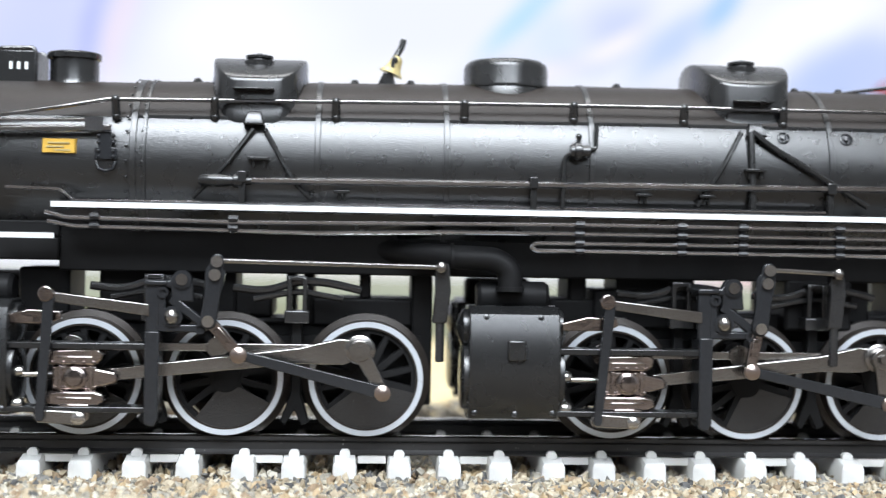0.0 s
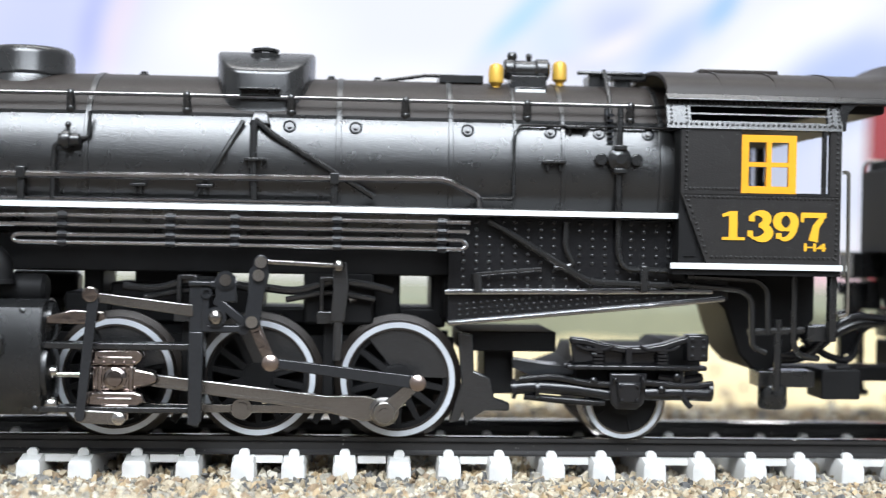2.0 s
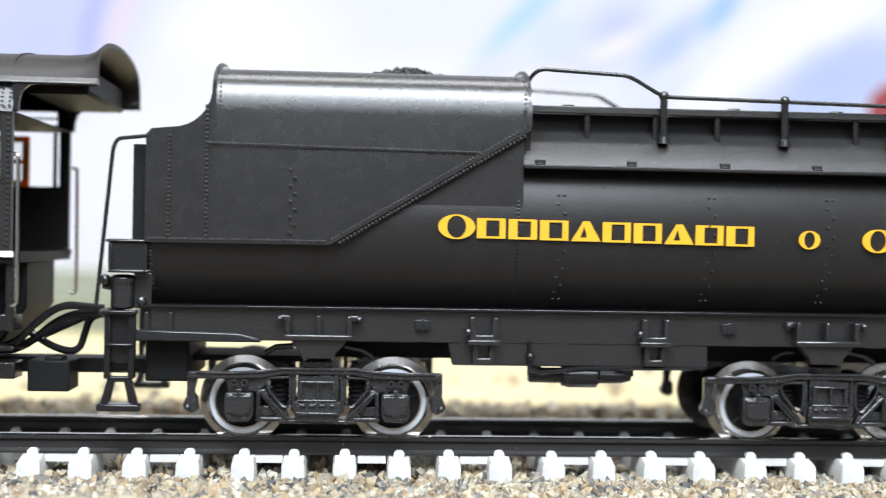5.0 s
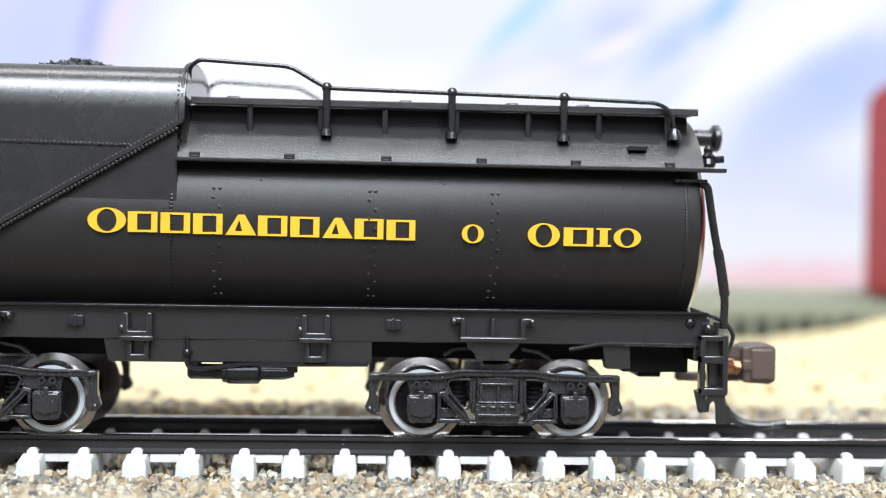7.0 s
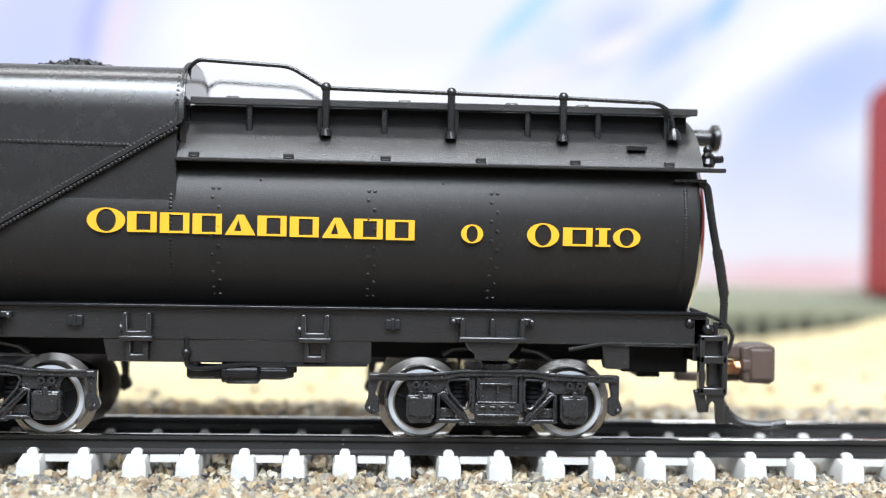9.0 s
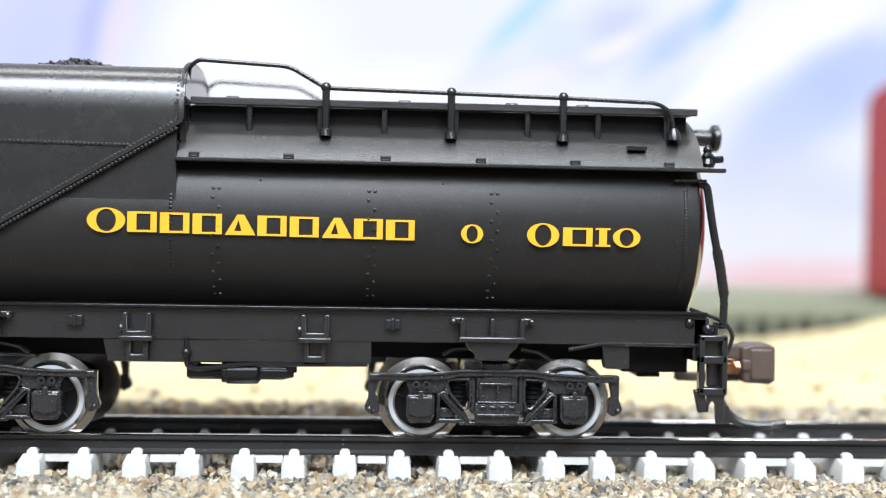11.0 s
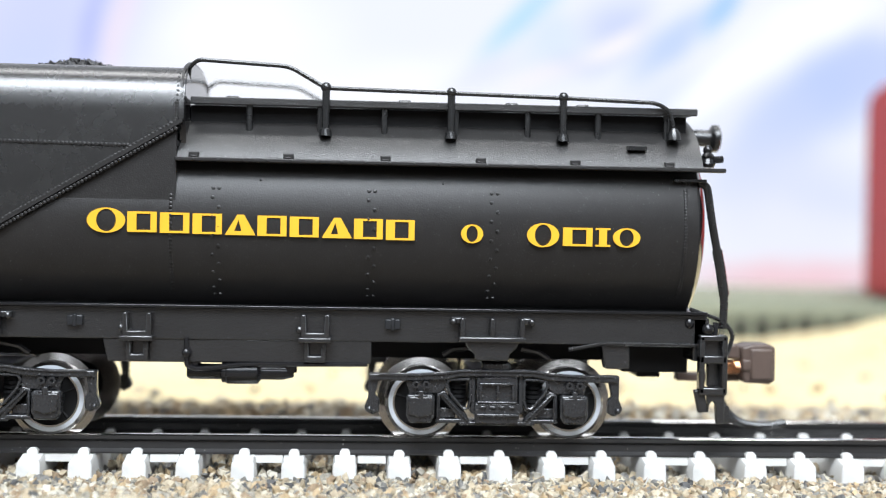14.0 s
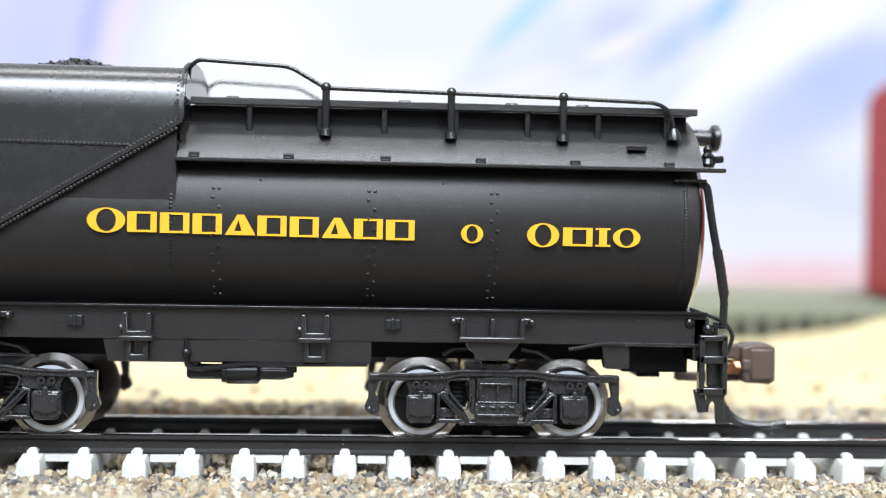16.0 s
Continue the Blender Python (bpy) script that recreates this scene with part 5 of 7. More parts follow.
    loft(bm, [[(g - 1.6, -9.3, 11.1), (g - 1.6, -9.05, 11.1), (g - 1.6, -9.05, 10.4), (g - 1.6, -9.3, 10.4)], [(g + 6.3, -9.1, 10.2), (g + 6.3, -8.6, 10.2), (g + 6.3, -8.6, 9.3), (g + 6.3, -9.1, 9.3)]])
    part("radius_rod", bm, DULLSTEEL, loco, "pale grey radius rod", bevel=.06)
    bm = mesh()
    lathe(bm, [(.6, 0), (.6, .7)], (g - 1.2, -9.05, 10.9), (0, -1, 0), 14)
    prism(bm, [(g - 4.6, 8.6), (g - 1.2, 8.6), (g - .2, 9.0), (g - .3, 9.6), (g - 2.6, 9.7), (g - 4.6, 9.2)], -8.9, -8.2)
    part("valve_crosshead", bm, CROSS, loco, bevel=.1)
    # reach rod
    length = 16.9 if shift < -.3 else 5.8
    bm = mesh()
    tube(bm, [(g + 11.35, -9.3, 13.55), (g + 11.35 + length, -8.6, 13.3)], .2, 10)
    ball(bm, (g + 11.35 + length, -8.6, 13.3), .5)
    ball(bm, (g + 11.35, -9.3, 13.55), .48)
    part("reach_rod", bm, DULLSTEEL, loco)
    xr = g + 11.35 + length
    bm = mesh()
    prism(bm, [(xr - .5, 13.6), (xr + .6, 13.6), (xr + .8, 11.6), (xr + .5, 9.0), (xr - .6, 9.0), (xr - .4, 11.5)], -8.3, -7.4)
    rod(bm, (xr, -7.9, 9.2), (xr, -7.9, 6.0), .35, 10)
    part("rocker", bm, PLASTIC, loco, bevel=.1)
    # frame, springs, brake hangers
    for s in (-1, 1):
        bm = mesh()
        y0, y1 = sorted((s * 3.0, s * 3.8))
        box(bm, x - 6, x + SPAN + 4.5, y0, y1, 3.0, 7.6)
        for dx in (0, 10.95, SPAN):
            box(bm, x + dx - 1.6, x + dx + 1.6, y0, y1, 7.5, 9.3)
        part("frame_plate", bm, SHADOW, loco)
    bm = mesh()
    box(bm, x - 4, x + SPAN + 3, -2.4, 2.4, 2.0, 8.6)
    part("gearbox", bm, SHADOW, loco)
    for c0 in (5.4, 16.4):
        bm = mesh()
        xs = x + c0
        tube(bm, [(xs - 5, -5.2, 11.4), (xs - 2.4, -5.2, 11.1), (xs, -5.2, 12.0), (xs + 2.4, -5.2, 11.9), (xs + 5, -5.2, 11.3)], .34, 8, soft=1.5)
        tube(bm, [(xs - 3.4, -5.2, 10.5), (xs, -5.2, 11.2), (xs + 3.6, -5.2, 10.6)], .26, 8, soft=1)
        part("leaf_spring", bm, PLASTIC, loco)
        bm = mesh()
        for dx in (-.75, .45):
            box(bm, xs + dx, xs + dx + .35, -6.2, -4.8, 9.6, 12.3)
        box(bm, xs - .95, xs + 1.0, -6.3, -4.6, 8.7, 9.7)
        box(bm, xs - .75, xs + .8, -6.1, -4.8, 12.0, 12.4)
        part("spring_hanger", bm, PLASTIC, loco, bevel=.1)
        bm = mesh()
        prism(bm, [(xs - .4, 8.8), (xs + .4, 8.8), (xs + .4, 3.0), (xs + 1.1, .9), (xs + .5, .6), (xs - .1, 1.8), (xs - .8, .6), (xs - 1.2, 1.0), (xs - .4, 3.2)], -5.4, -4.4)
        part("brake_hanger", bm, SHADOW, loco, bevel=.1)
    ENGINES.append(e)


engine(-27.78, -.75, 102, 230, 20.6)
engine(13.65, 0, 114, 122, 19.6)

# upper frame plates behind the gear, with gaps between them
for x0, x1, z0, z1 in ((-27.2, -16.4, 8.4, 12.7), (-16.5, -12.4, 8.4, 8.9), (-16.5, -13.5, 9.0, 11.2), (-12.4, -11.7, 8.4, 12.7), (-11.0, -10.2, 8.4, 12.7), (-10.3, -2.2, 8.3, 10.6), (-2.3, -.6, 2.0, 12.7), (-6.5, -5.6, 10.5, 12.7),
                       (12.6, 24.6, 8.4, 11.6), (14.5, 21, 11.5, 12.7), (24.5, 28.5, 8.4, 9.8), (33.5, 35.7, 8.4, 12.7), (35.6, 39, 8.3, 9.9), (38.2, 39.4, 8.3, 12.7), (9.0, 12.6, 8.3, 10.8), (-33.5, -29.5, 9.0, 12.7), (10.5, 12, 10.5, 12.7)):
    bm = mesh()
    box(bm, x0, x1, -2.9, 2.9, z0, z1)
    part("upper_frame", bm, SHADOW, loco, bevel=.25)

# rear of the rear engine: dark gear housing and bracket
bm = mesh()
box(bm, 28, 33.6, -4.6, 4.6, 8.5, 12.8)
box(bm, 39, 41, -4, 4, 9, 12.6)
part("gear_housing", bm, SHADOW, loco, bevel=.3)
bm = mesh()
lathe(bm, [(.5, 0), (.5, .3), (.3, .5)], (31.8, -4.6, 10.8), (0, -1, 0), 14)
part("housing_screw", bm, STEEL, loco)
bm = mesh()
prism(bm, [(40.2, 8.2), (41.4, 8.0), (41.6, 4.0), (40.4, 1.2), (39.6, 1.0), (40.6, 4.2)], -6, -5)
prism(bm, [(41.4, 5.2), (42.8, 4.6), (43.2, 3.0), (44.4, 2.6), (44.4, 2.0), (42.4, 2.0), (41.2, 1.2), (41.0, .7), (40.6, 2.4)], -6, -5)
part("brake_rigging", bm, PLASTIC, loco, bevel=.12)
bm = mesh()
box(bm, 40.5, 48.2, -4.6, 4.6, 6.6, 8.2)
box(bm, 42.6, 45.0, -3, 3, 3.0, 7)
part("trailing_pivot", bm, SHADOW, loco, bevel=.1)

# trailing truck
tt = bpy.data.objects.new("trailing_truck", None)
scene.collection.objects.link(tt)
tt.parent = loco
tagged(tt, "glossy black two-wheel trailing truck")
bm = mesh()
loft(bm, [[(x, -7.3, z - .55), (x, -6.0, z - .55), (x, -6.0, z), (x, -7.3, z)] for x, z in ((49.0, 8.0), (50.2, 7.9), (51.6, 7.55), (53.2, 7.3), (54.8, 7.3), (56.4, 7.6), (57.6, 8.0), (58.4, 8.2))])
box(bm, 58.2, 59.9, -7.4, -5.8, 6.2, 8.3)
prism(bm, [(49.0, 7.6), (50.0, 7.6), (51.2, 6.1), (49.2, 5.9)], -7.1, -6.0)
prism(bm, [(51.5, 7.1), (56.2, 7.1), (56.8, 6.4), (56.2, 5.8), (51.4, 5.8), (50.9, 6.4)], -6.6, -5.6)
part("equalizer_frame", bm, GLOSS, tt, bevel=.15)
bm = mesh()
box(bm, 48.6, 59.7, -7.8, -6.4, 5.5, 5.9)
part("frame_ledge", bm, GLOSS, tt, bevel=.12)
bm = mesh()
prism(bm, [(46.0, 3.3), (60.0, 3.4), (60.2, 7.4), (57.5, 7.5), (56.8, 6.9), (50.0, 6.9), (49.4, 5.8), (46.0, 4.6)], -4.2, 4.2)
box(bm, 49.6, 57.6, -6.2, -3.0, 4.0, 5.6)
part("inner_frame", bm, SHADOW, tt)
bm = mesh()
tube(bm, [(44.4, -6.7, 3.9), (46.2, -6.8, 4.1), (49.4, -6.8, 3.9), (52.2, -6.8, 3.5)], .55, 12, soft=1)
tube(bm, [(54.6, -6.8, 3.6), (57.5, -6.8, 3.7), (60.3, -6.7, 3.6)], .62, 12, soft=1)
tube(bm, [(45.4, -6.7, 3.3), (48.5, -6.8, 3.0), (51.8, -6.8, 2.8)], .3, 10, soft=1)
tube(bm, [(56, -6.8, 4.9), (58, -6.8, 4.6), (59.6, -6.7, 4.9)], .35, 10, soft=.8)
for x in (44.6, 46.4, 60.2):
    ring(bm, (x - .15, -6.72, 3.85), (1, 0, 0), .3, .78, .3, 16)
for x, z in ((56.2, 4.0), (50.8, 4.6), (57.4, 5.0)):
    ball(bm, (x, -7.3, z), .36)
part("side_arm", bm, GLOSS, tt)
bm = mesh()
prism(bm, [(52.0, 5.3), (55.0, 5.3), (54.8, 2.9), (54.2, 2.4), (52.6, 2.4), (52.1, 2.9)], -7.7, -6.4)
prism(bm, [(52.5, 4.6), (54.5, 4.6), (54.3, 2.9), (52.7, 2.9)], -8.1, -7.5)
box(bm, 52.2, 52.6, -8.2, -7.5, 4.6, 5.0)
box(bm, 54.4, 54.8, -8.2, -7.5, 4.0, 5.2)
part("journal_box", bm, GLOSS, tt, bevel=.2)
for x in (51.2, 56.3):
    bm = mesh()
    for k in range(5):
        ring(bm, (x, -6.9, 5.95 + k * .28), (0, 0, 1), .25, .55, .18, 14)
    part("spring", bm, GLOSS, tt)
for x0, x1, z in ((49.4, 52.4, 7.05), (54.4, 57.6, 7.05)):
    bm = mesh()
    tube(bm, [(x0, -7.25, z + .35), (x0 + .6, -7.3, z), (x1 - .6, -7.3, z), (x1, -7.25, z + .35)], .14, 8, soft=.4)
    part("spring_strap", bm, GLOSS, tt)
bm = mesh()
studs(bm, [(x, -7.82, 5.7) for x in (49.2, 50.4, 51.6, 52.8, 54.6, 55.8, 57.0, 58.2, 59.2)], .2)
studs(bm, [(x, -7.42, z) for x in (58.6, 59.5) for z in (6.6, 7.3, 7.9)], .2)
studs(bm, [(x, -8.12, z) for x in (52.9, 54.1) for z in (3.2, 4.3)], .2)
part("bolts", bm, GLOSS, tt, kind="stuff")
bm = mesh()
tube(bm, [(45.0, -7.0, 4.6), (47.6, -7.1, 4.9), (50.2, -7.2, 4.4), (52.1, -7.2, 4.3)], .28, 10, soft=.8)
tube(bm, [(54.9, -7.2, 4.5), (57.0, -7.2, 4.3), (58.8, -7.1, 4.2), (60.4, -6.9, 4.4)], .28, 10, soft=.8)
tube(bm, [(57.8, -7.0, 5.5), (58.0, -7.2, 3.2), (58.6, -7.2, 2.6)], .24, 10, soft=.5)
part("brake_pipe", bm, GLOSS, tt)
bm = mesh()
box(bm, 53.3, 53.8, -7.5, -6.6, 5.8, 7.3)
part("frame_post", bm, GLOSS, tt, bevel=.08)
bm = mesh()
prism(bm, [(44.6, 6.0), (47.5, 5.6), (51, 5.4), (51, 4.9), (46, 4.8), (44.8, 5.3)], -5, -2)
part("spring_plate", bm, GREYPLASTIC, tt)


def plain_wheelset(parent, x, z, r, y, white, flange=.5):
    ws = bpy.data.objects.new("wheelset", None)
    scene.collection.objects.link(ws)
    ws.parent = parent
    ws.matrix_basis = at(x, 0, z)
    for s in (-1, 1):
        bm = mesh()
        lathe(bm, [(r - .5, 0), (r - .02, 0), (r + flange * .25, s * -.25), (r + flange * .35, s * -1.0), (r + flange, s * -1.12), (r + flange, s * -1.4), (r - .6, s * -1.45)], (0, s * y, 0), (0, 1, 0), 44, caps=False)
        part("tread", bm, WHEELSTEEL if white is STEEL else DULLSTEEL, ws, "bright turned tread and flange")
        bm = mesh()
        lathe(bm, [(r - .36, s * .03), (r - .03, s * .03), (r, s * -.1), (r - .36, s * -.1)], (0, s * y, 0), (0, 1, 0), 44, caps=False)
        part("white_rim", bm, TYRE, ws, "white painted wheel rim")
        bm = mesh()
        lathe(bm, [(r - .45, s * -.35), (r * .55, s * -.55), (r * .3, s * -.2), (.4, s * -.1)], (0, s * y, 0), (0, 1, 0), 28)
        for k in range(5):
            a = 2 * math.pi * k / 5
            rod(bm, (.8 * math.cos(a), s * (y - .5), .8 * math.sin(a)), ((r - .6) * math.cos(a), s * (y - .42), (r - .6) * math.sin(a)), .16, 6)
        part("disc", bm, SHADOW, ws, "dark dished wheel disc")
    bm = mesh()
    rod(bm, (0, -y + .5, 0), (0, y - .5, 0), .6, 12)
    part("axle", bm, SHADOW, ws)
    WHEELS.append((ws, x, z, r))
    return ws


plain_wheelset(loco, 53.6, 2.95, 3.12, 5.7, TYRE)
# ---------------- tender ----------------
tender = tagged(new("tender"), "black model tender with round tank, coal bunker and yellow lettering", "tender")
TZ, TR = 16.8, 8.2
REAR = at(-.8, 0, 0)


def tank_y(z, r=TR):
    return -math.sqrt(max(.01, r * r - (z - TZ) ** 2))


bm = mesh()
lathe(bm, [(TR, 84.5), (TR, 148.8), (TR - .06, 149.0), (TR - .3, 149.02)], (0, 0, TZ), (1, 0, 0), 120)
tank = part("tank", bm, TANK, tender, "satin black cylindrical water tank with dust and painted sparkle specks", place=REAR)
bm = mesh()
prism_x(bm, [(TR * math.cos(radians(a)), TZ + TR * math.sin(radians(a))) for a in spread(61, 155, 385)], 80.1, 85.3)
part("tank_front", bm, TANK, tank, sharp=30)
bm = mesh()
lathe(bm, [(8.1, 148.9), (8.05, 149.1), (7.5, 149.5), (6.4, 149.95), (4.4, 150.4), (2, 150.6), (.05, 150.65)], (0, 0, TZ), (1, 0, 0), 96)
part("tank_end", bm, SHEET, tank, "smooth black dished tank end")
bm = mesh()
for x, a0, a1, n in ((108.3, -42, 33, 36), (147.95, -42, 20, 36),):
    for a in spread(n, a0, a1):
        p = (x, -TR * math.cos(radians(a)), TZ + TR * math.sin(radians(a)))
        studs(bm, [p], .18, (0, p[1], p[2] - TZ))
for x in (111.65, 123.5, 132.95):
    for k, a in enumerate(spread(13, -46, 16)):
        for dx in ((-.2, .25) if k in (0, 12) else ((-.22,) if k % 2 else (.25,))):
            p = (x + dx, -TR * math.cos(radians(a)), TZ + TR * math.sin(radians(a)))
            studs(bm, [p], .18, (0, p[1], p[2] - TZ))
for x in (115, 129, 143):
    p = (x, -TR * math.cos(radians(21)), TZ + TR * math.sin(radians(21)))
    studs(bm, [p], .12, (0, p[1], p[2] - TZ))
part("tank_rivets", bm, TANK, tank, kind="stuff")

# deck skirt over the tank
bm = mesh()


def skirt(r, a0=24):
    return [(-r * math.cos(radians(a)), TZ - .4 + r * math.sin(radians(a))) for a in spread(25, a0, 180 - a0)]


o, i = skirt(9.45, 30.5), skirt(9.1, 31)
prism_x(bm, o + i[::-1], 108.6, 149.3)
sk = part("deck_skirt", bm, DECK, tender, "curved black deck sheet over the tank top", sharp=50, place=REAR)
for s in (-1, 1):
    bm = mesh()
    box(bm, 108.6, 150.9, min(s * 8.75, s * 7.9), max(s * 8.75, s * 7.9), 21.02, 21.34)
    part("drip_edge", bm, TANK, sk, bevel=.08)
for x in (109.95, 117.1, 124.5, 131.85, 139.2, 146.6):
    bm = mesh()
    box(bm, x - .4, x + .4, -8.1, -7.7, 21.3, 21.8)
    box(bm, x - .28, x + .28, -8.16, -8.0, 21.36, 21.52)
    part("skirt_clip", bm, TANK, sk, bevel=.12)
bm = mesh()
studs(bm, [(x, -8.78, 21.18) for x in spread(22, 110, 149)], .09)
part("edge_rivets", bm, TANK, sk, kind="stuff")

# walkway plank on short posts, hand rail
bm = mesh()
box(bm, 109.4, 149.2, -6.3, -3.6, 25.75, 26.1)
box(bm, 109.4, 149.2, -6.35, -6.0, 25.6, 26.15)
wk = part("walkway", bm, DECK, tender, bevel=.06, place=REAR)
for x in (113.9, 119.4, 124.4, 130.0, 135.7, 141.3, 146.8):
    bm = mesh()
    rod(bm, (x, -5.9, 23.3), (x, -5.9, 25.8), .25, 10)
    part("walkway_post", bm, BLACK, wk)
for s, y in ((-1, -6.75), (1, 6.6)):
    bm = mesh()
    tube(bm, [(109.1, y * .78, 27.6), (109.3, y * .95, 28.4), (110.0, y, 28.95), (117.0, y, 28.6), (119.8, y, 27.0), (129.6, y, 26.85), (138.4, y, 26.7), (145.8, y, 26.5), (146.9, y, 25.9), (147.2, y, 24.3)], .17, soft=.7)
    part("hand_rail", bm, BLACK, tender, place=REAR)
    for x, z in ((119.84, 27.0), (129.57, 26.85), (138.38, 26.7)):
        bm = mesh()
        rod(bm, (x, y, 23.4), (x, y, z), .3, 12)
        ball(bm, (x, y, z + .05), .42)
        lathe(bm, [(.5, 0), (.42, .5), (.3, .6)], (x, y, 23.3), (0, 0, 1), 12)
        part("rail_post", bm, BLACK, tender, place=REAR)
bm = mesh()
lathe(bm, [(.6, 0), (.55, .4), (.3, .9)], (147.2, -6.75, 23.6), (0, 0, 1), 12)
part("rail_post", bm, BLACK, tender, place=REAR)
# dark block drawn where the plank's shadow lies on the deck
bm = mesh()
box(bm, 109.3, 148.6, -5.1, 5.1, 23.9, 25.6)
part("plank_shade_block", bm, SHADOW, tender, "dark block standing in for the shade below the walkway", place=REAR)
bm = mesh()
for x in (112.5, 126, 134.5, 140.2):
    box(bm, x - .5, x + .5, -5.2, -4.4, 26.05, 26.4)
box(bm, 123, 133, -2.6, 2.6, 25.2, 26.45)
part("water_hatch", bm, BLACK, tender, "low black water hatch on the walkway", bevel=.12, place=REAR)

# bunker
bk = bpy.data.objects.new("coal_bunker", None)
scene.collection.objects.link(bk)
bk.parent = tender
tagged(bk, "riveted black coal bunker with rolled-in top edges")
for s in (-1, 1):
    def sec(x, low):
        out = [(8.42, low), (8.42, 24.9), (8.35, 25.7), (8.15, 26.5), (7.8, 27.2), (7.25, 27.8), (6.5, 28.2), (5.6, 28.42)]
        inn = [(5.6, 28.02), (6.4, 27.8), (7.0, 27.4), (7.45, 26.9), (7.8, 26.3), (7.97, 25.6), (8.02, 24.9), (8.02, low)]
        return [(x, s * y, z) for y, z in out + inn]
    bm = mesh()
    secs = [sec(84.3, 15.0), sec(93.1, 15.0)]
    secs += [sec(x, 15.0 + (x - 93.1) * 9.05 / 15.1) for x in spread(8, 93.2, 108.4)]
    loft(bm, secs)
    part("side_sheet", bm, BUNKER, bk, sharp=25)
    y0, y1 = sorted((s * 8.42, s * 8.02))
    bm = mesh()
    arc = [(81.0 + 3.0 * math.sin(radians(a)), 26.6 - 3.0 * math.cos(radians(a))) for a in spread(8, 0, 80)]
    prism(bm, [(79.1, 15.0), (79.1, 23.0), (79.5, 23.45)] + arc + [(84.15, 27.2), (84.3, 27.2), (84.3, 15.0)], y0, y1)
    part("front_wing", bm, BUNKER, bk)
    bm = mesh()
    box(bm, 84.2, 107.85, *sorted((s * 8.1, s * 7.6)), 17.9, 24.1)
    part("lower_sheet", bm, TANK, bk, "flat black sheet set back below the bunker edge")
# arched end sheets with a thin rolled rim
ARCH = [(-8.0, 25.8), (-7.7, 26.9), (-6.9, 27.8), (-5.6, 28.45), (-4, 28.85), (-2, 29.1), (0, 29.15), (2, 29.1), (4, 28.85), (5.6, 28.45), (6.9, 27.8), (7.7, 26.9), (8.0, 25.8)]
for nm, x0, low in (("bulkhead", 83.95, 22.5), ("rear_sheet", 108.0, 21.0)):
    bm = mesh()
    prism_x(bm, [(-7.9 if low > 22 else -6.9, low)] + ARCH + [(7.9 if low > 22 else 6.9, low)], x0, x0 + .45)
    part(nm, bm, SHEET, bk, "smooth black arched end sheet")
    bm = mesh()
    tube(bm, [(x0 + .2, y * 1.015, z + .02) for y, z in ARCH], .22, 8)
    part("rim", bm, TANK, bk)
bm = mesh()
prism_x(bm, [(-8.0, 16), (-8.0, 22.5), (8.0, 22.5), (8.0, 16)], 79.6, 80.2)
box(bm, 80, 108, -8.0, 8.0, 22.2, 22.6)
part("front_sheet", bm, SHADOW, bk)
# seams and rivet rows
bm = mesh()
pts = [(80.85, -8.42, z) for z in spread(24, 15.4, 22.9)] + [(83.65, -8.42, z) for z in spread(30, 15.4, 25.2)]
pts += [(x, -8.42, 22.4 - (x - 83.8) * .0135) for x in spread(64, 83.9, 104.3)]
pts += [(93.2 + k * .275, -8.44, 15.25 + k * .165) for k in range(54)] + [(93.8 + k * .275, -8.44, 15.05 + k * .165) for k in range(52)]
pts += [(90.0 + (.35 if k % 2 else 0), -8.42, z) for k, z in enumerate(spread(9, 15.7, 20.5))] + [(107.85, -8.42, z) for z in spread(6, 24.2, 25.4)]
pts += [(79.45, tank_y(z), z) for z in spread(12, 11.3, 14.8)] + [(x, -8.42, 15.1) for x in spread(44, 79.4, 92.6)]
studs(bm, pts, .19)
for a in range(8):
    z = 25.3 + a * .36
    y = -float(np.interp(z, [24.9, 25.7, 26.5, 27.2, 27.8, 28.2], [8.42, 8.35, 8.15, 7.8, 7.25, 6.5]))
    studs(bm, [(84.6, y, z), (107.9, y, z)], .12, (0, y, (z - 24) * 1.5))
part("bunker_rivets", bm, TANK, bk, kind="stuff")
bm = mesh()
loft(bm, [[(93.0, -8.55, 14.85), (93.0, -8.1, 14.85), (93.0, -8.1, 15.2), (93.0, -8.55, 15.2)], [(108.3, -8.55, 23.95), (108.3, -8.1, 23.95), (108.3, -8.1, 24.3), (108.3, -8.55, 24.3)]])
box(bm, 79.1, 93.05, -8.5, -8.1, 14.88, 15.08)
part("seam_strip", bm, TANK, bk)
bm = mesh()
box(bm, 83.8, 104.4, -8.47, -8.3, 22.12, 22.24)
part("seam_strip", bm, TANK, bk)
# coal
rnd = random.Random(5)
verts, faces = [], []
cube = [(-1, -1, -1), (1, -1, -1), (1, 1, -1), (-1, 1, -1), (-1, -1, 1), (1, -1, 1), (1, 1, 1), (-1, 1, 1)]
quad = [(0, 3, 2, 1), (4, 5, 6, 7), (0, 1, 5, 4), (1, 2, 6, 5), (2, 3, 7, 6), (3, 0, 4, 7)]
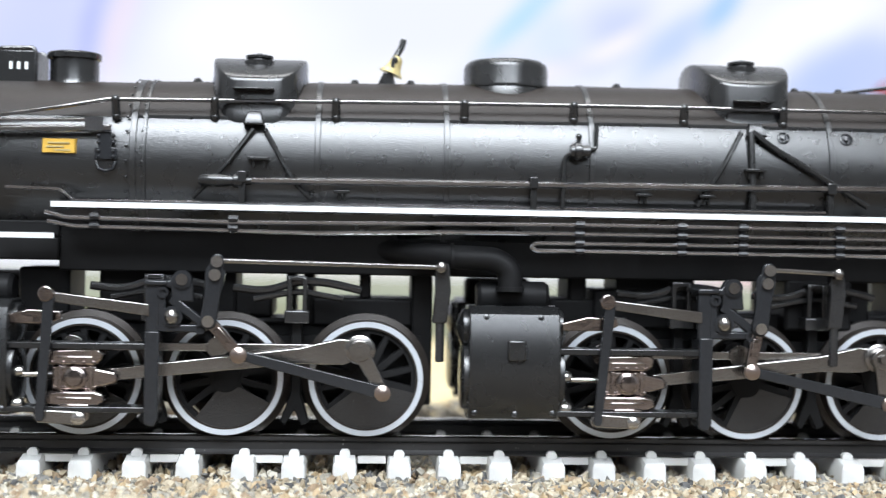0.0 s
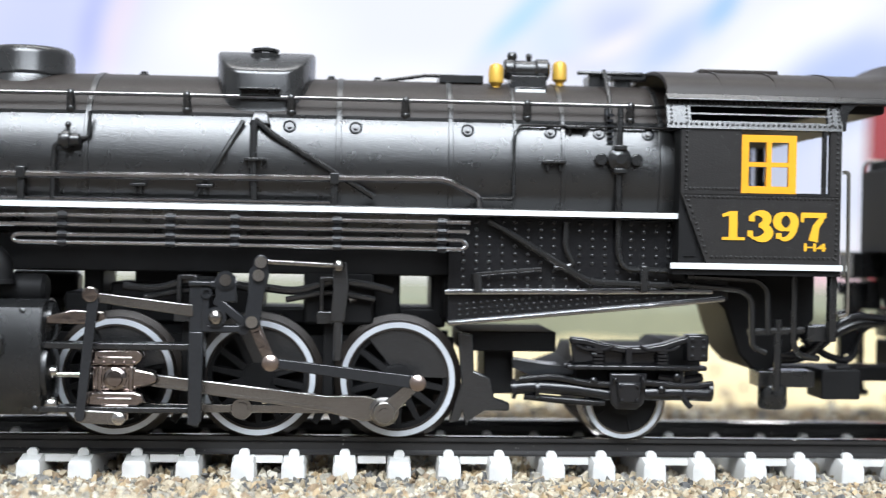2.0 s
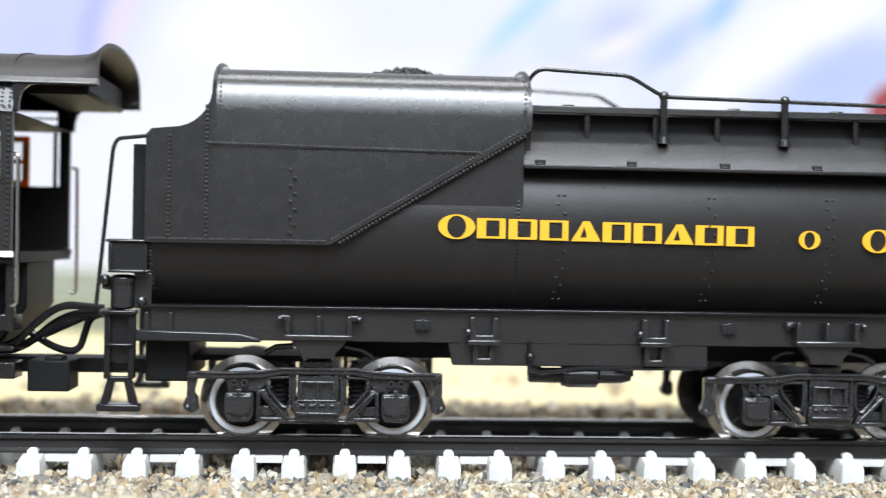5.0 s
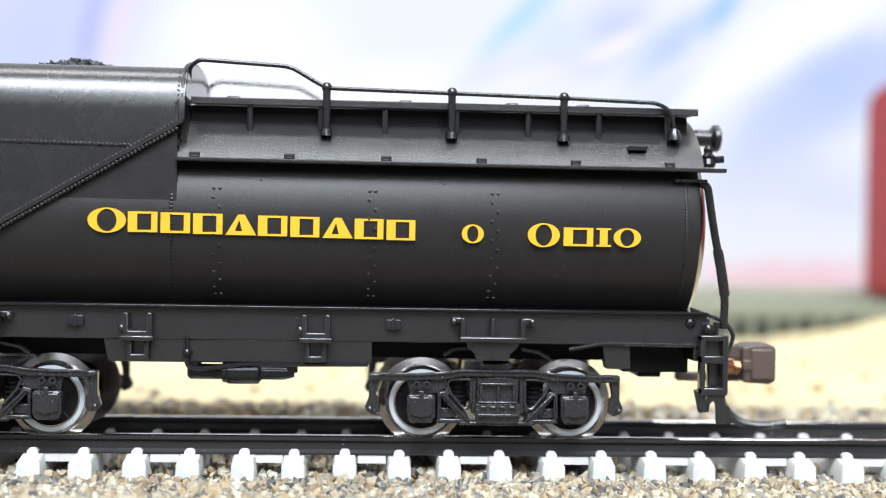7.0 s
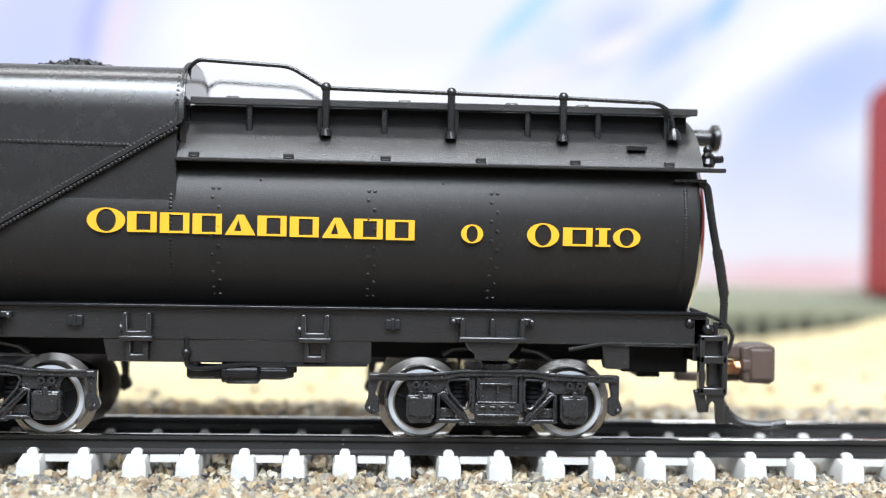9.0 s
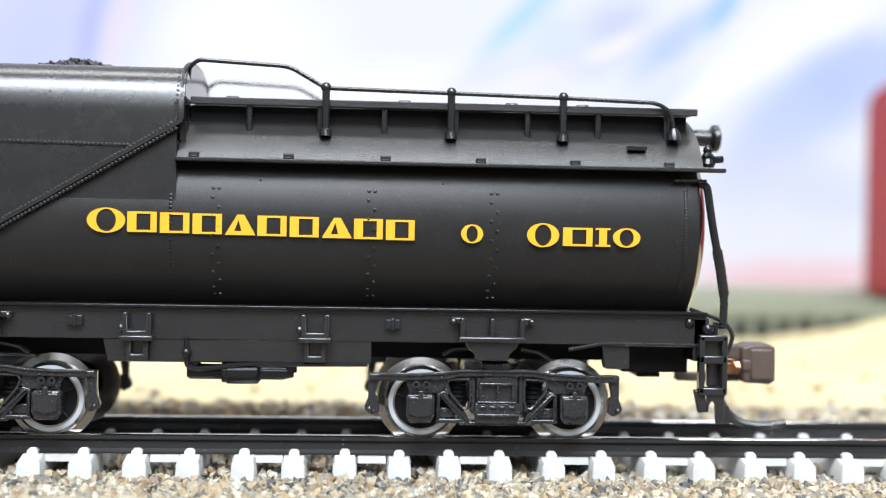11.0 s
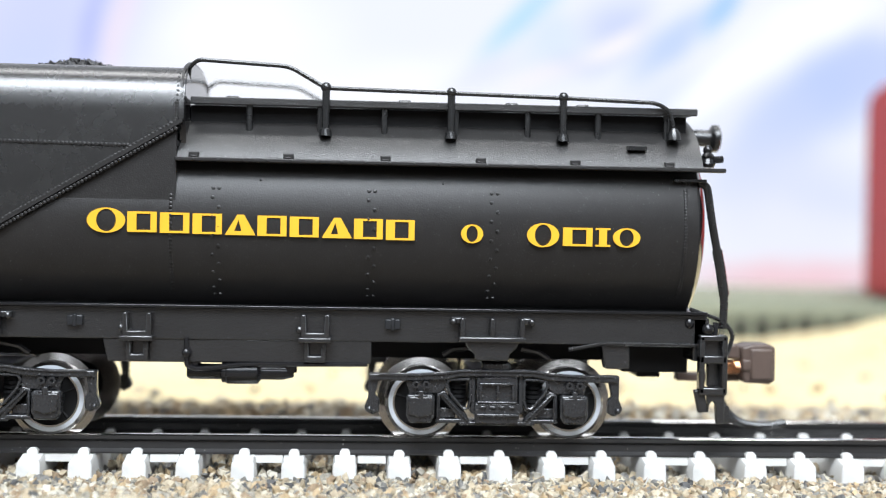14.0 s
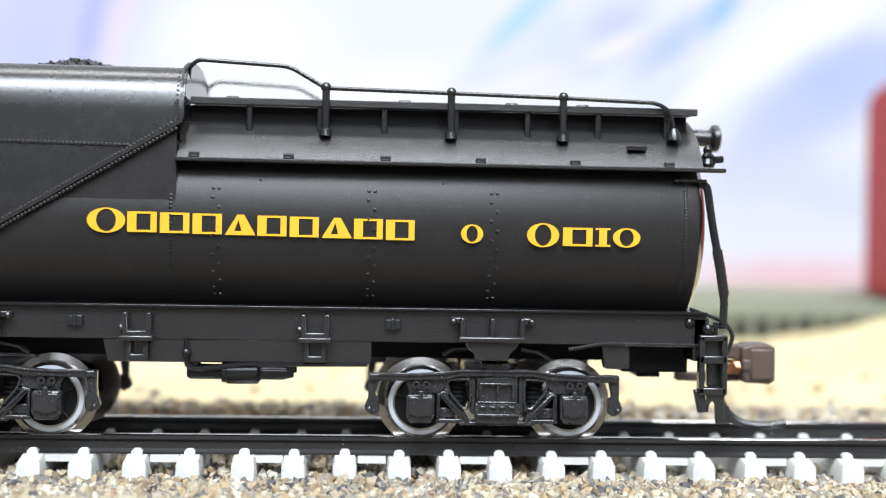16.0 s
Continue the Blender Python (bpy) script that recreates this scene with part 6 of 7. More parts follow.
for k in range(2600):
    x, y = rnd.uniform(85, 108), rnd.uniform(-6.8, 6.8)
    hill = 26.9 + 1.75 * math.exp(-((x - 98.9) / 4.6) ** 2) * math.exp(-(y / 5) ** 2) + .6 * math.exp(-((x - 99) / 8) ** 2)
    q = Euler((rnd.uniform(0, 3), rnd.uniform(0, 3), rnd.uniform(0, 3))).to_matrix()
    n0, sz = len(verts), rnd.uniform(.18, .42)
    for c in cube:
        v = q @ Vector([a * sz * rnd.uniform(.6, 1.1) for a in c])
        verts.append(((x + v.x) * MM, (y + v.y) * MM, (hill + rnd.uniform(-.5, .1) + v.z) * MM))
    faces += [tuple(n0 + a for a in f) for f in quad]
me = bpy.data.meshes.new("coal")
me.from_pydata(verts, [], faces)
me.materials.append(COAL)
ob = new("coal", me)
ob.parent = tender
tagged(ob, "heap of broken black coal", kind="stuff")

# yellow railway name, as plain rings, frames and triangles in place of its letters
name = bpy.data.objects.new("name_marks", None)
scene.collection.objects.link(name)
name.parent = tender
name.matrix_basis = REAR
tagged(name, "row of yellow painted marks along the tank")


def mark(shape, x0, x1, z0, z1):
    bm = mesh()
    y0, y1 = -8.3, -8.0
    w, h = x1 - x0, z1 - z0
    cx, cz = (x0 + x1) / 2, (z0 + z1) / 2
    def band(out, inn):
        loft_ring = [[(a[0], y0, a[1]), (a[0], y1, a[1]), (b[0], y1, b[1]), (b[0], y0, b[1])] for a, b in zip(out, inn)]
        rows = [[bm.verts.new(p) for p in q] for q in loft_ring]
        fs = [bm.faces.new((p[j], q[j], q[(j + 1) % 4], p[(j + 1) % 4])) for p, q in zip(rows, rows[1:] + rows[:1]) for j in range(4)]
        bmesh.ops.recalc_face_normals(bm, faces=fs)

    if shape == "ring":
        n = 28
        turn = [2 * math.pi * k / n for k in range(n)]
        band([(cx + w / 2 * math.cos(a), cz + h / 2 * math.sin(a)) for a in turn], [(cx + (w / 2 - .24 * w) * math.cos(a), cz + (h / 2 - .1) * math.sin(a)) for a in turn])
    elif shape == "peak":
        band([(x0, z0), (x1, z0), (cx + .12 * w, z1), (cx - .1 * w, z1)], [(x0 + .3 * w, z0 + .3), (x1 - .46 * w, z0 + .3), (cx - .05 * w, z1 - .45), (cx - .06 * w, z1 - .4)])
    elif shape == "post":
        prism(bm, [(x0, z0), (x1, z0), (x1, z0 + .14), (cx + .3, z0 + .14), (cx + .3, z1 - .14), (x1, z1 - .14), (x1, z1), (x0, z1), (x0, z1 - .14), (cx - .3, z1 - .14), (cx - .3, z0 + .14), (x0, z0 + .14)], y0, y1)
    else:
        band([(x0, z0), (x1 - .1, z0), (x1 - .1, z1), (x0, z1)], [(x0 + .3 * w, z0 + .16), (x1 - .1 - .2 * w, z0 + .16), (x1 - .1 - .2 * w, z1 - .16), (x0 + .3 * w, z1 - .16)])
    part("mark", bm, YELLOW, name)


mark("ring", 102.1, 104.95, 15.5, 17.4)
row = ["frame", "frame", "frame", "peak", "frame", "frame", "peak", "frame", "frame"]
for k, shape in enumerate(row):
    mark(shape, 105.1 + k * 2.44, 105.1 + k * 2.44 + 2.3, 15.6 - k * .033, 17.15 - k * .033)
mark("ring", 130.4, 132.1, 15.2, 16.65)
mark("ring", 135.5, 138.0, 15.0, 16.85)
mark("frame", 138.3, 140.7, 15.12, 16.55)
mark("post", 140.85, 142.0, 15.12, 16.55)
mark("ring", 142.2, 144.35, 15.08, 16.58)

# frame under the tank
bm = mesh()
prism(bm, [(79.4, 9.9), (149.3, 9.9), (149.3, 7.4), (79.4, 7.4)], -7.0, 7.0)
fr = part("frame", bm, PLASTIC, tender, "glossy black underframe beam", bevel=.1)
# lower beam lengths between the trucks, cut away above the wheels
for x0, x1, zb in ((102.3, 122.9, 5.65), (140.9, 143.2, 5.5)):
    for s in (-1, 1):
        bm = mesh()
        prism(bm, [(x0, 7.5), (x1, 7.5), (x1, zb), (x0 + .4, zb)], *sorted((s * 6.9, s * 5.6)))
        part("lower_beam", bm, PLASTIC, fr, bevel=.12)
bm = mesh()
box(bm, 80.0, 91.0, -3.6, 3.6, 5.5, 5.95)
box(bm, 91.0, 143.3, -3.6, 3.6, 5.9, 7.5)
part("centre_sill", bm, SHADOW, fr)
bm = mesh()
box(bm, 79.2, 149.2, -7.45, 7.45, 9.85, 10.1)
part("frame_flange", bm, GLOSS, fr, bevel=.06)
bm = mesh()
box(bm, 80, 148, -4.0, 4.0, 10, 11.4)
part("tank_cradle", bm, SHADOW, fr)
for x in (104.7, 118.2):
    bm = mesh()
    prism(bm, [(x - .75, 9.5), (x - .35, 9.5), (x - .3, 8.1), (x + 1.0, 8.1), (x + 1.05, 9.5), (x + 1.45, 9.5), (x + 1.45, 7.5), (x - .75, 7.5)], -7.9, -6.9)
    box(bm, x - .95, x + 1.6, -8.15, -6.9, 7.35, 7.75)
    prism(bm, [(x - .5, 7.4), (x - .1, 7.4), (x - .1, 6.3), (x + .8, 6.3), (x + .8, 7.4), (x + 1.2, 7.4), (x + 1.2, 5.8), (x - .5, 5.8)], -7.6, -6.9)
    ball(bm, (x - .85, -7.6, 8.3), .3)
    part("body_bracket", bm, PLASTIC, fr, bevel=.1)
for x in (100.3, 124.5):
    bm = mesh()
    box(bm, x - .6, x + .6, -7.35, -6.9, 8.4, 9.2)
    box(bm, x - .15, x + .15, -7.45, -6.9, 8.3, 9.3)
    part("bolt_plate", bm, GREYPLASTIC, fr, bevel=.08)
for c in (92.3, 132.2):
    bm = mesh()
    prism(bm, [(c - 2.2, 7.7), (c + 2.2, 7.7), (c + 1.9, 7.1), (c + 1.35, 6.6), (c + 1.3, 6.1), (c - 1.3, 6.1), (c - 1.35, 6.6), (c - 1.9, 7.1)], -7.9, -6.5)
    box(bm, c - 2.6, c + 2.6, -8.3, -6.5, 7.55, 8.0)
    for dx in (-2.55, -.22, 2.1):
        prism(bm, [(c + dx, 7.9), (c + dx + .45, 7.9), (c + dx + .4, 9.45), (c + dx + .05, 9.45)], -8.1, -6.9)
    box(bm, c - 3.2, c - 2.3, -7.5, -6.9, 8.9, 9.45)
    box(bm, c + 2.3, c + 3.3, -7.5, -6.9, 8.9, 9.45)
    ball(bm, (c - 3.0, -7.5, 9.1), .3)
    ball(bm, (c + 3.1, -7.5, 9.1), .3)
    part("body_bolster", bm, PLASTIC, fr, bevel=.12)
# brake cylinder hung below the frame
bm = mesh()
lathe(bm, [(.45, 0), (.6, .2), (.6, 2.6), (.85, 2.7), (.85, 3.0), (.95, 3.1), (.95, 5.4), (.7, 5.6), (.6, 5.7), (.6, 7.4), (.4, 8.2)], (108.7, -6.2, 4.9), (1, 0, 0), 20)
for x in (109.2, 116.6):
    rod(bm, (x, -6.2, 4.9), (x, -6.2, 6.4), .55, 12)
part("brake_cylinder", bm, GLOSS, fr, "glossy black brake cylinder")
bm = mesh()
tube(bm, [(108.7, -7.2, 7.6), (108.75, -7.25, 5.4), (109.6, -7.2, 5.15), (113, -7.1, 5.55), (122.6, -7.1, 5.65)], .17, soft=.3)
ball(bm, (108.75, -7.25, 6.4), .38)
part("train_pipe", bm, GLOSS, fr)
bm = mesh()
prism(bm, [(78.0, 7.3), (87.9, 7.3), (87.9, 7.55), (86.2, 8.0), (78.0, 8.15)], -7.6, -6.9)
part("step_bar", bm, GREYPLASTIC, fr, bevel=.15)
bm = mesh()
tube(bm, [(138.3, -7.1, 7.0), (141, -7.1, 7.5), (148.6, -7.1, 7.45)], .16)
part("brake_rod", bm, BLACK, fr)
bm = mesh()
box(bm, 144.0, 149.4, -4, 4, 5.0, 7.4)
box(bm, 145.5, 147.4, -3, 3, 4.5, 5.1)
part("coupler_pocket", bm, SHADOW, fr, bevel=.1, place=REAR)


def truck(c):
    tk = bpy.data.objects.new("truck", None)
    scene.collection.objects.link(tk)
    tk.parent = tender
    tagged(tk, "black four-wheel truck with cast side frames")
    for s in (-1, 1):
        y0, y1 = sorted((s * 7.0, s * 6.2))
        ya, yb = sorted((s * 7.5, s * 6.4))
        bm = mesh()
        prism(bm, [(c - 10.0, 5.0), (c - 6.5, 4.98), (c - 4.3, 5.1), (c - 2.8, 5.34), (c + 2.8, 5.34), (c + 4.3, 5.1), (c + 6.5, 4.98), (c + 9.6, 5.0),
                   (c + 9.6, 4.45), (c + 6.5, 4.42), (c + 4.3, 4.5), (c + 2.8, 4.8), (c - 2.8, 4.8), (c - 4.3, 4.5), (c - 6.5, 4.42), (c - 10.0, 4.45)], ya + (.2 if s < 0 else 0), yb - (.2 if s > 0 else 0))
        sf = part("side_frame", bm, CASTBLACK, tk, "cast black side frame", bevel=.12)
        bm = mesh()
        tube(bm, [(c - 9.3, s * 7.32, 4.93), (c - 6.5, s * 7.32, 4.9), (c - 4.3, s * 7.32, 5.02), (c - 2.8, s * 7.32, 5.25), (c + 2.8, s * 7.32, 5.25), (c + 4.3, s * 7.32, 5.02), (c + 6.5, s * 7.32, 4.9), (c + 9.0, s * 7.32, 4.93)], .11)
        part("top_bead", bm, CASTBLACK, sf)
        for d in (-1, 1):
            bm = mesh()
            # plate above the journal box
            prism(bm, [(c + d * 7.3, 4.6), (c + d * 3.95, 4.75), (c + d * 3.95, 4.0), (c + d * 4.5, 3.45), (c + d * 6.9, 3.4), (c + d * 7.0, 4.0)], y0, y1)
            # diagonal strut and inner post
            prism(bm, [(c + d * 4.75, 3.5), (c + d * 4.05, 3.7), (c + d * 3.75, 3.1), (c + d * 2.45, 2.0), (c + d * 2.0, 1.15), (c + d * 2.6, 1.12)], y0, y1)
            prism(bm, [(c + d * 2.1, 4.9), (c + d * 1.7, 4.9), (c + d * 1.7, 1.8), (c + d * 2.1, 2.0)], y0, y1)
            # outer post of the pedestal and foot strap
            prism(bm, [(c + d * 4.72, 3.5), (c + d * 4.42, 3.5), (c + d * 4.42, 1.3), (c + d * 4.72, 1.3)], y0, y1)
            box(bm, min(c + d * 2.6, c + d * 4.8), max(c + d * 2.6, c + d * 4.8), y0, y1, 1.15, 1.5)
            box(bm, min(c + d * 3.2, c + d * 4.6), max(c + d * 3.2, c + d * 4.6), min(s * 6.5, s * 6.2), max(s * 6.5, s * 6.2), 1.5, 2.3)
            part("truss", bm, CASTBLACK, sf, bevel=.1)
            bm = mesh()
            tube(bm, [(c + d * q, s * 7.1, z) for q, z in ((3.8, 4.55), (2.2, 4.6), (2.12, 4.4), (2.1, 2.9), (2.3, 2.35), (2.65, 2.3), (3.0, 2.65), (3.7, 3.5), (3.98, 4.2), (3.8, 4.55))], .12)
            part("window_bead", bm, CASTBLACK, sf)
            bm = mesh()
            tube(bm, [(c + d * q, s * 7.05, z) for q, z in ((4.65, 1.6), (4.62, 3.3), (4.3, 3.42), (3.4, 2.5), (2.3, 1.4))], .1)
            part("strut_bead", bm, CASTBLACK, sf)
            bm = mesh()
            e = 10.05 if d < 0 else 9.65
            prism(bm, [(c + d * (e - .9), 5.0), (c + d * e, 4.95), (c + d * e, 3.1), (c + d * (e + .3), 2.35), (c + d * (e + .15), 2.0), (c + d * (e - .4), 1.75), (c + d * (e - .9), 2.0), (c + d * (e - .85), 3.0), (c + d * (e - .55), 3.3)], y0, y1)
            ball(bm, (c + d * (e - .1), s * 7.1, 2.2), .26)
            part("end_post", bm, CASTBLACK, sf, bevel=.12)
            bm = mesh()
            # coils in the shade black, so the frame windows stay dark
            for k in range(7):
                ring(bm, (c + d * 3.05, s * 5.5, 2.3 + k * .36), (0, 0, 1), .35, .75, .26, 14)
            part("spring", bm, SHADOW, sf)
            bm = mesh()
            prism(bm, [(c + d * 6.0 - 1.1, 3.25), (c + d * 6.0 - .95, 3.45), (c + d * 6.0 + .95, 3.45), (c + d * 6.0 + 1.1, 3.25), (c + d * 6.0 + 1.1, 1.75), (c + d * 6.0 + .8, 1.2), (c + d * 6.0 - .8, 1.2), (c + d * 6.0 - 1.1, 1.75)], *sorted((s * 7.6, s * 6.4)))
            jb = part("journal_box", bm, CASTBLACK, sf, bevel=.15)
            bm = mesh()
            prism(bm, [(c + d * 6.0 - .98, 3.3), (c + d * 6.0 + .98, 3.3), (c + d * 6.0 + .9, 1.9), (c + d * 6.0, 1.65), (c + d * 6.0 - .9, 1.9)], *sorted((s * 7.85, s * 7.5)))
            part("box_lid", bm, CASTBLACK, sf, bevel=.12)
            bm = mesh()
            box(bm, c + d * 6.0 - .2, c + d * 6.0 + .2, min(s * 7.9, s * 7.0), max(s * 7.9, s * 7.0), 3.2, 3.75)
            rod(bm, (c + d * 6.0 - .5, s * 7.75, 3.35), (c + d * 6.0 + .5, s * 7.75, 3.35), .14, 8)
            part("lid_hinge", bm, CASTBLACK, sf, bevel=.06)
            for dx in (-.38, .42):
                bm = mesh()
                ring(bm, (c + d * 6.0 + dx, s * 7.3, 4.2), (0, s, 0), .14, .29, .25, 14)
                part("bolt", bm, CASTBLACK, sf)
        bm = mesh()
        box(bm, c - 3.0, c + 3.0, y0, y1, .98, 1.3)
        part("bottom_bar", bm, CASTBLACK, sf, bevel=.1)
        bm = mesh()
        box(bm, c - 1.6, c + 1.6, min(s * 7.1, s * 6.3), max(s * 7.1, s * 6.3), 1.4, 4.75)
        for q in ((-1.45, -1.2), (-.1, .1), (1.1, 1.35)):
            box(bm, c + q[0], c + q[1], min(s * 7.5, s * 7.0), max(s * 7.5, s * 7.0), 2.9, 4.35)
        box(bm, c - 1.45, c + 1.35, min(s * 7.52, s * 7.0), max(s * 7.52, s * 7.0), 4.15, 4.38)
        box(bm, c - 1.6, c + 1.5, min(s * 7.55, s * 7.0), max(s * 7.55, s * 7.0), 2.75, 2.95)
        for k in range(4):
            box(bm, c - 1.4 + k * .75, c - .9 + k * .75, min(s * 7.62, s * 7.2), max(s * 7.62, s * 7.2), 2.35, 2.6)
        prism(bm, [(c - 1.75, 2.75), (c + 1.75, 2.75), (c + 1.8, 2.0), (c + 1.6, 1.2), (c - 1.7, 1.2), (c - 1.8, 2.0)], *sorted((s * 7.45, s * 6.5)))
        box(bm, c - 1.65, c + 1.6, min(s * 7.75, s * 7.2), max(s * 7.75, s * 7.2), 1.75, 2.0)
        part("bolster_end", bm, CASTBLACK, sf, bevel=.08)
        bm = mesh()
        box(bm, c - 1.15, c + 1.05, min(s * 7.0, s * 5.0), max(s * 7.0, s * 5.0), 5.2, 5.95)
        part("centre_pad", bm, CASTBLACK, sf, bevel=.2)
    bm = mesh()
    box(bm, c - 1.6, c + 1.6, -6.3, 6.3, 2.2, 4.8)
    part("bolster", bm, SHADOW, tk, bevel=.15)
    bm = mesh()
    tube(bm, [(c - 4.2, -5.5, 6.3), (c - 3.4, -5.5, 6.8), (c - 2, -5.5, 6.9)], .25)
    tube(bm, [(c + 2, -5.5, 6.9), (c + 3.4, -5.5, 6.6), (c + 4.2, -5.5, 6.1)], .25)
    part("brake_lever", bm, PLASTIC, tk)
    for d in (-1, 1):
        plain_wheelset(tender, c + d * 5.87, 2.62, 2.6, 5.7, STEEL, .84)


truck(92.3)
truck(132.75)

# front end: steps, ladder, footplate fittings
def span(bm, x0, x1, sd, ya, yb, z0, z1):
    return box(bm, x0, x1, *sorted((sd * ya, sd * yb)), z0, z1)


for sd in (-1, 1):
    bm = mesh()
    span(bm, 76.5, 79.3, sd, 8.2, 5.2, 12.7, 14.9)
    span(bm, 76.2, 79.3, sd, 8.4, 5.0, 14.8, 15.05)
    span(bm, 76.4, 76.7, sd, 8.35, 8.1, 12.7, 14.8)
    span(bm, 76.4, 79.2, sd, 8.4, 8.0, 12.5, 12.75)
    part("front_box", bm, BLACK, tender, bevel=.12)
    bm = mesh()
    lathe(bm, [(.7, 0), (.9, .15), (.9, 1.9), (1.0, 2.0), (1.0, 2.4), (.75, 2.6), (.3, 2.65)], (77.3, sd * 7.0, 9.7), (0, 0, 1), 20)
    tube(bm, [(75.6, sd * 6.9, 9.3), (76.6, sd * 6.9, 9.5), (77.3, sd * 6.9, 9.9)], .35, 10)
    tube(bm, [(75.7, sd * 6.6, 11.5), (77, sd * 6.6, 11.3)], .3, 10)
    span(bm, 78.2, 79.5, sd, 7.2, 6.0, 9.8, 12.5)
    ball(bm, (76.0, sd * 7.1, 11.9), .45)
    ball(bm, (78.8, sd * 7.3, 10.3), .4)
    part("stoker_valve", bm, PLASTIC, tender, "small black valve body", bevel=.08)
    bm = mesh()
    span(bm, 76.1, 76.6, sd, 7.9, 6.9, 4.4, 9.6)
    span(bm, 77.9, 78.4, sd, 7.9, 6.9, 4.4, 9.6)
    span(bm, 76.4, 78.1, sd, 7.5, 6.9, 5.6, 9.4)
    span(bm, 76.0, 78.5, sd, 8.2, 6.9, 9.3, 9.65)
    span(bm, 76.2, 78.3, sd, 8.2, 6.9, 6.9, 7.15)
    part("cab_step", bm, GLOSS, tender, "black cab step bracket", bevel=.12)
    bm = mesh()
    yy = sorted((sd * 7.7, sd * 7.1))
    prism(bm, [(76.4, 4.6), (77.0, 4.6), (76.55, 2.6), (75.75, 2.2)], *yy)
    prism(bm, [(77.5, 4.6), (78.1, 4.6), (78.75, 2.2), (77.95, 2.6)], *yy)
    prism(bm, [(76.5, 4.6), (78.0, 4.6), (77.8, 4.15), (76.7, 4.15)], *yy)
    span(bm, 75.6, 78.85, sd, 8.0, 6.8, 1.95, 2.5)
    part("stirrup", bm, GLOSS, tender, "open black stirrup step", bevel=.12)
    bm = mesh()
    span(bm, 79.0, 79.35, sd, 7.4, 6.9, 8.1, 9.5)
    span(bm, 80.8, 81.15, sd, 7.4, 6.9, 8.1, 9.5)
    part("frame_post", bm, PLASTIC, tender, bevel=.05)
bm = mesh()
tube(bm, [(79.4, -8.3, 22.9), (77.0, -8.5, 22.6), (76.7, -8.5, 21.9), (75.6, -8.4, 10.0)], .16, soft=.5)
part("grab_iron", bm, BLACK, tender)
bm = mesh()
tube(bm, [(80.0, 7.5, 23.4), (78.7, 7.7, 23.3), (78.3, 7.7, 22.8), (78.4, 7.7, 11.0)], .16, soft=.5)
part("grab_iron", bm, STEEL, tender)
bm = mesh()
box(bm, 78.0, 79.7, -7.4, 7.4, 15, 22.3)
for z in spread(7, 15.6, 21.6):
    box(bm, 77.9, 78.05, -6.9, -4.5, z, z + .3)
part("front_gate", bm, SHADOW, tender, bevel=.1)
bm = mesh()
box(bm, 78.8, 82.2, -5.5, 5.5, 4.0, 7.3)
part("drawbar_pocket", bm, SHADOW, tender, bevel=.2)

# rear end: light, valve, hose, steps, coupler
bm = mesh()
lathe(bm, [(.7, 0), (.7, 1.5), (1.0, 1.7), (1.15, 1.8), (1.15, 2.2), (.95, 2.35), (.7, 2.3)], (150.4, 0, 24.4), (1, 0, 0), 24)
box(bm, 149, 150.8, -.5, .5, 22.5, 25.0)
part("rear_lamp", bm, BLACK, tender, "small black backup lamp", place=REAR)
bm = mesh()
lathe(bm, [(.5, 0), (.62, .3), (.45, .7), (.55, .9), (.3, 1.2)], (150.0, -6.6, 21.5), (0, 0, 1), 12)
tube(bm, [(149.0, -6.6, 22.0), (151.2, -6.6, 22.2)], .3)
ball(bm, (150.0, -6.6, 22.9), .4)
part("filler_valve", bm, GLOSS, tender, place=REAR)
bm = mesh()
box(bm, 147.0, 149.6, -8.0, -6.4, 20.25, 20.5)
rod(bm, (148.2, -7.2, 19.6), (148.2, -7.2, 20.3), .35, 10)
part("valve_shelf", bm, BLACK, tender, bevel=.06, place=REAR)
bm = mesh()
tube(bm, [(149.2, -7.2, 20.3), (149.8, -7.3, 20.0), (150.4, -7.2, 16.5), (151.1, -7.0, 13.5), (151.5, -6.9, 11.2), (151.4, -6.9, 8.8)], .32, 10, soft=1.1)
part("rear_hose", bm, BLACK, tender, "black hose hanging at the tank end", place=REAR)
bm = mesh()
tube(bm, [(150.75, -7.1, 15.0), (151.07, -7.02, 13.6), (151.45, -6.92, 11.4)], .4, 10)
part("hose_sleeve", bm, BLACK, tender, place=REAR)
bm = mesh()
tube(bm, [(144.6, -6.9, 22.6), (146.8, -7.1, 22.4), (147.3, -7.0, 22.55)], .12)
box(bm, 143.4, 144.9, -7.5, -6.8, 22.7, 23.0)
part("rear_grab", bm, BLACK, tender, place=REAR)
bm = mesh()
for b in ((149.3, 149.75, 3.7, 8.3), (151.1, 151.55, 3.7, 8.3), (149.3, 151.5, 7.85, 8.35), (149.3, 151.5, 6.1, 6.75), (149.3, 151.5, 3.6, 4.25)):
    box(bm, b[0], b[1], -8.0, -7.1, b[2], b[3])
box(bm, 149.5, 151.4, -7.3, -6.6, 6.3, 8.2)
box(bm, 150.2, 151.3, -7.0, -6.4, 4.2, 6.5)
part("rear_step", bm, PLASTIC, tender, "black rear corner step", bevel=.12, place=REAR)
bm = mesh()
prism(bm, [(149, 4.0), (149.8, 4.0), (150.1, 2.3), (149.4, 2.2)], -7.7, -7.1)
prism(bm, [(150, 3.8), (151.4, 3.8), (151.4, 1.5), (150.8, 1.3), (150.7, 2.9), (150.45, 3.2), (150.2, 2.9), (150.1, 2.2)], -7.8, -7.2)
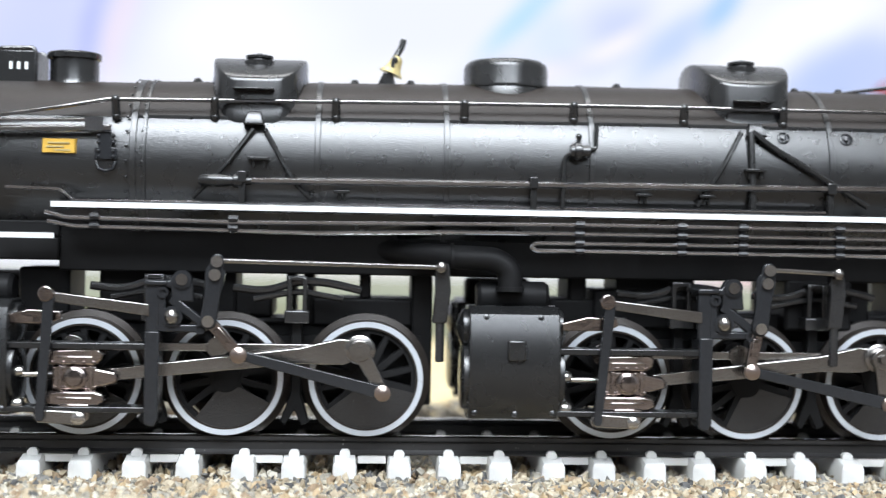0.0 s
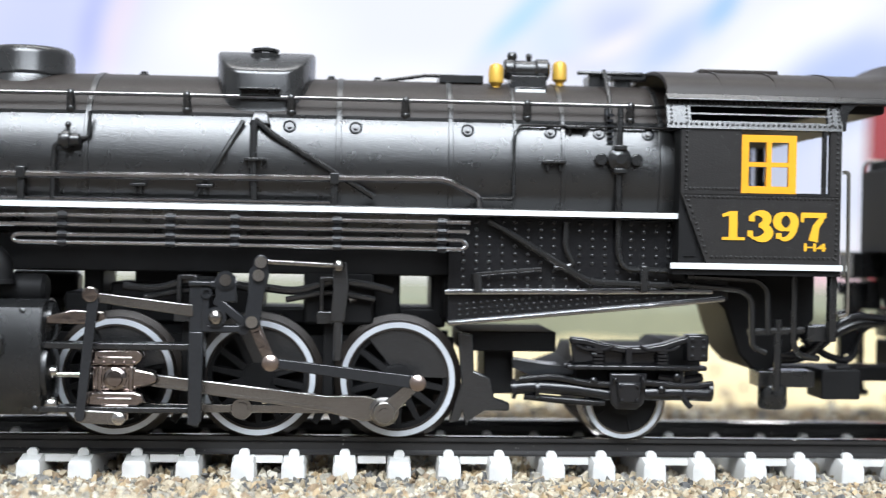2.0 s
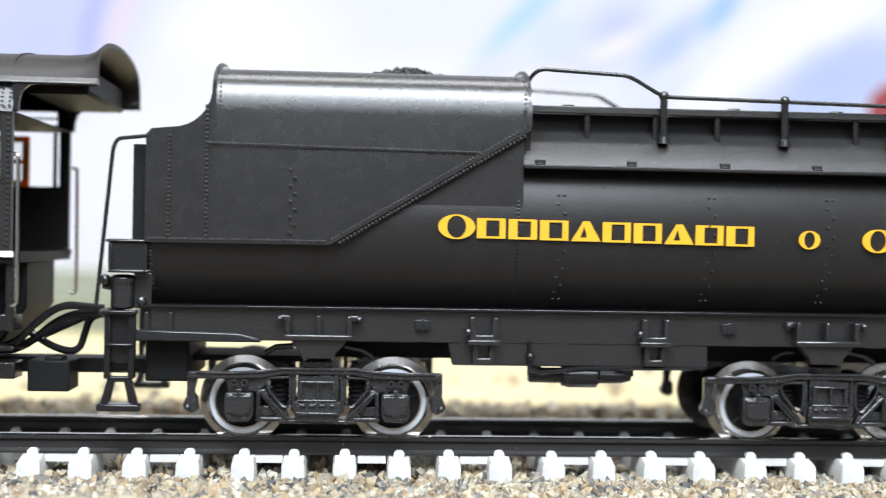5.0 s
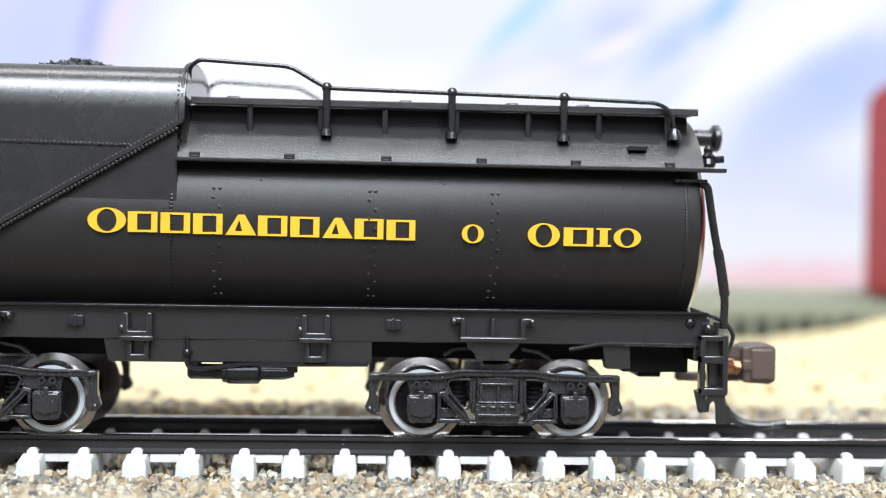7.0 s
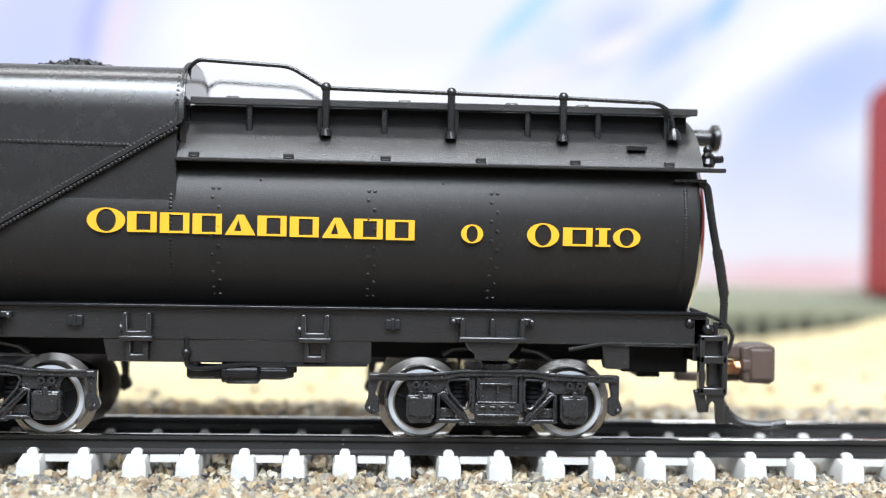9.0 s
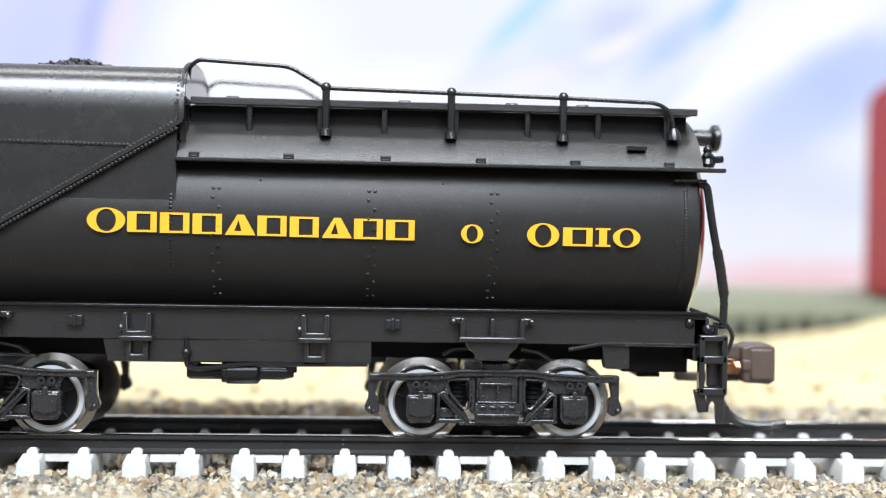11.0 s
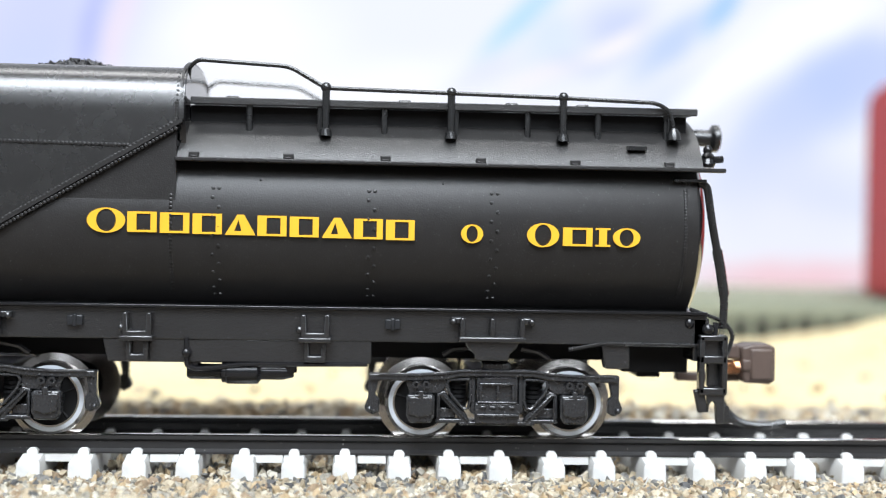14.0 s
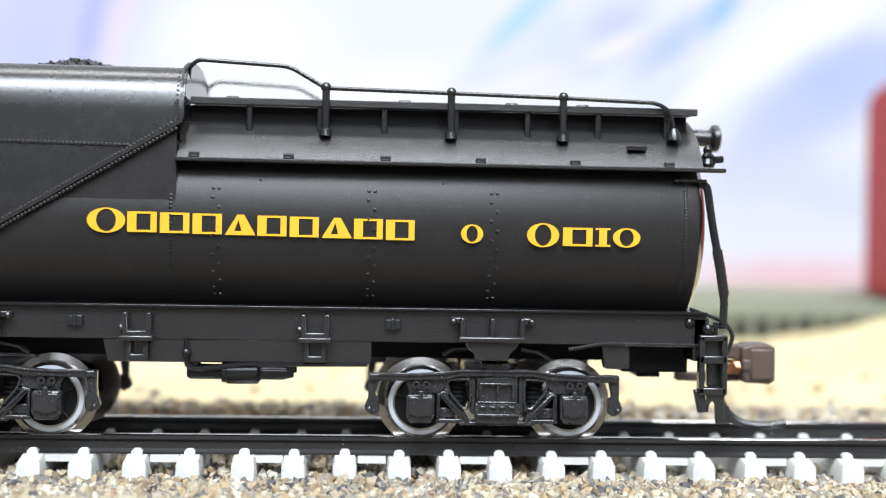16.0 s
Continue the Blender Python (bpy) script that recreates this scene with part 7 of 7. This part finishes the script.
prism(bm, [(151.3, 2.9), (151.9, 2.7), (152, 1.9), (152.6, 1.5), (151.3, 1.3)], -7.4, -6.6)
part("stirrup", bm, PLASTIC, tender, bevel=.08, place=REAR)
bm = mesh()
ball(bm, (150.0, -7.6, 8.75), .5)
ball(bm, (148.7, -6.9, 9.2), .45)
rod(bm, (150.6, -7.5, 8.2), (150.7, -7.4, 9.3), .25, 10)
part("rear_valve", bm, GLOSS, tender, place=REAR)
bm = mesh()
tube(bm, [(148.8, -6.6, 10.3), (151.5, -6.8, 9.4), (152.3, -6.8, 8.3), (151.9, -6.8, 7.0), (151.6, -6.8, 6.3)], .17, soft=.5)
part("uncoupling_bar", bm, BLACK, tender, place=REAR)
bm = mesh()
box(bm, 149, 150.3, -7.0, 7.0, 6.2, 9.6)
part("end_sill", bm, PLASTIC, tender, bevel=.12, place=REAR)
cp = bpy.data.objects.new("coupler", None)
scene.collection.objects.link(cp)
cp.parent = tender
cp.matrix_basis = REAR
tagged(cp, "brown knuckle coupler with copper spring")
bm = mesh()
box(bm, 149.5, 155.2, -.5, .9, 5.9, 6.7)
box(bm, 149.5, 155.0, -.2, .9, 3.9, 4.6)
prism(bm, [(153.2, 7.0), (154.4, 7.1), (154.8, 6.4), (154.8, 5.9), (153.4, 5.9)], -1.2, .6)
prism(bm, [(154.6, 6.9), (155.6, 7.15), (157.0, 7.15), (157.5, 6.9), (157.5, 4.1), (157.0, 3.85), (154.9, 3.95), (154.7, 4.4)], -1.7, 1.3)
box(bm, 155.3, 157.2, -1.95, -1.6, 4.2, 6.8)
box(bm, 154.6, 155.5, -1.9, -1.2, 4.9, 5.9)
part("knuckle", bm, BROWN, cp, bevel=.2)
bm = mesh()
tube(bm, [(153.2 + .026 * k, -.9 + .55 * math.cos(k * .8), 5.2 + .55 * math.sin(k * .8)) for k in range(72)], .09, 6)
part("spring", bm, SPRING, cp, "copper coil spring")
bm = mesh()
lathe(bm, [(.6, 0), (.6, .8)], (154.2, -.2, 4.7), (0, 0, 1), 14)
part("spring_seat", bm, BROWN, cp)
bm = mesh()
tube(bm, [(153.2, 0, 4.4), (153.2, 0, 2.2), (154.6, -.2, .5), (156.6, -.5, .15), (158.7, -.8, .5)], .35, 10, soft=1.6)
part("trip_pin", bm, BLACK, cp, "curved black trip pin")
# ---------------- what moves ----------------
# distance run by the train along the track, in millimetres, at seconds
RUN_T = [0, .5, 1, 1.5, 2, 2.5, 3, 3.5, 4, 4.5, 5, 5.2, 5.6, 5.9, 6.2, 6.5, 6.8, 7.0, 7.1]
RUN_D = [0, 9.45, 19.28, 29.18, 38.93, 49.33, 59.83, 70.63, 80.23, 91.03, 101.88, 105.63, 113.8, 119.0, 123.1, 126.0, 127.85, 128.35, 128.4]
STEPS = [round(k * 0.1, 1) for k in range(72)] + [7.3, 16.0]


def run(t):
    return float(np.interp(t, RUN_T, RUN_D))


def meet(a, ra, b, rb, low):
    """Where circles round two (x, z) points meet: the lower or the upper point."""
    dx, dz = b[0] - a[0], b[1] - a[1]
    dd = math.hypot(dx, dz)
    k = (ra * ra - rb * rb + dd * dd) / (2 * dd)
    h = math.sqrt(max(0, ra * ra - k * k))
    p = (a[0] + k * dx / dd, a[1] + k * dz / dd)
    s = [(p[0] + h * dz / dd, p[1] - h * dx / dd), (p[0] - h * dz / dd, p[1] + h * dx / dd)]
    s.sort(key=lambda q: q[1])
    return s[0] if low else s[1]


def motions():
    for thing in (loco, tender):
        walk(thing, [(t, at(-run(t), 0, 0)) for t in STEPS])
    for ws, x, z, r in WHEELS:
        walk(ws, [(t, at(x, 0, z, 0, -math.degrees(run(t) / r), 0)) for t in STEPS])
    for e in ENGINES:
        rows = {k: [] for k in ("side_rod", "main_rod", "crosshead", "return_crank", "eccentric_rod", "link", "lever")}
        for t in STEPS:
            a = radians(e["phase"]) + run(t) / WHEEL_R
            b = a + radians(e["lead"])
            px, pz = e["x"] + SPAN + CRANK * math.cos(a), AXLE_Z + CRANK * math.sin(a)
            ex, ez = e["x"] + SPAN + ECC * math.cos(b), AXLE_Z + ECC * math.sin(b)
            cx = px - math.sqrt(e["rod"] ** 2 - (pz - CROSS_Z) ** 2)
            rows["side_rod"].append((t, at(e["x"] + CRANK * math.cos(a), 0, AXLE_Z + CRANK * math.sin(a))))
            rows["main_rod"].append((t, at(px, 0, pz, 0, -math.degrees(math.atan2(pz - CROSS_Z, px - cx)), 0)))
            rows["crosshead"].append((t, at(cx, 0, CROSS_Z)))
            rows["return_crank"].append((t, at(px, 0, pz, 0, -math.degrees(math.atan2(ez - pz, ex - px)), 0)))
            foot = meet(e["pivot"], LINK_R, (ex, ez), e["ecc_rod"], True)
            rows["eccentric_rod"].append((t, at(foot[0], 0, foot[1], 0, -math.degrees(math.atan2(ez - foot[1], ex - foot[0])), 0)))
            rows["link"].append((t, at(e["pivot"][0], 0, e["pivot"][1], 0, math.degrees(math.atan2(e["pivot"][0] - foot[0], e["pivot"][1] - foot[1])), 0)))
            top = (e["lever_top"], 10.5)
            rows["lever"].append((t, at(top[0], 0, top[1], 0, math.degrees(math.atan2(top[0] - (cx - 3.2), top[1] - 1.75)) , 0)))
        # keep successive angles close
        for key, rr in rows.items():
            walk(e[key], rr)


motions()
